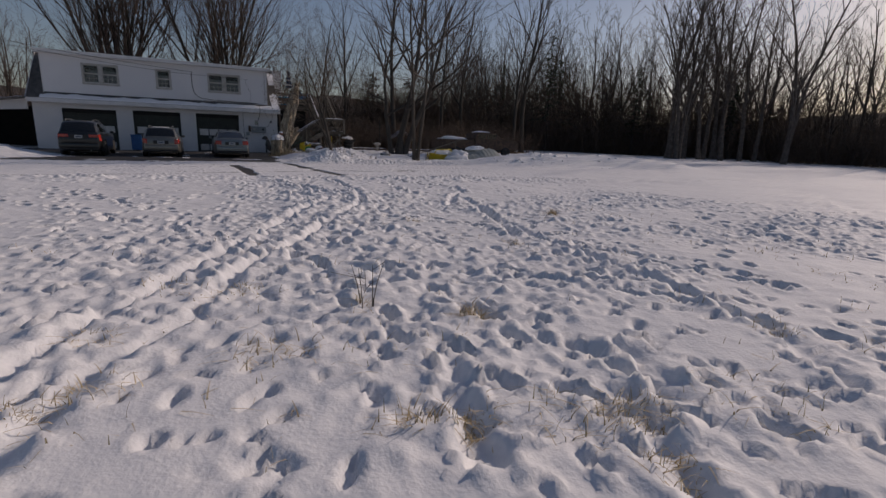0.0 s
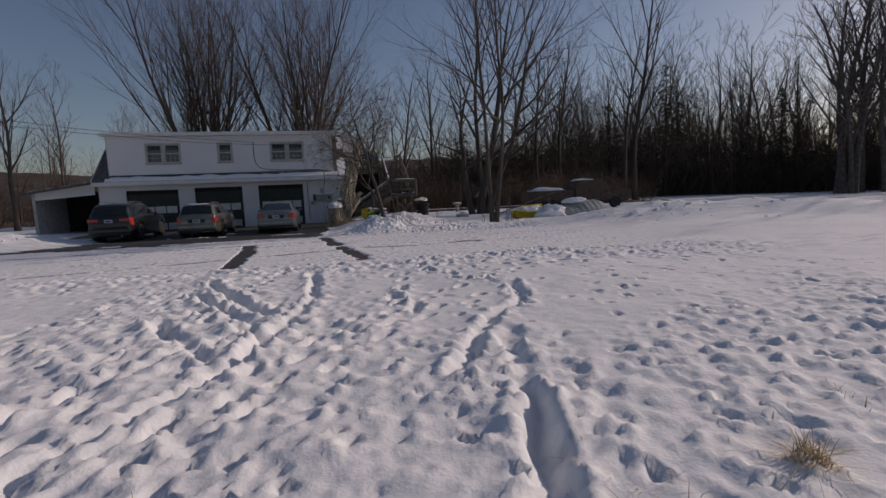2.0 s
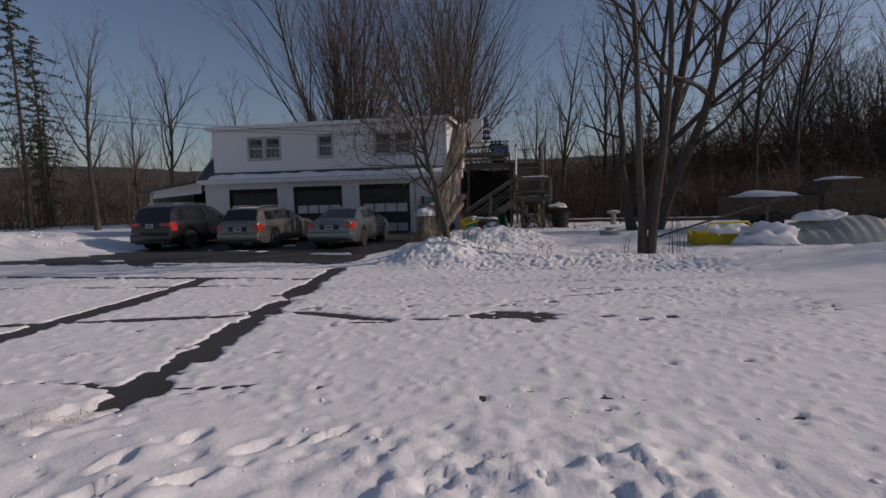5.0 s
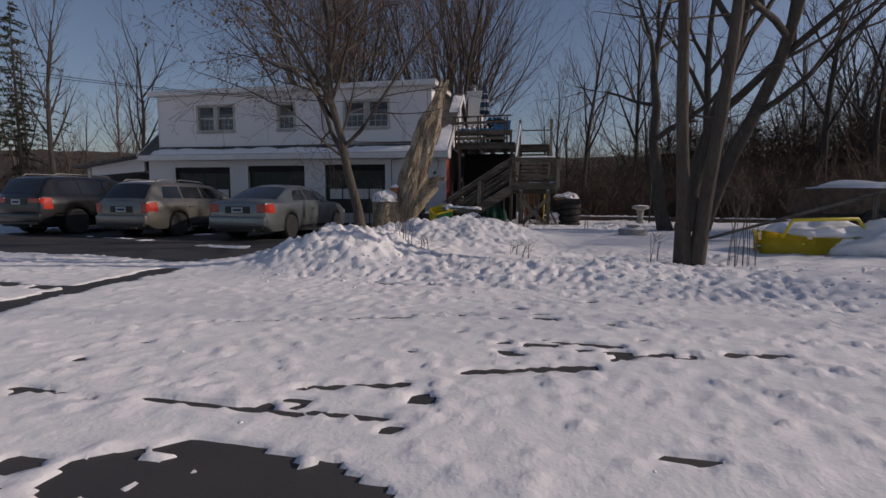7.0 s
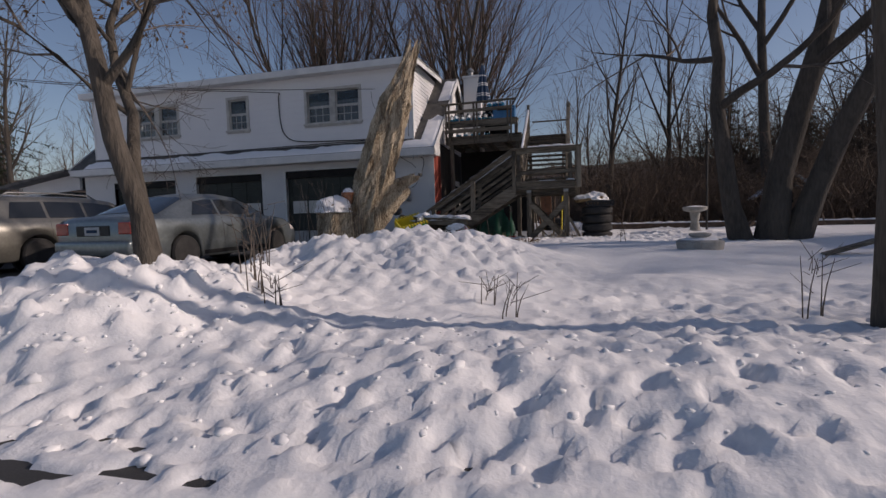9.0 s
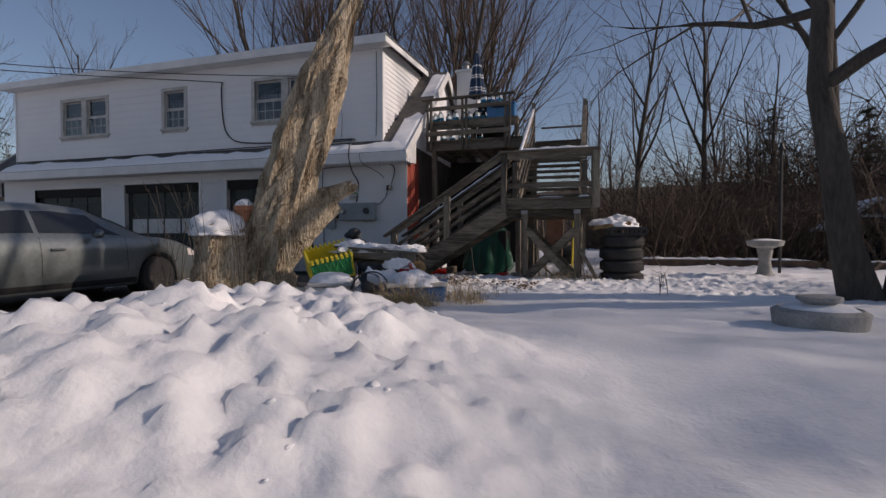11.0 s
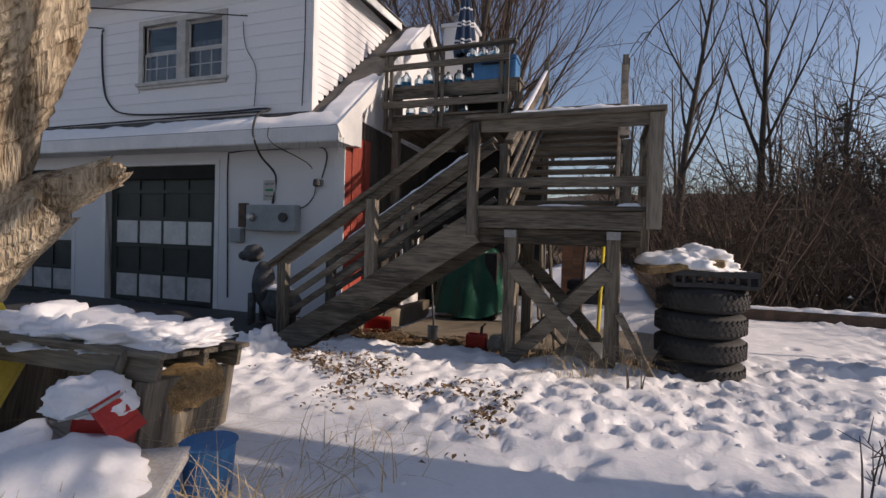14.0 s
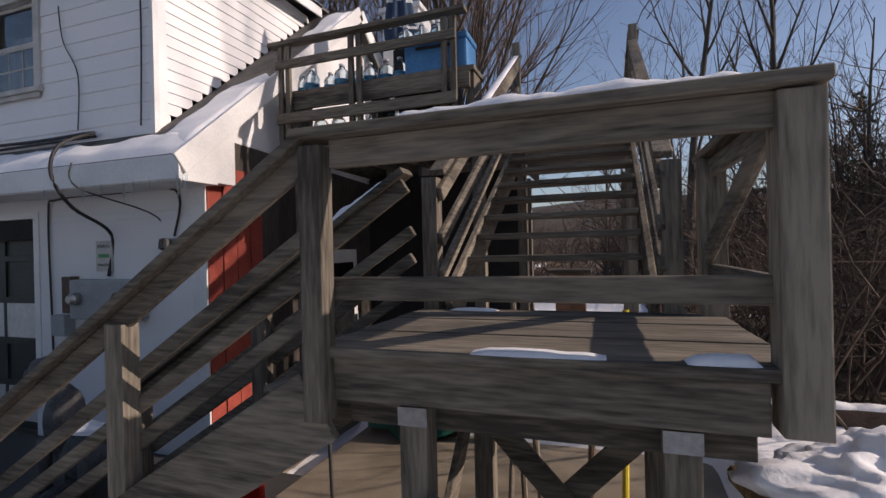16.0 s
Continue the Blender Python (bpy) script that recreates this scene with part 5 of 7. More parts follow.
def make_car(label, at, sh, paint, side_glass, rear_glass, screen, lamp, extras=None, rz=0.0):
    car = thing("car", label, "car", at, rz, group="cars parked before the garage")
    part("body", sh.body(), paint, car, smooth=True)
    part("underbody", box(-sh.half * 0.6, sh.half * 0.6, 0.3, sh.length - 0.3, 0.2, 0.5), BLACK, car)
    for side in (1, -1):
        for c in sh.wheels:
            wheel(car, side * (sh.half - 0.10), c, sh.wheel_r, side)
            part("arch_liner", tube([(side * sh.half * 0.66, c, sh.wheel_r), (side * sh.half * 0.70, c, sh.wheel_r)], sh.wheel_r + 0.045, 24), BLACK, car)
        for y0, y1, l0, l1 in side_glass:
            part("side_window", sh.patch(y0, y1, 8.15, 8.95, side, 0.005, l0, l1), CAR_GLASS, car, "dark tinted glass", smooth=True)
        part("sill", sh.patch(sh.wheels[0] + 0.42, sh.wheels[1] - 0.42, 3.2, 4.3, side, 0.006), BLACK, car, smooth=True)
        part("mirror", lump(side * (sh.half + 0.07), screen[1] - 0.25 if screen[1] < screen[0] else screen[0] - 0.15, sh.belt + 0.08, 0.10, 0.06, 0.07, 0.05, 3, 2, flat=False), paint, car, smooth=True)
        for y in (side_glass[1][0] - 0.02,):
            part("door_handle", beam((side * (sh.half + 0.004), y + 0.1, sh.belt - 0.13), (side * (sh.half + 0.004), y + 0.28, sh.belt - 0.13), 0.03, 0.03, 0.006), paint, car)
        for y in [g[1] + 0.03 for g in side_glass[:2]]:
            part("door_seam", sh.patch(y - 0.005, y + 0.005, 4.6, 8.0, side, 0.002, ny=1, ns=8), BLACK, car)
        z0, z1, x0 = lamp
        part("tail_lamp", box(side * x0, side * (sh.half * 0.86), -0.012, 0.16, z0, z1, 0.02), TAIL, car, "red tail lamp")
        part("tail_lamp", sh.patch(0.08, 0.30, 5.6, 6.9, side, 0.006), TAIL, car, "red tail lamp", smooth=True)
        part("head_lamp", sh.patch(sh.length - 0.35, sh.length - 0.08, 5.6, 6.8, side, 0.006), CLEAR_LAMP, car, "clear head lamp", smooth=True)
    part("rear_window", sh.across(*rear_glass), CAR_GLASS, car, "dark tinted glass", smooth=True)
    part("windscreen", sh.across(min(screen), max(screen)), CAR_GLASS, car, "dark tinted glass", smooth=True)
    part("rear_bumper", box(-sh.half * 0.86, sh.half * 0.86, -0.07, 0.2, 0.34, 0.60, 0.05), paint, car, smooth=True)
    part("bumper_trim", box(-sh.half * 0.80, sh.half * 0.80, -0.078, 0.0, 0.30, 0.37, 0.01), BLACK, car)
    mid = (lamp[0] + lamp[1]) / 2 - 0.02
    part("plate_recess", box(-0.34, 0.34, -0.014, 0.02, mid - 0.10, mid + 0.07, 0.01), BLACK, car)
    plate = part("number_plate", box(-0.155, 0.155, -0.026, -0.015, mid - 0.09, mid + 0.05, 0.004), PLATE, car)
    part("bar", box(-0.11, 0.11, -0.029, -0.0265, mid - 0.045, mid + 0.005), NAVY, plate)
    part("exhaust", tube(((0.45, -0.03, 0.27), (0.45, 0.2, 0.27)), 0.03, 12), STEEL, car)
    if extras:
        extras(car)
    return car


sedan = Shell(4.80, 0.905, 0.93, ((0, 0.90), (0.03, 0.965), (0.09, 1.005), (0.55, 1.03), (0.95, 1.20), (1.35, 1.36), (1.8, 1.435), (2.3, 1.445), (2.8, 1.40), (3.2, 1.24), (3.65, 1.02), (4.2, 0.93), (4.6, 0.80), (4.75, 0.70), (4.8, 0.62)), (1.02, 3.80), 0.60, 0.32)
wagon = Shell(4.80, 0.90, 0.95, ((0, 0.92), (0.03, 0.98), (0.08, 1.02), (0.22, 1.22), (0.40, 1.42), (0.55, 1.475), (1.3, 1.50), (2.3, 1.49), (2.8, 1.43), (3.25, 1.22), (3.6, 1.04), (4.2, 0.95), (4.6, 0.82), (4.75, 0.72), (4.8, 0.62)), (1.0, 3.80), 0.62, 0.325)
suv = Shell(4.75, 0.93, 1.05, ((0, 1.00), (0.03, 1.07), (0.08, 1.12), (0.20, 1.36), (0.35, 1.56), (0.5, 1.625), (1.2, 1.67), (2.3, 1.66), (2.8, 1.58), (3.2, 1.36), (3.55, 1.15), (4.2, 1.06), (4.6, 0.92), (4.72, 0.80), (4.75, 0.68)), (0.98, 3.75), 0.66, 0.36)


def rails(h, y0, y1, x, mat):
    def put(car):
        for s in (1, -1):
            part("roof_rail", tube(((s * x, y0, h - 0.03), (s * x, y0 + 0.12, h + 0.045), (s * x, (y0 + y1) / 2, h + 0.06), (s * x, y1 - 0.15, h + 0.03), (s * x, y1, h - 0.06)), 0.018, 8), mat, car, smooth=True)
    return put


make_car("grey-green four-door saloon car with a clean roof", (2.28, 29.22, DRIVE_Z), sedan, SILVER_PAINT, ((1.28, 1.98, 0.22, 0.0), (2.04, 3.20, 0.0, -0.42)), (0.62, 1.34), (2.86, 3.62), (0.70, 0.90, 0.52))
make_car("warm silver estate car with roof rails", (-1.05, 29.15, DRIVE_Z), wagon, GOLD_PAINT, ((0.55, 1.22, 0.12, 0.0), (1.28, 2.02, 0.0, 0.0), (2.08, 3.2, 0.0, -0.42)), (0.10, 0.40), (2.88, 3.58), (0.66, 0.90, 0.60), rails(1.49, 0.6, 2.5, 0.52, STEEL))
make_car("dark grey sport utility car", (-4.45, 29.15, DRIVE_Z), suv, DARK_PAINT, ((0.5, 1.15, 0.12, 0.0), (1.2, 1.95, 0.0, 0.0), (2.0, 3.15, 0.0, -0.40)), (0.10, 0.38), (2.88, 3.52), (0.88, 1.02, 0.40), rails(1.66, 0.6, 2.5, 0.54, STEEL))
rail_snow((-1.05, 29.75, DRIVE_Z + 1.475), (-1.05, 30.15, DRIVE_Z + 1.49), 0.9, 0.03, 21, "thin film of snow on the estate car")

# rusty pickup truck far across the yard, side on
pickup = thing("pickup_truck", "old dark pickup truck under settled snow", "truck", (16.3, 33.4, gz(19, 33.4)), 0)
part("bed", box(0.2, 2.9, -0.9, 0.9, 0.55, 1.20, 0.04), RUST, pickup)
part("chassis", box(0.4, 6.2, -0.8, 0.8, 0.35, 0.56, 0.03), BLACK, pickup)
bm = bmesh.new()
prof = ((2.95, 0.5), (2.95, 1.25), (3.25, 1.75), (4.7, 1.78), (5.35, 1.28), (6.6, 1.18), (6.9, 1.0), (6.9, 0.5))
vs = [[bm.verts.new((x, y, z)) for x, z in prof] for y in (-0.9, 0.9)]
bm.faces.new(vs[0])
bm.faces.new(vs[1][::-1])
for i in range(8):
    bm.faces.new((vs[0][i], vs[1][i], vs[1][(i + 1) % 8], vs[0][(i + 1) % 8]))
bmesh.ops.bevel(bm, geom=bm.edges[:], offset=0.05, segments=2, affect="EDGES")
part("cab", bm, RUST, pickup)
for x0, x1 in ((3.2, 3.9), (3.98, 4.75)):
    part("side_window", box(x0, x1, -0.912, -0.903, 1.28, 1.66, 0.003), CAR_GLASS, pickup)
for x in (1.4, 5.7):
    for y in (-0.85, 0.85):
        w = part("wheel", lathe([(0.2, -0.1), (0.34, -0.1), (0.36, 0), (0.34, 0.1), (0.2, 0.1)], 24), RUBBER, pickup)
        w.matrix_local = pose(x, y, 0.34, 90, 0, 0)
        part("rim", lathe([(0.2, -0.02), (0.21, 0.102), (0.05, 0.09)], 18), RUST, w)
for x, w, z, h in ((1.5, 1.2, 1.12, 0.30), (3.95, 0.66, 1.74, 0.13), (6.0, 0.62, 1.17, 0.08)):
    ob = part("snow_drift", lump(16.3 + x, 33.4, gz(19, 33.4) + z, w, 0.72, h, 0.2, x, 4), SNOW_CAP, None, smooth=True)
    tagged(ob, "settled snow on the old pickup truck", "snow", "snow on the pickup")


# ---- dead tree, stump and the clutter round them ----
def gnarl(path, radii, seed, n=22, ridge=0.16, sub=5, torn=0.0):
    """A ridged, twisted trunk along a path."""
    path = [Vector(p) for p in path]
    pts, rad = [], []
    for i in range(len(path) - 1):
        for k in range(sub):
            t = k / sub
            pts.append(path[i].lerp(path[i + 1], t))
            rad.append(radii[i] * (1 - t) + radii[i + 1] * t)
    pts.append(path[-1])
    rad.append(radii[-1])
    bm = bmesh.new()
    rings = []
    m = len(pts)
    for k, (p, r) in enumerate(zip(pts, rad)):
        d = (pts[min(k + 1, m - 1)] - pts[max(k - 1, 0)]).normalized()
        a = d.cross(Vector((0, 1, 0.1))).normalized()
        b = d.cross(a)
        ring = []
        for i in range(n):
            t = 2 * math.pi * i / n + 0.10 * k
            rr = r * (1 + ridge * (noise.noise(Vector((3 * math.cos(t), 3 * math.sin(t), 0.10 * k + seed))) + 0.7 * noise.noise(Vector((6 * math.cos(t), 6 * math.sin(t), 0.25 * k + seed)))) + 0.04 * math.sin(5 * t + seed))
            q = p + rr * (math.cos(t) * a + math.sin(t) * b)
            if k == m - 1 and torn:
                q = q + d * torn * (0.5 + noise.noise(Vector((2 * math.cos(t), 2 * math.sin(t), seed))) + 0.5 * noise.noise(Vector((5 * math.cos(t), 5 * math.sin(t), seed))))
            ring.append(bm.verts.new(q))
        rings.append(ring)
    for r0, r1 in zip(rings, rings[1:]):
        for i in range(n):
            bm.faces.new((r0[i], r0[(i + 1) % n], r1[(i + 1) % n], r1[i]))
    top = bm.verts.new(sum((v.co for v in rings[-1]), Vector()) / n - (pts[-1] - pts[-2]).normalized() * 0.12)
    for i in range(n):
        bm.faces.new((rings[-1][i], rings[-1][(i + 1) % n], top))
    return bm


dead = thing("dead_tree", "leaning barkless dead trunk with broken stubs", "dead tree", (-0.22, 0.5, 0.02))
part("trunk", gnarl(((5.56, 32.10, -0.35), (5.68, 32.16, 0.25), (5.87, 32.30, 1.0), (6.14, 32.47, 2.0), (6.42, 32.65, 3.0), (6.72, 32.82, 3.95)), (0.52, 0.41, 0.35, 0.33, 0.30, 0.14), 2, n=56, sub=10, torn=0.45, ridge=0.34), DEAD_WOOD, dead)
part("stub", gnarl(((5.80, 32.22, 0.25), (6.20, 32.36, 0.72), (6.58, 32.56, 1.10)), (0.30, 0.22, 0.15), 5, n=24, sub=7, torn=0.1), DEAD_WOOD, dead)
part("stub", gnarl(((5.9, 32.35, 0.7), (6.32, 32.62, 1.16), (6.66, 32.84, 1.36)), (0.26, 0.18, 0.10), 8, n=24, sub=7, torn=0.2), DEAD_WOOD, dead)
part("knot", gnarl(((6.38, 32.62, 2.70), (6.62, 32.66, 2.80), (6.74, 32.66, 2.92)), (0.16, 0.10, 0.06), 9, n=16, sub=4, torn=0.05), DEAD_WOOD, dead)
stump = thing("stump", "broad old tree stump with snow on top", "stump", (-0.2, 0.5, 0))
part("trunk", gnarl(((5.28, 31.80, -0.4), (5.28, 31.82, 0.1), (5.26, 31.84, 0.74)), (0.50, 0.40, 0.36), 12, n=36, sub=8, torn=0.12), DEAD_WOOD, stump)
tagged(part("snow_drift", lump(5.04, 32.28, 0.69, 0.42, 0.38, 0.32, 0.2, 3, 4), SNOW_CAP, None, smooth=True), "deep snow on the stump", "snow")
pot = thing("flower_pot", "terracotta flower pot with snow standing on the stump", "flower pot", (5.30, 32.48, 0.80))
part("pot", lathe(((0.09, 0.0), (0.125, 0.22), (0.14, 0.23), (0.14, 0.29), (0.12, 0.29), (0.11, 0.20)), 24), TERRACOTTA, pot)
tagged(part("snow_drift", lump(5.30, 32.48, 1.05, 0.13, 0.13, 0.14, 0.15, 5, 3), SNOW_CAP, None, smooth=True), "cap of snow in the flower pot", "snow")

# yellow and green crate lying tilted
crate = thing("folding_crate", "yellow and green ribbed plastic crate lying tilted", "crate")
cx_, cz_ = Vector((0.77, 0.59, 0.22)).normalized(), Vector((0.083, -0.433, 0.87)).normalized()
cx_ = (cx_ - cx_.dot(cz_) * cz_).normalized()
crate.matrix_world = Matrix.Translation((6.72, 32.40, 0.17)) @ Matrix((cx_, cz_.cross(cx_), cz_)).transposed().to_4x4()
for a in ((-0.28, -0.25, -0.2, 0.2), (0.25, 0.28, -0.2, 0.2)):
    part("end_panel", box(a[0], a[1], a[2], a[3], 0.03, 0.32, 0.006), YELLOW, crate)
part("side_panel", box(-0.25, 0.25, -0.2, -0.17, 0.03, 0.32, 0.006), GREEN, crate, "green ribbed side")
part("side_panel", box(-0.25, 0.25, 0.17, 0.2, 0.03, 0.32, 0.006), YELLOW, crate)
part("base", box(-0.28, 0.28, -0.2, 0.2, 0.0, 0.03, 0.006), YELLOW, crate)
for k in range(9):
    x = -0.25 + 0.062 * k
    part("rim_tooth", box(x, x + 0.035, -0.235, -0.165, 0.30, 0.345, 0.008), YELLOW, crate)
    part("rim_tooth", box(x, x + 0.035, 0.165, 0.235, 0.30, 0.345, 0.008), YELLOW, crate)
for k in range(6):
    x = -0.22 + 0.088 * k
    part("rib", beam((x - 0.04, -0.206, 0.06), (x + 0.04, -0.206, 0.28), 0.012, 0.014, 0.003), GREEN, crate)
    part("rib", beam((x + 0.04, -0.206, 0.06), (x - 0.04, -0.206, 0.28), 0.012, 0.014, 0.003), GREEN, crate)
# pallet with snow
pallet = thing("pallet", "old wooden pallet propped up under snow", "pallet")
pallet.matrix_world = pose(7.22, 32.83, 0.10, -8, 4, 12)
for k in range(5):
    part("slat", box(-0.55, 0.55, -0.4 + 0.17 * k, -0.27 + 0.17 * k, 0.32, 0.345, 0.004), WOOD_X, pallet)
for y in (-0.36, 0.0, 0.34):
    part("stringer", box(-0.52, 0.52, y, y + 0.04, 0.21, 0.318, 0.004), WOOD_X, pallet)
for x in (-0.5, 0.42):
    part("leg", box(x, x + 0.07, -0.36, 0.38, -0.34, 0.208, 0.006), WOOD_Z, pallet)
for x, y, w, d, h, s in ((6.90, 32.70, 0.28, 0.34, 0.13, 1), (7.30, 32.83, 0.40, 0.30, 0.10, 2), (7.64, 32.95, 0.20, 0.26, 0.08, 3), (7.12, 32.62, 0.22, 0.12, 0.09, 4)):
    tagged(part("snow_drift", lump(x, y, 0.45, w, d, h, 0.55, s, 5), SNOW_CAP, None, smooth=True), "lumpy snow on the pallet", "snow", "snow on the clutter")
log = thing("moss_log", "rotten log end with brown moss", "log")
part("wood", gnarl(((7.60, 32.66, 0.16), (7.67, 32.9, 0.20), (7.72, 33.08, 0.22)), (0.11, 0.12, 0.10), 21, n=20, sub=5), FUR, log)
lean_board = thing("plank", "short grey plank leaning on the pallet", "plank")
part("board", beam((7.56, 32.44, -0.1), (7.66, 32.60, 0.47), 0.09, 0.03), WOOD_Z, lean_board)
# pedestal fan lying in the snow
fan = thing("fan", "black electric fan head half buried in snow", "fan")
fan.matrix_world = pose(7.56, 31.78, 0.05, 62, 0, 4)
for k in range(40):
    a = 2 * math.pi * k / 40
    part("wire", tube([(r * math.cos(a + 0.5 * r), r * math.sin(a + 0.5 * r), z) for r, z in ((0.06, 0.10), (0.13, 0.095), (0.19, 0.06), (0.225, 0.0))], 0.0026, 4), BLACK, fan)
for r, z in ((0.225, 0.0), (0.17, 0.075), (0.06, 0.10)):
    part("ring", tube([(r * math.cos(a), r * math.sin(a), z) for a in [2 * math.pi * i / 40 for i in range(41)]], 0.006, 6, cap=False), BLACK, fan)
part("hub", lathe(((0.06, 0.09), (0.06, 0.11), (0.02, 0.115)), 20), BLACK, fan)
for k in range(3):
    bm = bmesh.new()
    a = 2.1 * k
    q = [bm.verts.new((r * math.cos(a + t), r * math.sin(a + t), z)) for r, t, z in ((0.04, 0, 0.05), (0.19, -0.35, 0.06), (0.20, 0.35, 0.02), (0.05, 0.7, 0.03))]
    bm.faces.new(q)
    bmesh.ops.solidify(bm, geom=bm.faces[:], thickness=0.005)
    part("blade", bm, NAVY, fan)
part("motor", lathe(((0.07, -0.14), (0.085, -0.1), (0.08, 0.02), (0.03, 0.03)), 20), BLACK, fan)
part("back_guard", tube([(0.225 * math.cos(a), 0.225 * math.sin(a), -0.012) for a in [2 * math.pi * i / 40 for i in range(41)]], 0.008, 6, cap=False), BLACK, fan)
# blue storage tub with pale lid
tub = thing("storage_tub", "blue plastic tub with a pale lid under snow", "tub", (7.96, 32.14, -0.23), 34)
part("body", box(-0.33, 0.33, -0.22, 0.22, 0, 0.30, 0.03), BLUE, tub)
part("lid", box(-0.36, 0.36, -0.25, 0.25, 0.302, 0.35, 0.015), OLD_TRIM, tub)
tagged(part("snow_drift", lump(7.94, 32.14, 0.08, 0.33, 0.27, 0.17, 0.25, 11, 4), SNOW_CAP, None, smooth=True), "smooth snow on the tub lid", "snow", "snow on the clutter")
tagged(part("snow_drift", lump(7.50, 32.15, -0.10, 0.30, 0.22, 0.34, 0.3, 12, 4), SNOW_CAP, None, smooth=True), "smooth drift between the clutter", "snow", "snow on the clutter")
redbox = thing("bird_house", "small red box with a pale roof edge", "box")
redbox.matrix_world = pose(7.76, 32.42, 0.12, 10, 18, 15) @ Matrix.Scale(0.66, 4)
part("body", box(-0.15, 0.15, -0.1, 0.1, 0.0, 0.22, 0.006), RED_PLASTIC, redbox)
part("roof", beam((-0.2, -0.02, 0.16), (0.02, -0.02, 0.33), 0.26, 0.02), OLD_TRIM, redbox)
part("roof", beam((0.2, -0.02, 0.16), (-0.02, -0.02, 0.33), 0.26, 0.02), RED_PLASTIC, redbox)
tagged(part("snow_drift", lump(7.66, 32.44, 0.26, 0.20, 0.16, 0.12, 0.3, 13, 4), SNOW_CAP, None, smooth=True), "snow on the red box", "snow", "snow on the clutter")
ice_box = thing("cool_box", "old grey cool box sunk in snow", "cool box", (6.98, 31.95, -0.2), 28)
part("body", box(-0.26, 0.26, -0.2, 0.2, 0, 0.26, 0.025), OLD_TRIM, ice_box)
part("lid", box(-0.27, 0.27, -0.21, 0.21, 0.265, 0.31, 0.012), OLD_TRIM, ice_box)
tagged(part("snow_drift", lump(6.98, 31.96, 0.10, 0.27, 0.21, 0.13, 0.2, 14, 4), SNOW_CAP, None, smooth=True), "smooth snow on the cool box", "snow", "snow on the clutter")
bucket = thing("pail", "bright blue plastic pail lying behind the tub", "pail", (8.14, 32.62, -0.16))
part("pail", lathe(((0.09, 0), (0.11, 0.26), (0.12, 0.27), (0.10, 0.27)), 20), COOLER_BLUE, bucket)

# tyres
stack = (10.52, 35.80)
for k in range(4):
    tyre = thing("tyre", "worn black car tyre in a stack of four", "tyre", (stack[0] + 0.012 * math.sin(3 * k), stack[1] + 0.012 * math.cos(5 * k), -0.18 + 0.212 * k), group="stacked tyres")
    part("carcass", lathe(((0.20, 0.02), (0.30, 0.0), (0.35, 0.03), (0.365, 0.07), (0.365, 0.14), (0.35, 0.18), (0.30, 0.21), (0.20, 0.19)), 40), RUBBER, tyre, smooth=True)
    bm = bmesh.new()
    for i in range(44):
        a = 2 * math.pi * i / 44
        for z, da in ((0.05, 0.03), (0.095, -0.03), (0.14, 0.03)):
            b0, b1 = a + da - 0.028, a + da + 0.028
            beam((0.358 * math.cos(b0), 0.358 * math.sin(b0), z), (0.358 * math.cos(b1), 0.358 * math.sin(b1), z + 0.018), 0.022, 0.034, 0.0, bm)
    part("tread", bm, RUBBER, tyre)
tray = thing("crate", "shallow black plastic crate on the tyres", "crate", (10.58, 35.74, 0.672))
for x0, x1, y0, y1 in ((-0.32, 0.32, -0.24, -0.225), (-0.32, 0.32, 0.225, 0.24), (-0.32, -0.305, -0.224, 0.224), (0.305, 0.32, -0.224, 0.224)):
    part("rim", box(x0, x1, y0, y1, 0.095, 0.14, 0.004), BLACK, tray)
    part("rim", box(x0, x1, y0, y1, 0.0, 0.035, 0.004), BLACK, tray)
    n = 9
    for k in range(n):
        u = k / (n - 1)
        cx, cy = x0 + (x1 - x0) * u if x1 - x0 > 0.1 else (x0 + x1) / 2, y0 + (y1 - y0) * u if y1 - y0 > 0.1 else (y0 + y1) / 2
        part("rib", box(cx - 0.012, cx + 0.012, cy - 0.006, cy + 0.006, 0.036, 0.094), BLACK, tray)
part("base", box(-0.30, 0.30, -0.22, 0.22, 0.002, 0.012), BLACK, tray)
card = thing("cardboard", "sagging tan board under snow on the tyres", "board")
part("sheet", beam((10.02, 35.70, 0.80), (10.62, 35.80, 0.88), 0.5, 0.07, 0.015), FUR, card)
tagged(part("snow_drift", lump(10.44, 35.78, 0.82, 0.37, 0.28, 0.18, 0.35, 31, 5), SNOW_CAP, None, smooth=True), "lumpy snow heaped on the tyre stack", "snow")

# statue of a sitting dog by the wall, one plain shape
bm = lump(5.30, 36.75, 0.02, 0.34, 0.17, 0.24, 0.1, 1, 3, flat=False)
lump(5.02, 36.72, 0.28, 0.17, 0.15, 0.34, 0.1, 2, 3, bm, flat=False)
lump(4.86, 36.68, 0.72, 0.17, 0.12, 0.13, 0.1, 3, 3, bm, flat=False)
lump(4.72, 36.66, 0.68, 0.09, 0.07, 0.07, 0.1, 4, 3, bm, flat=False)
for x, y in ((4.9, 36.62), (4.93, 36.82), (5.4, 36.62), (5.42, 36.86)):
    tube(((x, y, 0.15), (x, y, -0.34)), 0.055, 8, bm)
lump(4.98, 36.72, -0.32, 0.08, 0.2, 0.06, 0.1, 4, 2, bm, flat=False)
tagged(part("dog_statue", bm, STATUE, None, smooth=True), "dark stone statue of a dog with snow on it", "statue")
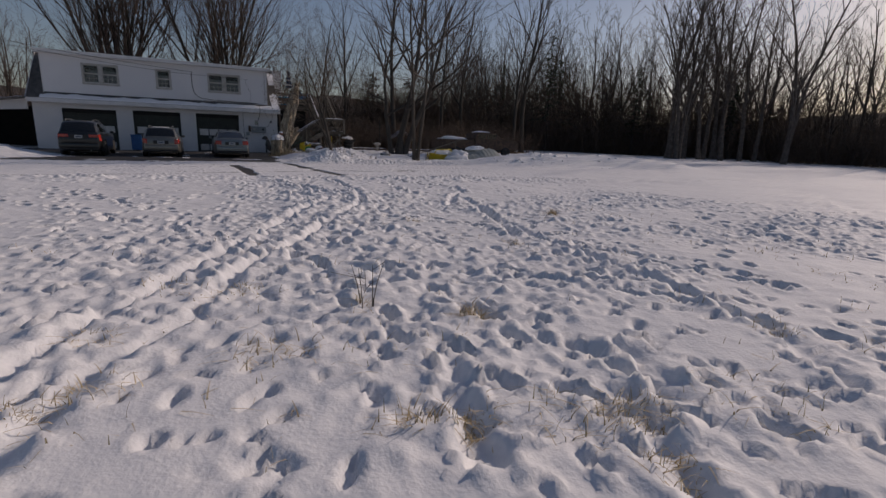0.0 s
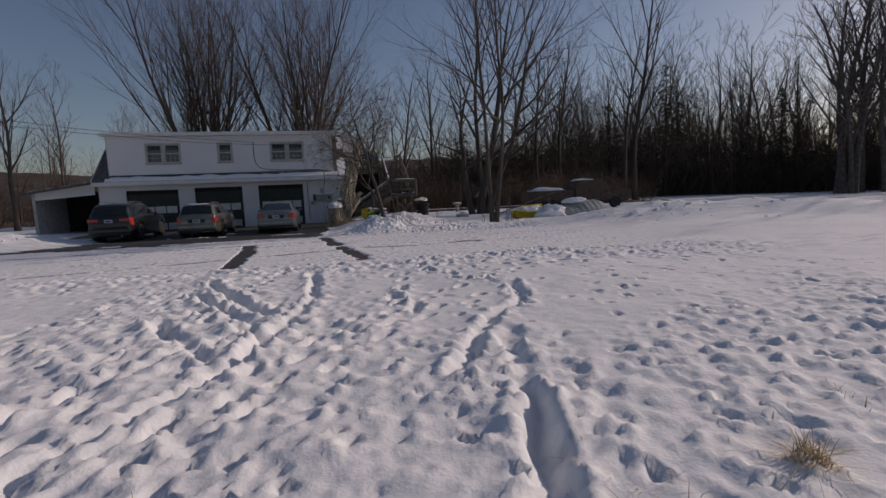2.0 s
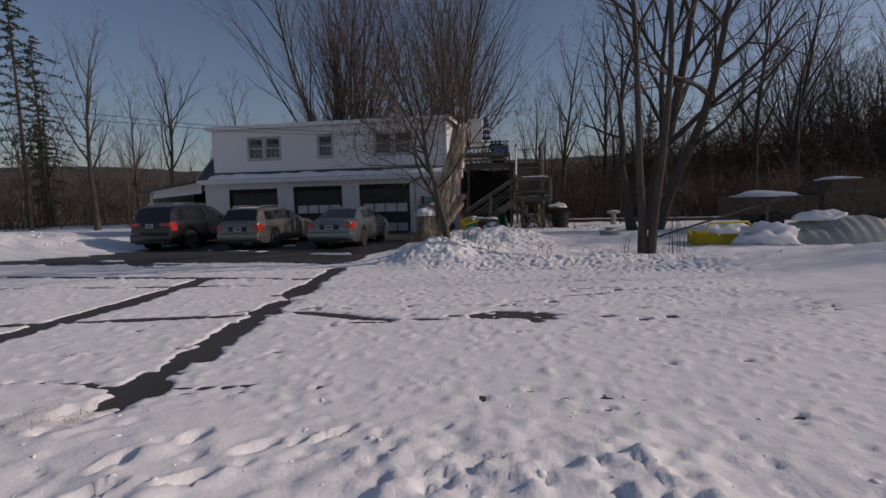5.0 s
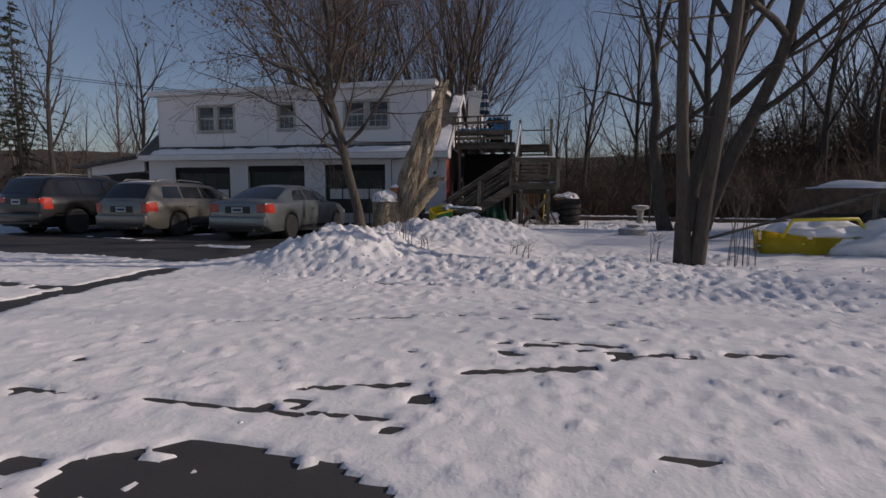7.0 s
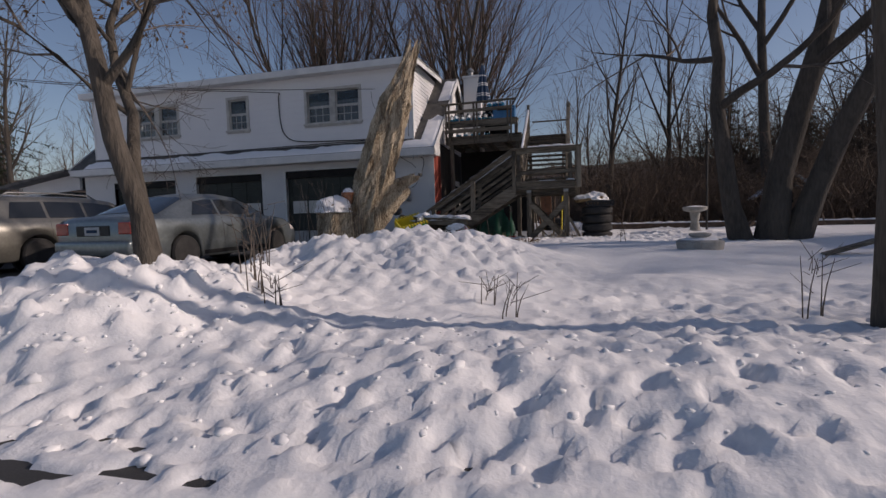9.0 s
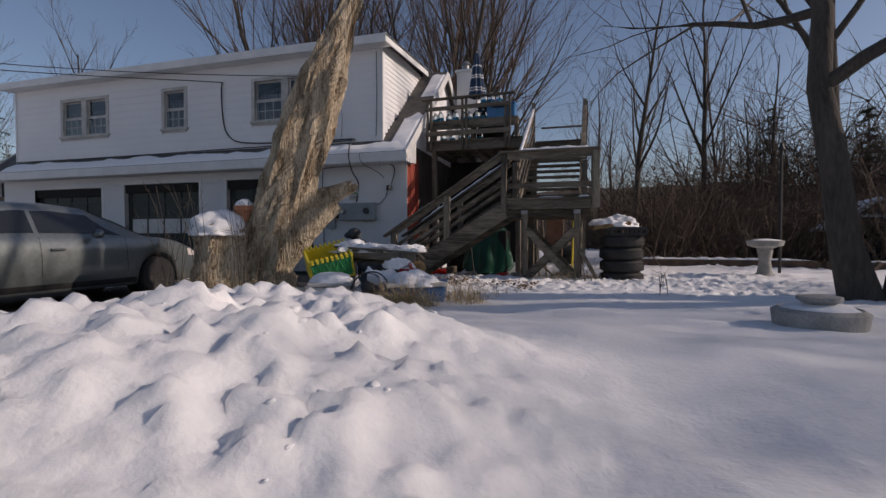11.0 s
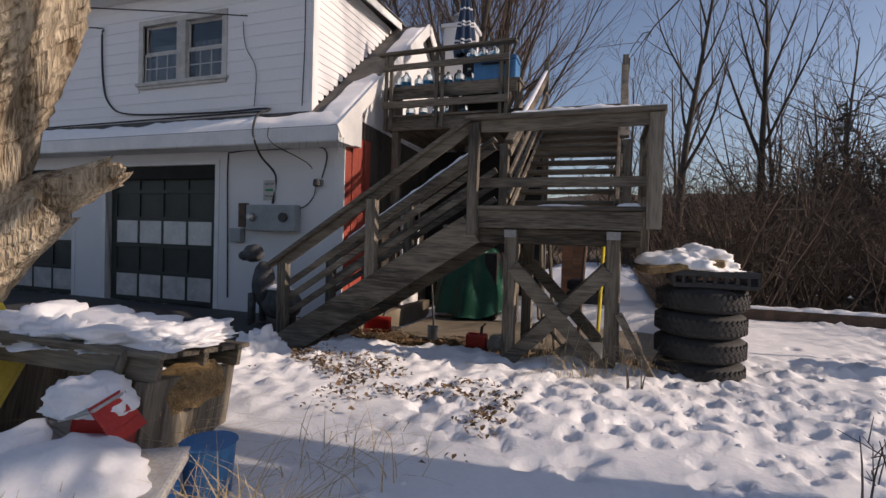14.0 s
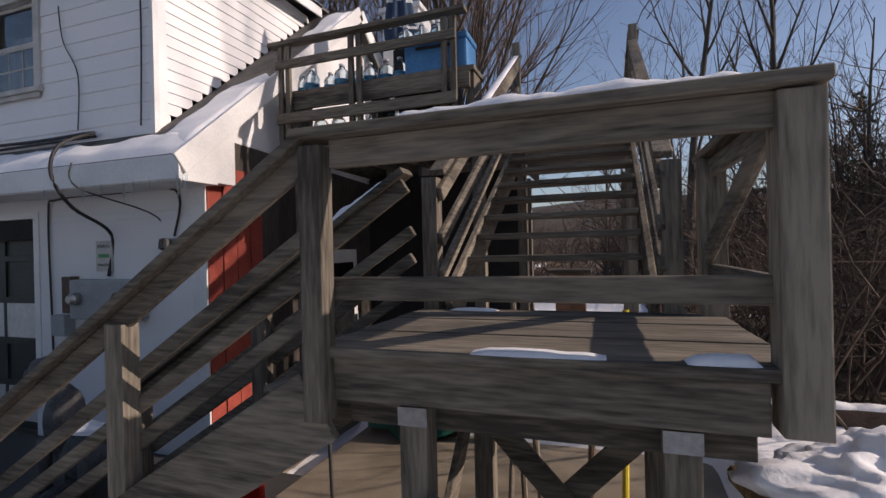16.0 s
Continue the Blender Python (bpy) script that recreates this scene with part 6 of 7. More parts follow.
tagged(part("snow_drift", lump(5.28, 36.74, 0.22, 0.22, 0.13, 0.07, 0.3, 9, 3), SNOW_CAP, None, smooth=True), "snow on the statue's back", "snow")

# under the stairs and deck
def shovel(label, foot, top, mat, wide):
    s = thing("shovel", label, "shovel", group="shovels under the stairs")
    f, t = Vector(foot), Vector(top)
    part("handle", tube((f, t), 0.014, 8), BLACK, s)
    bm = bmesh.new()
    rows = []
    for j in range(6):
        rows.append([bm.verts.new((f.x + wide * (i / 8 - 0.5), f.y - 0.05 - 0.03 * math.cos(3 * (i / 8 - 0.5)), f.z + 0.14 - 0.30 * j / 5 + 0.0)) for i in range(9)])
    for a, b in zip(rows, rows[1:]):
        for i in range(8):
            bm.faces.new((a[i], a[i + 1], b[i + 1], b[i]))
    bmesh.ops.solidify(bm, geom=bm.faces[:], thickness=0.012)
    part("blade", bm, mat, s, smooth=True)
    part("grip", tube((t + Vector((-0.05, 0, 0)), t + Vector((0.05, 0, 0))), 0.013, 8), BLACK, s)


shovel("red plastic snow shovel leaning under the stairs", (6.78, 36.95, -0.20), (7.0, 37.35, 0.75), RED_PLASTIC, 0.40)
shovel("small dark spade leaning under the stairs", (7.62, 36.85, -0.24), (7.50, 37.0, 0.52), METER_GREY, 0.15)
gas = thing("fuel_can", "red fuel can with a black spout on the leaves", "fuel can", (8.30, 36.45, -0.30))
part("can", box(-0.12, 0.12, -0.08, 0.08, 0, 0.22, 0.03), RED_PLASTIC, gas)
part("spout", tube(((0.05, 0, 0.22), (0.06, 0, 0.30), (0.10, 0, 0.34)), 0.018, 8), BLACK, gas)
basin = thing("basin", "pale grey plastic jug beside the fuel can", "jug", (8.56, 36.42, -0.30))
part("basin", lathe(((0.10, 0), (0.13, 0.12), (0.09, 0.22), (0.04, 0.24)), 18), STONE, basin)
# green tarp over a heap
tarp = bmesh.new()
rows = []
for j in range(26):
    v = j / 25
    row = []
    for i in range(61):
        u = i / 60
        a = math.pi * (0.02 + 0.96 * u)
        drape = 0.5 + 0.5 * math.sin(24 * u + 2 * v) * (0.3 + v)
        r = 0.50 + 0.22 * v + 0.085 * drape + 0.04 * noise.noise(Vector((u * 5, v * 3, 2)))
        row.append(tarp.verts.new((7.50 - r * math.cos(a) * 0.85, 39.0 - r * math.sin(a) * 0.8, 0.86 - 1.12 * v ** 1.2 + 0.08 * noise.noise(Vector((u * 7, 3, v))) + 0.20 * abs(u - 0.5) * v)))
    rows.append(row)
for a, b in zip(rows, rows[1:]):
    for i in range(60):
        tarp.faces.new((a[i], a[i + 1], b[i + 1], b[i]))
crown_v = tarp.verts.new((7.50, 39.0, 0.92))
for i in range(60):
    tarp.faces.new((rows[0][i + 1], rows[0][i], crown_v))
bmesh.ops.solidify(tarp, geom=tarp.faces[:], thickness=0.006)
tagged(part("tarp", tarp, TARP_GREEN, None, smooth=True), "creased dark green tarp draped over a heap", "tarp")
heap = thing("heap", "dark stacked goods under the green tarp", "heap")
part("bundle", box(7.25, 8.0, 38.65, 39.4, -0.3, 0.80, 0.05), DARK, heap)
barrow = thing("wheelbarrow", "upturned grey wheelbarrow tray under the landing", "wheelbarrow")
part("tray", lathe(((0.14, 0.16), (0.22, 0.12), (0.36, 0.0), (0.37, 0.01), (0.22, 0.15)), 24, at=(9.55, 36.35, -0.2)), STEEL, barrow, smooth=True)
part("handle", tube(((9.3, 36.3, -0.1), (9.0, 36.5, 0.15), (8.9, 37.1, 0.3)), 0.018, 8), WOOD, barrow)
part("wheel", lathe(((0.05, -0.03), (0.15, -0.035), (0.16, 0), (0.15, 0.035), (0.05, 0.03)), 20, at=(9.85, 36.3, -0.12)), RUBBER, barrow)
for k in range(3):
    t2 = copy_thing(tyre, pose(9.35, 40.2, -0.3 + 0.212 * k))
    tagged(t2, "worn black car tyre stacked beyond the deck")
pillar = thing("brick_pillar", "orange brick pillar behind the stairs", "pillar", (9.0, 41.2, -0.35))
for r in range(22):
    for c in range(2):
        part("brick", box(-0.22 + 0.22 * c + 0.004, -0.22 + 0.22 * (c + 1) - 0.008, -0.11, 0.11, 0.075 * r + 0.006, 0.075 * r + 0.068), BRICK, pillar)
part("mortar", box(-0.21, 0.20, -0.10, 0.10, 0, 1.66), CONCRETE, pillar)
part("cap", box(-0.3, 0.3, -0.3, 0.3, 1.66, 1.71, 0.006), WOOD_X, pillar)
for k, (x, y, x2, y2, z2, m) in enumerate(((9.62, 37.2, 9.66, 37.4, 1.25, YELLOW), (9.15, 36.9, 9.0, 37.1, 1.2, WOOD_Z), (9.4, 37.0, 9.45, 37.2, 1.1, RUST), (8.95, 37.3, 8.85, 37.5, 1.3, WOOD_Z))):
    pole = thing("pole", "old pole leaning under the landing", "pole", group="poles under the landing")
    part("shaft", tube(((x, y, -0.32), (x2, y2, z2)), 0.022, 8), m, pole)
hook = thing("plant_hook", "thin black crook on the stair post", "hook")
part("rod", tube(((9.85, TY + 0.05, TOPZ + 0.9), (9.95, TY + 0.05, TOPZ + 1.15), (10.1, TY + 0.05, TOPZ + 1.35), (10.2, TY + 0.05, TOPZ + 1.36), (10.22, TY + 0.05, TOPZ + 1.28)), 0.007, 6), CABLE, hook)

# garden pieces in the yard
planter = thing("planter", "round stone planter topped with snow", "planter", (11.92, 31.75, gz(11.92, 31.75) - 0.13))
part("tub", lathe(((0.24, 0.0), (0.34, 0.10), (0.36, 0.26), (0.31, 0.29), (0.27, 0.25)), 28), STONE, planter)
part("pedestal", lathe(((0.14, 0.24), (0.12, 0.33), (0.17, 0.36), (0.17, 0.39), (0.1, 0.40)), 20), STONE, planter)
tagged(part("snow_drift", lump(11.92, 31.75, gz(11.92, 31.75) + 0.11, 0.31, 0.31, 0.10, 0.15, 41, 4), SNOW_CAP, None, smooth=True), "snow on the stone planter", "snow", "snow in the yard")
bath = thing("bird_bath", "grey stone bird bath with snow in its bowl", "bird bath", (12.93, 36.5, gz(12.93, 36.5) - 0.05))
part("foot", lathe(((0.17, 0), (0.17, 0.06), (0.12, 0.10), (0.09, 0.30), (0.12, 0.50), (0.12, 0.53)), 24), STONE, bath)
part("bowl", lathe(((0.12, 0.53), (0.27, 0.58), (0.29, 0.66), (0.27, 0.67), (0.2, 0.62)), 28), STONE, bath)
tagged(part("snow_drift", lump(12.93, 36.5, gz(12.93, 36.5) + 0.59, 0.27, 0.27, 0.06, 0.1, 42, 4), SNOW_CAP, None, smooth=True), "snow in the bird bath bowl", "snow", "snow in the yard")
lamp_post = thing("garden_post", "thin dark iron post in the snow", "post", (13.35, 37.1, gz(13.35, 37.1) - 0.1))
part("shaft", tube(((0, 0, 0), (0, 0, 2.35)), 0.028, 8), CABLE, lamp_post)
part("tip", lathe(((0.03, 2.35), (0.06, 2.38), (0.02, 2.5)), 10), CABLE, lamp_post)
hut = thing("playhouse", "small dark wooden hut with a snowy roof", "hut", (17.8, 44.0, gz(17.8, 44.0) - 0.1), -12)
part("wall", box(-0.9, 0.9, -0.9, 0.9, 0, 1.2, 0.01), BARK_DARK, hut)
for s in (1, -1):
    part("roof", beam((s * 1.2, 0, 1.05), (0, 0, 1.95), 2.3, 0.06), SNOW_CAP, hut)
part("gable", beam((-0.5, -1.16, 1.45), (0.5, -1.16, 1.45), 0.03, 0.08), TRIM, hut)
part("gable", beam((-0.9, -1.16, 1.22), (0, -1.16, 1.92), 0.03, 0.1), TRIM, hut)
part("gable", beam((0.9, -1.16, 1.22), (0, -1.16, 1.92), 0.03, 0.1), TRIM, hut)
part("door", box(-0.3, 0.3, -0.93, -0.9, 0.05, 1.05), DARK, hut)
for k in range(3):
    beam_thing = thing("timber", "long dark timber lying along the yard edge", "timber", group="timbers at the yard edge")
    x = 10.6 + 4.4 * k
    part("sleeper", box(x, x + 4.2, 39.3 + 0.15 * k, 39.5 + 0.15 * k, gz(x + 2, 39.4) - 0.1, gz(x + 2, 39.4) + 0.14, 0.012), RUST, beam_thing)
    rail_snow((x + 0.1, 39.4 + 0.15 * k, gz(x + 2, 39.4) + 0.138), (x + 4.1, 39.4 + 0.15 * k, gz(x + 2, 39.4) + 0.138), 0.2, 0.05, 60 + k, "snow on the long timber")
# yellow play boat, snowy tarp heaps and a long plank
boat = thing("play_boat", "yellow plastic boat half filled with snow", "boat", (14.45, 28.5, gz(14.4, 28.5) - 0.30), 8)
bm = bmesh.new()
rows = []
for j in range(13):
    u = j / 12 * 2 - 1
    w = 0.52 * (1 - abs(u) ** 2.6 * 0.75)
    lift = 0.10 * u * u
    rows.append([bm.verts.new((u * 0.95, s * w, z + lift)) for s, z in ((-1.08, 0.55), (-1.0, 0.56), (-0.95, 0.30), (-0.6, 0.06), (0, 0), (0.6, 0.06), (0.95, 0.30), (1.0, 0.56), (1.08, 0.55))])
for a, b in zip(rows, rows[1:]):
    for i in range(8):
        bm.faces.new((a[i], a[i + 1], b[i + 1], b[i]))
bmesh.ops.solidify(bm, geom=bm.faces[:], thickness=0.03)
part("hull", bm, YELLOW, boat, smooth=True)
for x in (-0.45, 0.35):
    part("thwart", box(x, x + 0.14, -0.46, 0.46, 0.42, 0.46, 0.01), YELLOW, boat)
part("canopy_bar", tube(((-0.75, -0.4, 0.55), (-0.6, -0.4, 0.85), (0.5, -0.35, 0.88), (0.75, -0.3, 0.6)), 0.03, 8), YELLOW, boat, smooth=True)
tagged(part("snow_drift", lump(14.45, 28.45, gz(14.4, 28.5) + 0.08, 0.84, 0.46, 0.48, 0.3, 51, 4), SNOW_CAP, None, smooth=True), "drift of snow in the yellow boat", "snow", "snow in the yard")
tagged(part("snow_drift", lump(15.5, 28.2, gz(15.5, 28.2), 0.85, 0.6, 0.55, 0.35, 52, 4), SNOW_CAP, None, smooth=True), "snow-covered clutter beside the boat", "snow", "snow in the yard")
bm = bmesh.new()
rows = []
for j in range(31):
    row = []
    for i in range(71):
        u, v = i / 70 * 2 - 1, j / 30 * 2 - 1
        r = min(1.0, (abs(u) ** 2.4 + abs(v) ** 2.4) ** (1 / 2.4))
        h = 0.98 * (1 - r ** 2.2) * (0.82 + 0.25 * noise.noise(Vector((u * 2.2, v * 1.5, 7))) + 0.12 * math.sin(5 * u)) + 0.05 * noise.noise(Vector((u * 9, v * 5, 1))) * (1 - r) + 0.02 * math.sin(40 * u + 3 * v) * r * (1 - r) * 4
        row.append(bm.verts.new((17.5 + u * 1.85, 28.6 + v * 1.0, gz(17.5, 28.6) - 0.06 + h)))
    rows.append(row)
for a, b in zip(rows, rows[1:]):
    for i in range(70):
        bm.faces.new((a[i], a[i + 1], b[i + 1], b[i]))
tagged(part("covered_heap", bm, TARP_PALE, None, smooth=True), "heap under a pale creased canvas tarp", "tarp")
tagged(part("snow_drift", lump(17.1, 28.75, gz(17.5, 28.6) + 0.62, 0.7, 0.4, 0.26, 0.3, 53, 4), SNOW_CAP, None, smooth=True), "snow on the tarp heap", "snow", "snow in the yard")
long_plank = thing("plank", "long pale plank resting on the clutter", "plank")
part("board", beam((13.3, 30.9, gz(13.3, 30.9)), (17.0, 30.6, 1.05), 0.16, 0.05), WOOD_X, long_plank)
part("prop", beam((16.6, 30.6, -0.3), (16.6, 30.6, 0.93), 0.08, 0.08), WOOD_Z, long_plank)
for k in range(5):
    tim = thing("fence_rail", "short snow-topped timber leaning in the yard", "timber", group="leaning timbers")
    part("rail", beam((14.6 + 0.32 * k, 38.4, -0.2), (14.9 + 0.32 * k, 38.5, 0.12), 0.10, 0.08), RUST, tim)
# blue bin by the garage
bin_ = thing("recycling_bin", "blue wheeled bin before the garage", "bin", (-2.75, 36.4, DRIVE_Z))
part("body", box(-0.28, 0.28, -0.28, 0.28, 0.06, 0.92, 0.04), BLUE, bin_)
part("lid", box(-0.31, 0.31, -0.33, 0.31, 0.925, 0.99, 0.02), BLUE, bin_)
for s in (1, -1):
    w = part("wheel", lathe(((0.03, -0.03), (0.1, -0.03), (0.1, 0.03), (0.03, 0.03)), 16), BLACK, bin_)
    w.matrix_local = pose(0.25 * s, 0.27, 0.1, 0, 90, 0)


# ---- dry grass, weeds, leaves ----
def blades(name, label, spots, mat, kind="stuff", category="grass"):
    """Bent stalks in tufts: spots of x, y, radius, count, height."""
    rnd = random.Random(len(spots) * 7 + 1)
    vs, fs = [], []
    for x, y, r, n, h in spots:
        for k in range(n):
            a, d = rnd.uniform(0, 6.28), r * math.sqrt(rnd.random())
            px_, py_ = x + d * math.cos(a), y + d * math.sin(a)
            z = gz(px_, py_) - 0.02
            hh = h * rnd.uniform(0.45, 1.15)
            t, bend = rnd.uniform(0, 6.28), rnd.choice((0.3, 0.9, 1.4, 1.9, 2.3)) * rnd.uniform(0.6, 1.15)
            w = rnd.uniform(0.002, 0.0055)
            sx, sy = -math.sin(t) * w, math.cos(t) * w
            i = len(vs)
            for u in (0.0, 0.4, 0.75, 1.0):
                ox, oy = math.cos(t) * bend * hh * u * u, math.sin(t) * bend * hh * u * u
                zz = z + hh * (u - 0.36 * bend * u * u)
                vs += [(px_ + ox - sx * (1 - u * 0.8), py_ + oy - sy * (1 - u * 0.8), zz), (px_ + ox + sx * (1 - u * 0.8), py_ + oy + sy * (1 - u * 0.8), zz)]
            for q in range(3):
                fs.append((i + 2 * q, i + 2 * q + 1, i + 2 * q + 3, i + 2 * q + 2))
    return tagged(raw(name, vs, fs, mat, smooth=False), label, category, kind=kind)


spots = [(7.95, 31.62, 0.22, 420, 0.36), (8.2, 31.8, 0.2, 200, 0.36), (8.55, 32.3, 0.25, 220, 0.36), (8.1, 31.3, 0.4, 110, 0.2), (7.75, 31.3, 0.15, 140, 0.2), (8.55, 33.2, 0.4, 70, 0.3), (5.4, 31.75, 0.45, 420, 0.5), (4.8, 31.85, 0.4, 260, 0.5), (5.9, 31.95, 0.3, 160, 0.4), (7.2, 31.6, 0.25, 60, 0.3), (9.5, 35.35, 0.35, 90, 0.4), (9.2, 35.9, 0.3, 60, 0.5), (9.95, 35.5, 0.25, 40, 0.45), (7.55, 32.8, 0.3, 90, 0.45), (6.4, 31.9, 0.2, 40, 0.35)]
rs = random.Random(3)
blades("dry_grass", "tufts of dry straw-coloured grass round the clutter", spots, STRAW)
field = [(rs.uniform(-2, 9), rs.uniform(0.6, 8), 0.25, 10, 0.10) for k in range(130)]
field += [(0.0, 3.1, 0.2, 60, 0.10), (0.9, 3.3, 0.25, 70, 0.12), (2.5, 3.4, 0.13, 160, 0.13), (0.86, 4.72, 0.2, 120, 0.08), (-0.12, 3.87, 0.15, 90, 0.08), (-0.3, 3.0, 0.15, 90, 0.08), (1.74, 2.1, 0.12, 120, 0.10), (2.6, 1.8, 0.16, 120, 0.10), (2.38, 1.4, 0.15, 90, 0.09), (4.6, 2.3, 0.2, 80, 0.09), (1.5, 2.2, 0.12, 60, 0.12), (6.56, 7.48, 0.09, 160, 0.16), (2.3, 1.9, 0.3, 90, 0.12), (3.3, 1.6, 0.4, 90, 0.10), (5.3, 16.4, 0.35, 150, 0.07), (3.7, 7.6, 0.15, 60, 0.1), (4.4, 5.6, 0.12, 60, 0.1), (1.7, 4.0, 0.1, 40, 0.1), (0.3, 5.0, 0.3, 60, 0.1)]
blades("field_grass", "thin dead grass standing through the snow", field, STRAW)


def weed(x, y, h, seed, label="tall dead weed stalks in the snow"):
    rnd = random.Random(seed)
    w = thing("weed", label, "weed", (x, y, gz(x, y) - 0.05), group="dead weeds")
    for k in range(4):
        t, b = rnd.uniform(0, 6.28), rnd.uniform(0.05, 0.3)
        pts = [(0.06 * math.cos(k * 2) + b * h * u * u * math.cos(t), 0.06 * math.sin(k * 2) + b * h * u * u * math.sin(t), h * u * rnd.uniform(0.95, 1.0)) for u in (0, 0.3, 0.6, 1.0)]
        bm = tube(pts, [0.006, 0.005, 0.004, 0.002], 5)
        for j in range(3):
            u = rnd.uniform(0.4, 0.95)
            c = Vector((b * h * u * u * math.cos(t), b * h * u * u * math.sin(t), h * u))
            tube((c, c + Vector((rnd.gauss(0, 0.1), rnd.gauss(0, 0.1), rnd.uniform(0.03, 0.14)))), [0.003, 0.0015], 4, bm)
        part("stalk", bm, TWIG, w)


for k, (x, y, h) in enumerate(((7.35, 26.3, 0.55), (7.55, 26.1, 0.5), (7.2, 26.7, 0.6), (9.4, 26.4, 0.3), (9.2, 26.7, 0.28), (11.4, 26.7, 0.5), (12.35, 26.2, 1.3), (12.5, 26.35, 1.5), (12.65, 26.3, 1.1), (5.7, 31.9, 1.3), (5.85, 31.8, 1.1), (5.3, 31.7, 1.6), (4.9, 31.7, 1.7), (4.5, 31.9, 1.5), (1.75, 3.9, 0.42), (10.9, 33.6, 0.35), (9.95, 34.9, 0.4), (7.9, 25.8, 0.25))):
    weed(x, y, h, 300 + k)
rl = random.Random(9)
vs, fs = [], []
for k in range(5200):
    x, y = rl.uniform(6.3, 10.3), rl.triangular(35.55, 37.3, 36.0)
    z = -0.235 + 0.10 * noise.noise(Vector((x, y, 0)) * 2.2) - 0.10 * max(0, y - 36.2) - 0.1 * max(0, y - 36.75)
    if k % 2 == 0:
        x = rl.uniform(4.8, 9.2)
        y = 34.75 - 0.25 * (x - 6.5) + rl.gauss(0, 0.30)
        if noise.noise(Vector((x * 1.7, y * 2.6, 4))) < 0.02:
            continue
        z = gz(x, y)
    a = Vector((rl.gauss(0, 1), rl.gauss(0, 1), rl.gauss(0, 0.45))).normalized() * rl.uniform(0.012, 0.03)
    b = a.cross(Vector((rl.gauss(0, 0.4), rl.gauss(0, 0.4), 1))).normalized() * a.length * 0.6
    c = Vector((x, y, z + 0.012 + rl.uniform(0, 0.03)))
    i = len(vs)
    vs += [tuple(c - a), tuple(c + b + Vector((0, 0, 0.008))), tuple(c + a), tuple(c - b + Vector((0, 0, 0.008)))]
    fs.append((i, i + 1, i + 2, i + 3))
tagged(raw("fallen_leaves", vs, fs, LEAF, smooth=False), "brown fallen leaves under the stairs", "leaves", kind="stuff")



# snow piled against the newel
tagged(part("snow_drift", lump(6.42, 34.95, -0.32, 0.34, 0.26, 0.36, 0.4, 61, 5), SNOW_CAP, None, smooth=True), "small heap of snow beside the foot of the stairs", "snow", "snow in the yard")
# ---- trees ----
def grow(seed, height, r0, levels=4, spread=0.55, n_limb=(7, 5, 4, 3), lean=(0, 0), fork=0.25, up=0.35, wiggle=0.10, min_r=0.004, ratio=(0.55, 0.55, 0.5, 0.45)):
    """A bare tree. Returns two lists of verts and faces: trunk with main limbs, and twigs."""
    rnd = random.Random(seed)
    out = ([], []), ([], [])

    def limb(p, d, length, r, level):
        nseg = (9, 7, 5, 4, 3)[level]
        nside = (9, 6, 4, 3, 3)[level]
        verts, faces = out[0] if level < 2 else out[1]
        pts, rads, dirs = [], [], []
        q, w = Vector(p), Vector(d).normalized()
        for k in range(nseg + 1):
            pts.append(q.copy())
            dirs.append(w.copy())
            rads.append(max(min_r * 0.6, r * (1 - 0.82 * k / nseg)))
            w = (w + Vector((rnd.gauss(0, wiggle), rnd.gauss(0, wiggle), rnd.gauss(0, wiggle) + up * (0.25 if level else 0.05)))).normalized()
            q = q + w * (length / nseg)
        if level == 0:
            rads[0] *= 1.35
        base = len(verts)
        for c, w, rr in zip(pts, dirs, rads):
            a = w.orthogonal().normalized()
            b = w.cross(a)
            for i in range(nside):
                t = 2 * math.pi * i / nside
                verts.append(tuple(c + rr * (math.cos(t) * a + math.sin(t) * b)))
        for k in range(nseg):
            for i in range(nside):
                j = (i + 1) % nside
                faces.append((base + k * nside + i, base + k * nside + j, base + (k + 1) * nside + j, base + (k + 1) * nside + i))
        if level + 1 >= levels:
            return
        start = fork if level == 0 else 0.22
        turn = rnd.uniform(0, 6.28)
        for k in range(n_limb[level]):
            u = start + (1 - start) * (k + rnd.uniform(0.2, 0.9)) / n_limb[level]
            u = min(u, 0.98)
            i = min(int(u * nseg), nseg - 1)
            f = u * nseg - i
            c = pts[i].lerp(pts[i + 1], f)
            rr = rads[i] * (1 - f) + rads[i + 1] * f
            turn += 2.4 + rnd.uniform(-0.5, 0.5)
            w = dirs[i]
            a = w.orthogonal().normalized()
            b = w.cross(a)
            side = math.cos(turn) * a + math.sin(turn) * b
            ang = spread * rnd.uniform(0.7, 1.4)
            nd = w * math.cos(ang) + side * math.sin(ang)
            limb(c, nd, length * ratio[level] * rnd.uniform(0.75, 1.25) * (1.15 - 0.5 * u), rr * rnd.uniform(0.5, 0.75), level + 1)

    limb((0, 0, -0.25), (lean[0], lean[1], 1), height, r0, 0)
    return out


def add(dst, src, m):
    base = len(dst[0])
    dst[0].extend(tuple(m @ Vector(v)) for v in src[0])
    dst[1].extend(tuple(base + i for i in f) for f in src[1])


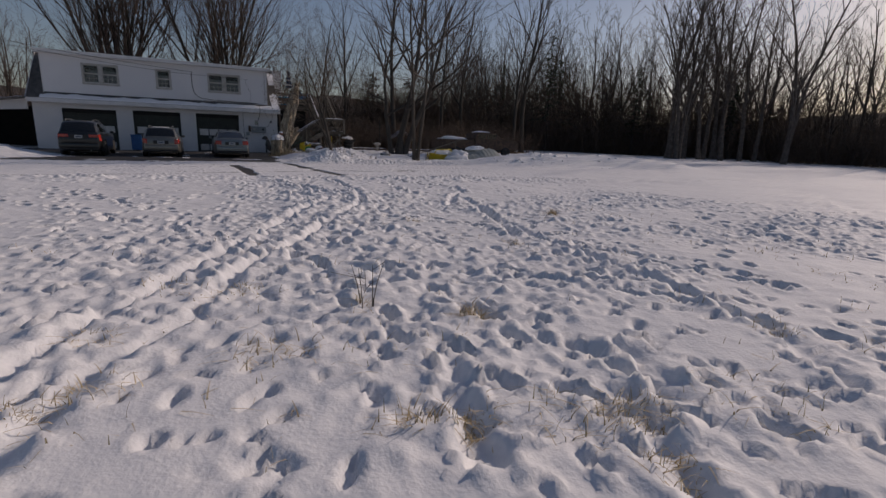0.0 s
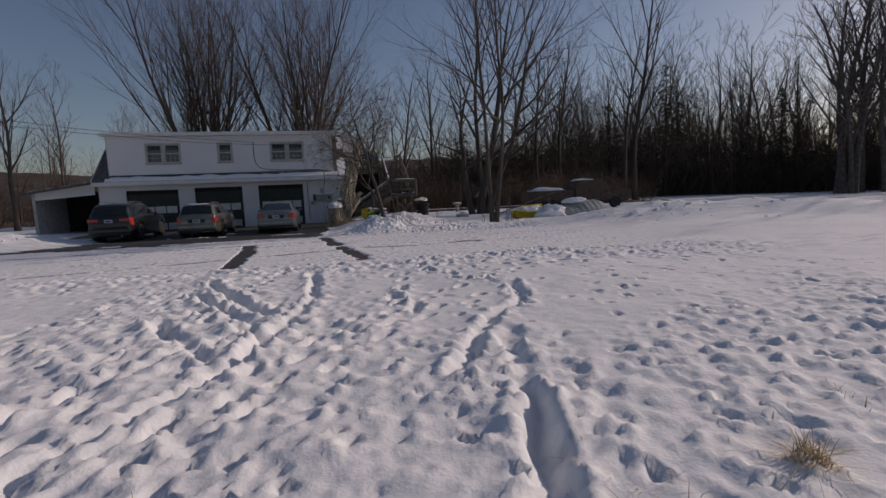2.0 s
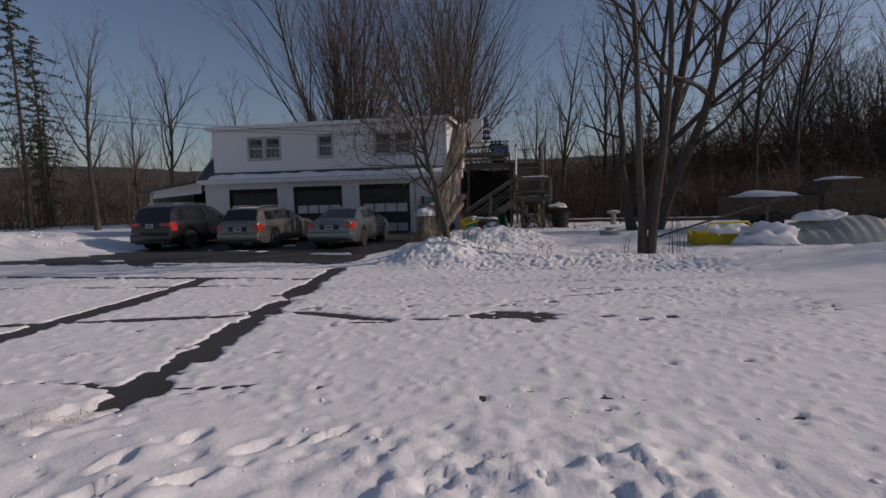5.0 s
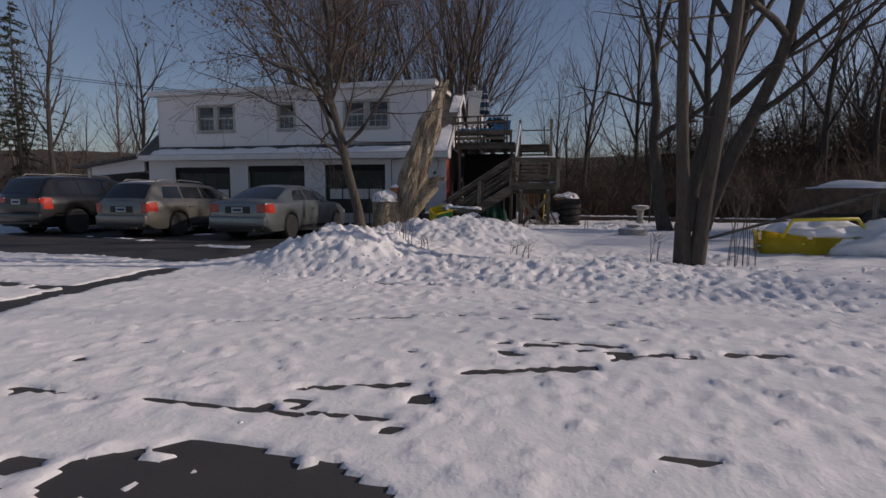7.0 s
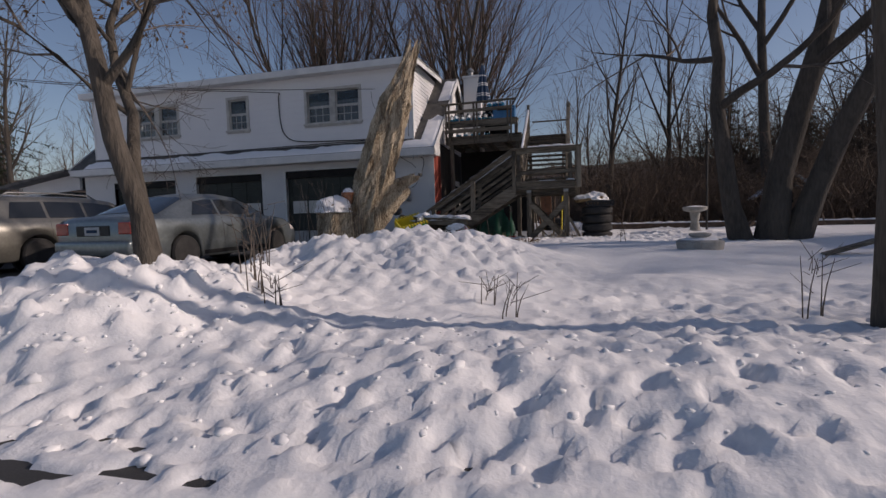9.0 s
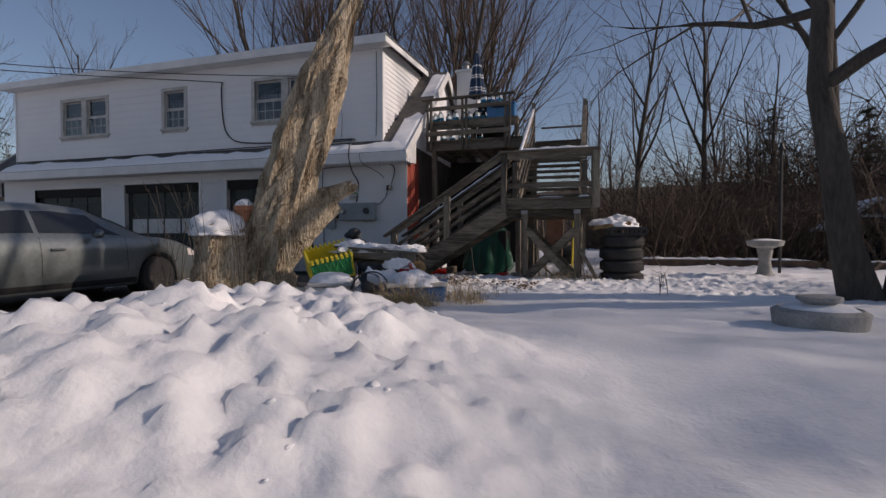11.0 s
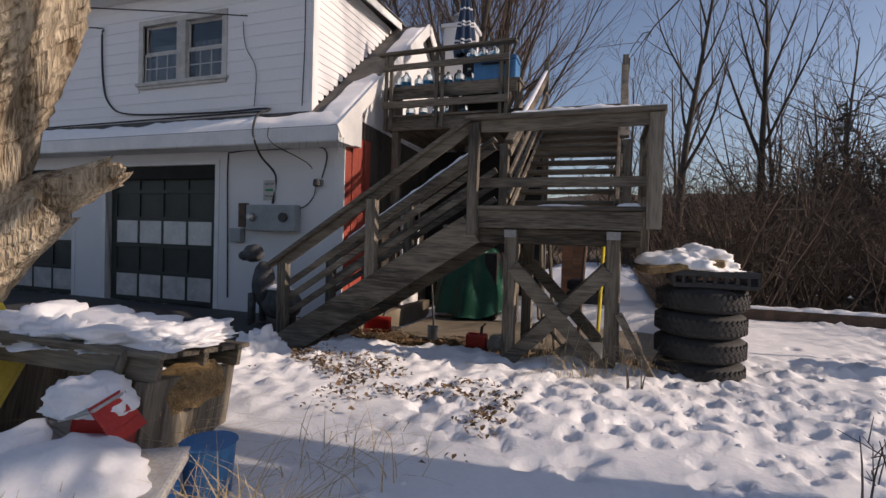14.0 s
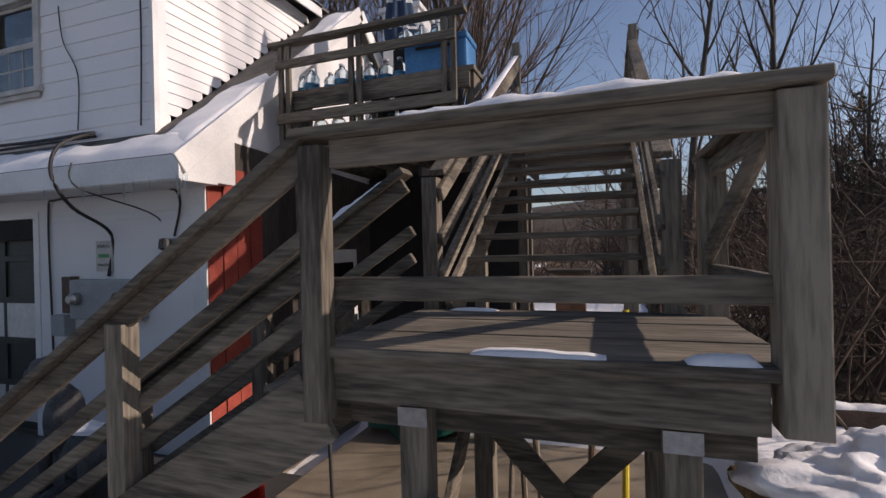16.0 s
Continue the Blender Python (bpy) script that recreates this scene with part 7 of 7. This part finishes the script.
def tree(label, at, stems, bark, twig, leaves=0, seed=0, name="tree", group=""):
    """stems: keyword sets for grow, each with an offset and a lean."""
    t = thing(name, label, "tree", at, group=group)
    trunk, crown = ([], []), ([], [])
    for off, kw in stems:
        a, b = grow(**kw)
        m = Matrix.Translation((*off, 0))
        add(trunk, a, m)
        add(crown, b, m)
    raw("trunk", *trunk, bark, t)
    raw("crown", *crown, twig, t, "bare twigs")
    if leaves:
        rnd = random.Random(seed)
        vs, fs = [], []
        for k in range(leaves):
            p = Vector(rnd.choice(crown[0]))
            if p.z < 2.4:
                continue
            a = Vector((rnd.gauss(0, 1), rnd.gauss(0, 1), rnd.gauss(0, 1))).normalized() * rnd.uniform(0.018, 0.035)
            b = a.orthogonal().normalized() * a.length * 0.7
            d = p + Vector((0, 0, -0.03))
            i = len(vs)
            vs += [tuple(d - a), tuple(d + b), tuple(d + a), tuple(d - b * 0.6)]
            fs.append((i, i + 1, i + 2, i + 3))
        raw("leaves", vs, fs, LEAF, t, "a few withered leaves", smooth=False)
    return t


def kw(seed, height, r0, **k):
    return dict(seed=seed, height=height, r0=r0, **k)


# young tree by the ploughed heap, with some withered leaves
tree("slim young tree with withered leaves beside the ploughed snow", (6.86, 25.86, gz(6.86, 25.86)), (
    ((0, 0), kw(11, 5.2, 0.085, levels=5, spread=0.75, n_limb=(14, 8, 6, 3), lean=(-0.04, 0.0), fork=0.26, up=0.03, wiggle=0.12, ratio=(0.55, 0.55, 0.5, 0.5))),
    ((0.05, 0.02), kw(12, 4.6, 0.06, levels=5, spread=0.8, n_limb=(12, 8, 6, 3), lean=(-0.12, 0.05), fork=0.30, up=0.03, wiggle=0.12, ratio=(0.55, 0.55, 0.5, 0.5))),
), BARK, TWIG, leaves=4200, seed=4)
# twin-stemmed tree at the edge of the yard
tree("twin-stemmed grey tree standing in the snow", (11.87, 26.5, gz(11.87, 26.5)), (
    ((-0.08, 0.0), kw(21, 11, 0.108, levels=4, spread=0.6, n_limb=(10, 6, 5), lean=(-0.07, -0.08), fork=0.42, up=0.2, wiggle=0.05)),
    ((0.09, 0.03), kw(22, 11, 0.108, levels=4, spread=0.6, n_limb=(10, 6, 5), lean=(0.05, -0.1), fork=0.42, up=0.2, wiggle=0.05)),
), BARK, TWIG)
# dark old tree with several stems further back
tree("dark old tree with heavy crooked limbs", (13.6, 33.9, gz(13.6, 33.9)), (
    ((-0.35, 0.0), kw(31, 9, 0.19, levels=4, spread=0.8, n_limb=(8, 6, 5), lean=(-0.30, -0.05), fork=0.3, up=0.25, wiggle=0.13)),
    ((0.1, 0.0), kw(32, 13, 0.25, levels=4, spread=0.6, n_limb=(9, 6, 5), lean=(0.06, 0.0), fork=0.25, up=0.25, wiggle=0.06)),
    ((0.45, 0.0), kw(33, 11, 0.22, levels=4, spread=0.7, n_limb=(8, 6, 5), lean=(0.42, -0.1), fork=0.3, up=0.2, wiggle=0.10)),
), BARK_DARK, TWIG)
# two vase-shaped maples behind the house
for n, (x, y, hh) in enumerate(((-4.9, 52.0, 20.0), (3.2, 52.5, 20.5))):
    stems = []
    for k in range(8):
        a = k * 0.79 + n
        stems.append(((0.25 * math.cos(a), 0.25 * math.sin(a)), kw(41 + 10 * n + k, hh * (0.80 + 0.08 * (k % 3)), 0.19, levels=4, spread=0.42, n_limb=(12, 8, 6), lean=((0.06 + 0.10 * (k % 3)) * 1.05 * math.cos(a), (0.06 + 0.10 * (k % 3)) * 1.05 * math.sin(a)), fork=0.12, up=0.22, wiggle=0.05, ratio=(0.5, 0.5, 0.5), min_r=0.008)))
    tree("tall bare maple with many rising stems behind the house", (x, y, gz(x, y)), stems, BARK, TWIG_RED, group="maples behind the house")
# single trees near the wood edge
for n, (x, y, hh, r) in enumerate(((17.5, 45, 18, 0.24), (23.5, 47, 14, 0.2), (12.0, 52, 12, 0.18), (-21, 44, 12, 0.2), (-17, 47, 11, 0.18), (-26, 40, 13, 0.22), (33, 46, 19, 0.26), (30.5, 44, 15, 0.2), (27.0, 49, 15, 0.2), (16, 58, 15, 0.2), (-33, 46, 13, 0.22))):
    tree("tall slender bare tree at the wood edge", (x, y, gz(x, y)), (((0, 0), kw(100 + n, hh, r, levels=4, spread=0.5, n_limb=(11, 6, 4), lean=(0.08 * math.sin(n * 3), 0.05 * math.cos(n)), fork=0.3, up=0.3, wiggle=0.05, ratio=(0.4, 0.5, 0.5), min_r=0.008)),), BARK_DARK, TWIG, group="bare trees at the wood edge")

# far woods, joined
rw = random.Random(5)
kinds = [grow(200 + k, 13, 0.17, levels=4, spread=0.5, n_limb=(10, 5, 3), fork=0.22, up=0.3, wiggle=0.06, ratio=(0.36, 0.5, 0.55), min_r=0.016) for k in range(5)]
kinds_np = []
for a, b in kinds:
    v = np.array(a[0] + b[0])
    f = [tuple(i) for i in a[1]] + [tuple(len(a[0]) + j for j in i) for i in b[1]]
    kinds_np.append((v, np.array(f)))


def forest(name, label, places, mat, squash=1.0):
    vs, fs, base = [], [], 0
    for x, y, s, k in places:
        v, f = kinds_np[k]
        t = rw.uniform(0, 6.28)
        c, sn = math.cos(t), math.sin(t)
        w = v * s
        w = np.stack([c * w[:, 0] - sn * w[:, 1] + x, sn * w[:, 0] + c * w[:, 1] + y, w[:, 2] * squash + gz(x, y)], -1)
        vs.append(w)
        fs.append(f + base)
        base += len(v)
    v, f = np.concatenate(vs), np.concatenate(fs)
    me = bpy.data.meshes.new(name)
    me.vertices.add(len(v))
    me.vertices.foreach_set("co", v.ravel())
    me.loops.add(f.size)
    me.loops.foreach_set("vertex_index", f.ravel())
    me.polygons.add(len(f))
    me.polygons.foreach_set("loop_start", np.arange(0, f.size, 4))
    me.polygons.foreach_set("loop_total", np.full(len(f), 4))
    me.update(calc_edges=True)
    me.materials.append(mat)
    return tagged(new(name, me), label, "woods", kind="stuff")


def wood_edge(a):
    """Distance of the wood edge from the yard by bearing, clockwise from straight ahead."""
    return 34 + 22 * step(0.35, 1.3, a) + 8 * step(0.2, 0.9, -a)


near_w, far_w = [], []
for k in range(210):
    a = rw.uniform(-1.5, 1.8) if k % 3 == 0 else rw.uniform(0.1, 1.8)
    r = float(wood_edge(a)) + abs(rw.gauss(0, 9 if k % 3 else 15)) + 2
    x, y = 6 + r * math.sin(a), 24 + r * math.cos(a)
    if (y < 49 and -14 < x < 13) or (-0.1 < a < 0.5 and k % 4):
        continue
    near_w.append((x, y, rw.uniform(0.65, 1.0 if a < 0.6 else 1.35), rw.randrange(5)))
for k in range(45):
    a = rw.uniform(-1.5, -0.25)
    r = rw.uniform(48, 80)
    x, y = 6 + r * math.sin(a), 24 + r * math.cos(a)
    near_w.append((x, y, rw.uniform(0.5, 0.9), rw.randrange(5)))
for k in range(130):
    a = rw.uniform(0.62, 1.5)
    r = float(wood_edge(a)) + rw.uniform(3, 26)
    near_w.append((6 + r * math.sin(a), 24 + r * math.cos(a), rw.uniform(0.45, 1.25), rw.randrange(5)))
for k in range(16):
    a, r = rw.uniform(0.88, 1.10), rw.uniform(58, 70)
    near_w.append((r * math.sin(a), r * math.cos(a), rw.uniform(1.15, 1.55), rw.randrange(5)))
forest("woods", "bare grey-brown woods round the field", near_w, TWIG)


def bush(seed):
    """A thicket clump of many thin stems."""
    rnd = random.Random(seed)
    vs, fs = [], []

    def stick(p, d, ln, r, n):
        q, w = Vector(p), Vector(d).normalized()
        base = len(vs)
        for k in range(n + 1):
            a = w.orthogonal().normalized()
            b = w.cross(a)
            rr = r * (1 - 0.75 * k / n)
            for i in range(3):
                t = 2.094 * i
                vs.append(tuple(q + rr * (math.cos(t) * a + math.sin(t) * b)))
            w = (w + Vector((rnd.gauss(0, 0.18), rnd.gauss(0, 0.18), rnd.gauss(0.02, 0.12)))).normalized()
            if k < n:
                q = q + w * (ln / n)
        for k in range(n):
            for i in range(3):
                j = (i + 1) % 3
                fs.append((base + 3 * k + i, base + 3 * k + j, base + 3 * k + 3 + j, base + 3 * k + 3 + i))
        return [Vector(vs[base + 3 * k]) for k in range(n + 1)]

    for k in range(9):
        t = rnd.uniform(0, 6.28)
        pts = stick((rnd.gauss(0, 0.5), rnd.gauss(0, 0.5), -0.1), (0.5 * math.cos(t), 0.5 * math.sin(t), 1), rnd.uniform(2.0, 4.0), 0.022, 4)
        for j in range(6):
            c = rnd.choice(pts[1:])
            stick(c, (rnd.gauss(0, 1), rnd.gauss(0, 1), rnd.uniform(0.1, 1.0)), rnd.uniform(0.5, 1.5), 0.010, 2)
    return np.array(vs), np.array(fs)


kinds_np = [bush(400 + k) for k in range(6)]
brush = []
for k in range(680):
    a = rw.uniform(-1.6, 1.85) if k % 2 else rw.uniform(0.1, 1.85)
    r = float(wood_edge(a)) + abs(rw.gauss(0, 10)) - 3
    x, y = 6 + r * math.sin(a), 24 + r * math.cos(a)
    if y < 47 and -13 < x < 10.5:
        continue
    brush.append((x, y, rw.uniform(0.8, 1.7) * (1.35 if a > 0.35 else 1.0), rw.randrange(6)))
for k in range(250):  # nearer thicket beyond the yard timbers
    brush.append((rw.uniform(10.9, 30), 39.9 + 9 * rw.random() ** 1.4, rw.uniform(0.45, 0.95), rw.randrange(6)))
for k in range(260):  # tall young growth along the edge
    a = rw.uniform(0.35, 1.35)
    r = float(wood_edge(a)) + rw.uniform(0, 20)
    brush.append((6 + r * math.sin(a), 24 + r * math.cos(a), rw.uniform(1.7, 3.0), rw.randrange(6)))
forest("thicket", "dense brown thicket along the wood edge", brush, BRUSH)


# leaf-covered floor of the woods
bm = bmesh.new()
rows = []
for j in range(16):
    row = []
    for i in range(160):
        a = -1.75 + 3.7 * i / 159
        r = float(wood_edge(a)) - 1.0 + 1.2 * noise.noise(Vector((a * 9, 0, 0))) + (52 * j / 15)
        x, y = 6 + r * math.sin(a), 24 + r * math.cos(a)
        row.append(bm.verts.new((x, y, gz(x, y) + (0.08 + 0.15 * noise.noise(Vector((x * 0.7, y * 0.7, 1))) if j else -0.2))))
    rows.append(row)
for a, b in zip(rows, rows[1:]):
    for i in range(159):
        bm.faces.new((a[i], a[i + 1], b[i + 1], b[i]))
tagged(part("ground_woods", bm, LITTER, None, smooth=True), "dark leaf-covered floor of the woods", "ground", kind="structure")


bm = bmesh.new()
bmesh.ops.create_grid(bm, x_segments=60, y_segments=50, size=0.5, matrix=Matrix.Translation((22.0, 48.8, 0)) @ Matrix.Diagonal((23, 18.4, 1, 1)))
for v in bm.verts:
    edge = min(1.0, (v.co.y - 39.6) / 1.0, (33.5 - v.co.x) / 2)
    v.co.z = gz(v.co.x, v.co.y) + 0.10 * edge + 0.12 * noise.noise(v.co * 0.9) - 0.05
tagged(part("ground_thicket", bm, LITTER, None, smooth=True), "dark dead leaves on the ground under the thicket", "ground", kind="structure")

# wooded hills behind, plain distance
bm = bmesh.new()
rows = []
for j in range(14):
    row = []
    for i in range(240):
        a = -2.0 + 4.2 * i / 239
        r = 74 + 30 * j / 13 + 10 * math.sin(a * 3)
        x, y = 6 + r * math.sin(a), 24 + r * math.cos(a)
        h = (10.6 - 3.4 * math.sin(abs(a) * 1.1) + 1.5 * math.sin(a * 5.1)) * (j / 13) ** 0.55
        h += 0.35 * noise.noise(Vector((x * 0.5, y * 0.5, 0))) + 0.6 * noise.noise(Vector((x * 0.12, y * 0.12, 3)))
        row.append(bm.verts.new((x, y, -0.6 + max(h, -0.5))))
    rows.append(row)
for a, b in zip(rows, rows[1:]):
    for i in range(239):
        bm.faces.new((a[i], a[i + 1], b[i + 1], b[i]))
WOODED = material("distant woods", (0.026, 0.021, 0.018), (0.065, 0.052, 0.043), 1.0, 0.5, 3.0, 0.25, stretch=(1, 1, 0.25), spread=0.9, dist=0.4)
tagged(part("backdrop", bm, WOODED, None), "distant hillside of bare brown woods", "hillside", kind="structure")


# evergreens
def pine(at, h, seed):
    rnd = random.Random(seed)
    t = thing("pine_tree", "dark green pine among the bare trees", "tree", at, group="pines")
    part("trunk", tube(((0, 0, -0.3), (0.05, 0, h * 0.5), (0, 0, h)), [0.16, 0.1, 0.02], 8), BARK_DARK, t)
    vs, fs = [], []
    n = int(h * 5)
    for k in range(n):
        u = 0.24 + 0.76 * k / n
        if rnd.random() < 0.22:
            continue
        z = h * u
        ln = h * 0.24 * (1 - u) ** 0.6 * rnd.uniform(0.35, 1.45) * (0.8 + 0.4 * math.sin(9 * u + seed)) + 0.15
        a = k * 2.4 + rnd.uniform(-0.4, 0.4)
        for j in range(16):
            v = (j + 1) / 16
            c = Vector((ln * v * math.cos(a), ln * v * math.sin(a), z + 0.12 * ln * v - 0.25 * ln * v * v))
            for s in range(3):
                d = Vector((rnd.gauss(0, 1), rnd.gauss(0, 1), rnd.gauss(0.1, 0.6))).normalized() * rnd.uniform(0.16, 0.36)
                e = d.orthogonal().normalized() * 0.05
                i = len(vs)
                vs += [tuple(c - e), tuple(c + e), tuple(c + d)]
                fs.append((i, i + 1, i + 2))
    raw("crown", vs, fs, PINE, t, "dense dark needles", smooth=False)


for k, (x, y, h) in enumerate(((-27, 44.5, 20), (-31.5, 50, 16), (41, 52, 14), (45, 55, 12), (38, 58, 11), (52, 48, 11), (21, 62, 9), (25, 60, 8), (60, 40, 9), (-34, 52, 9), (-42, 50, 12))):
    pine((x, y, gz(x, y)), h, 500 + k)
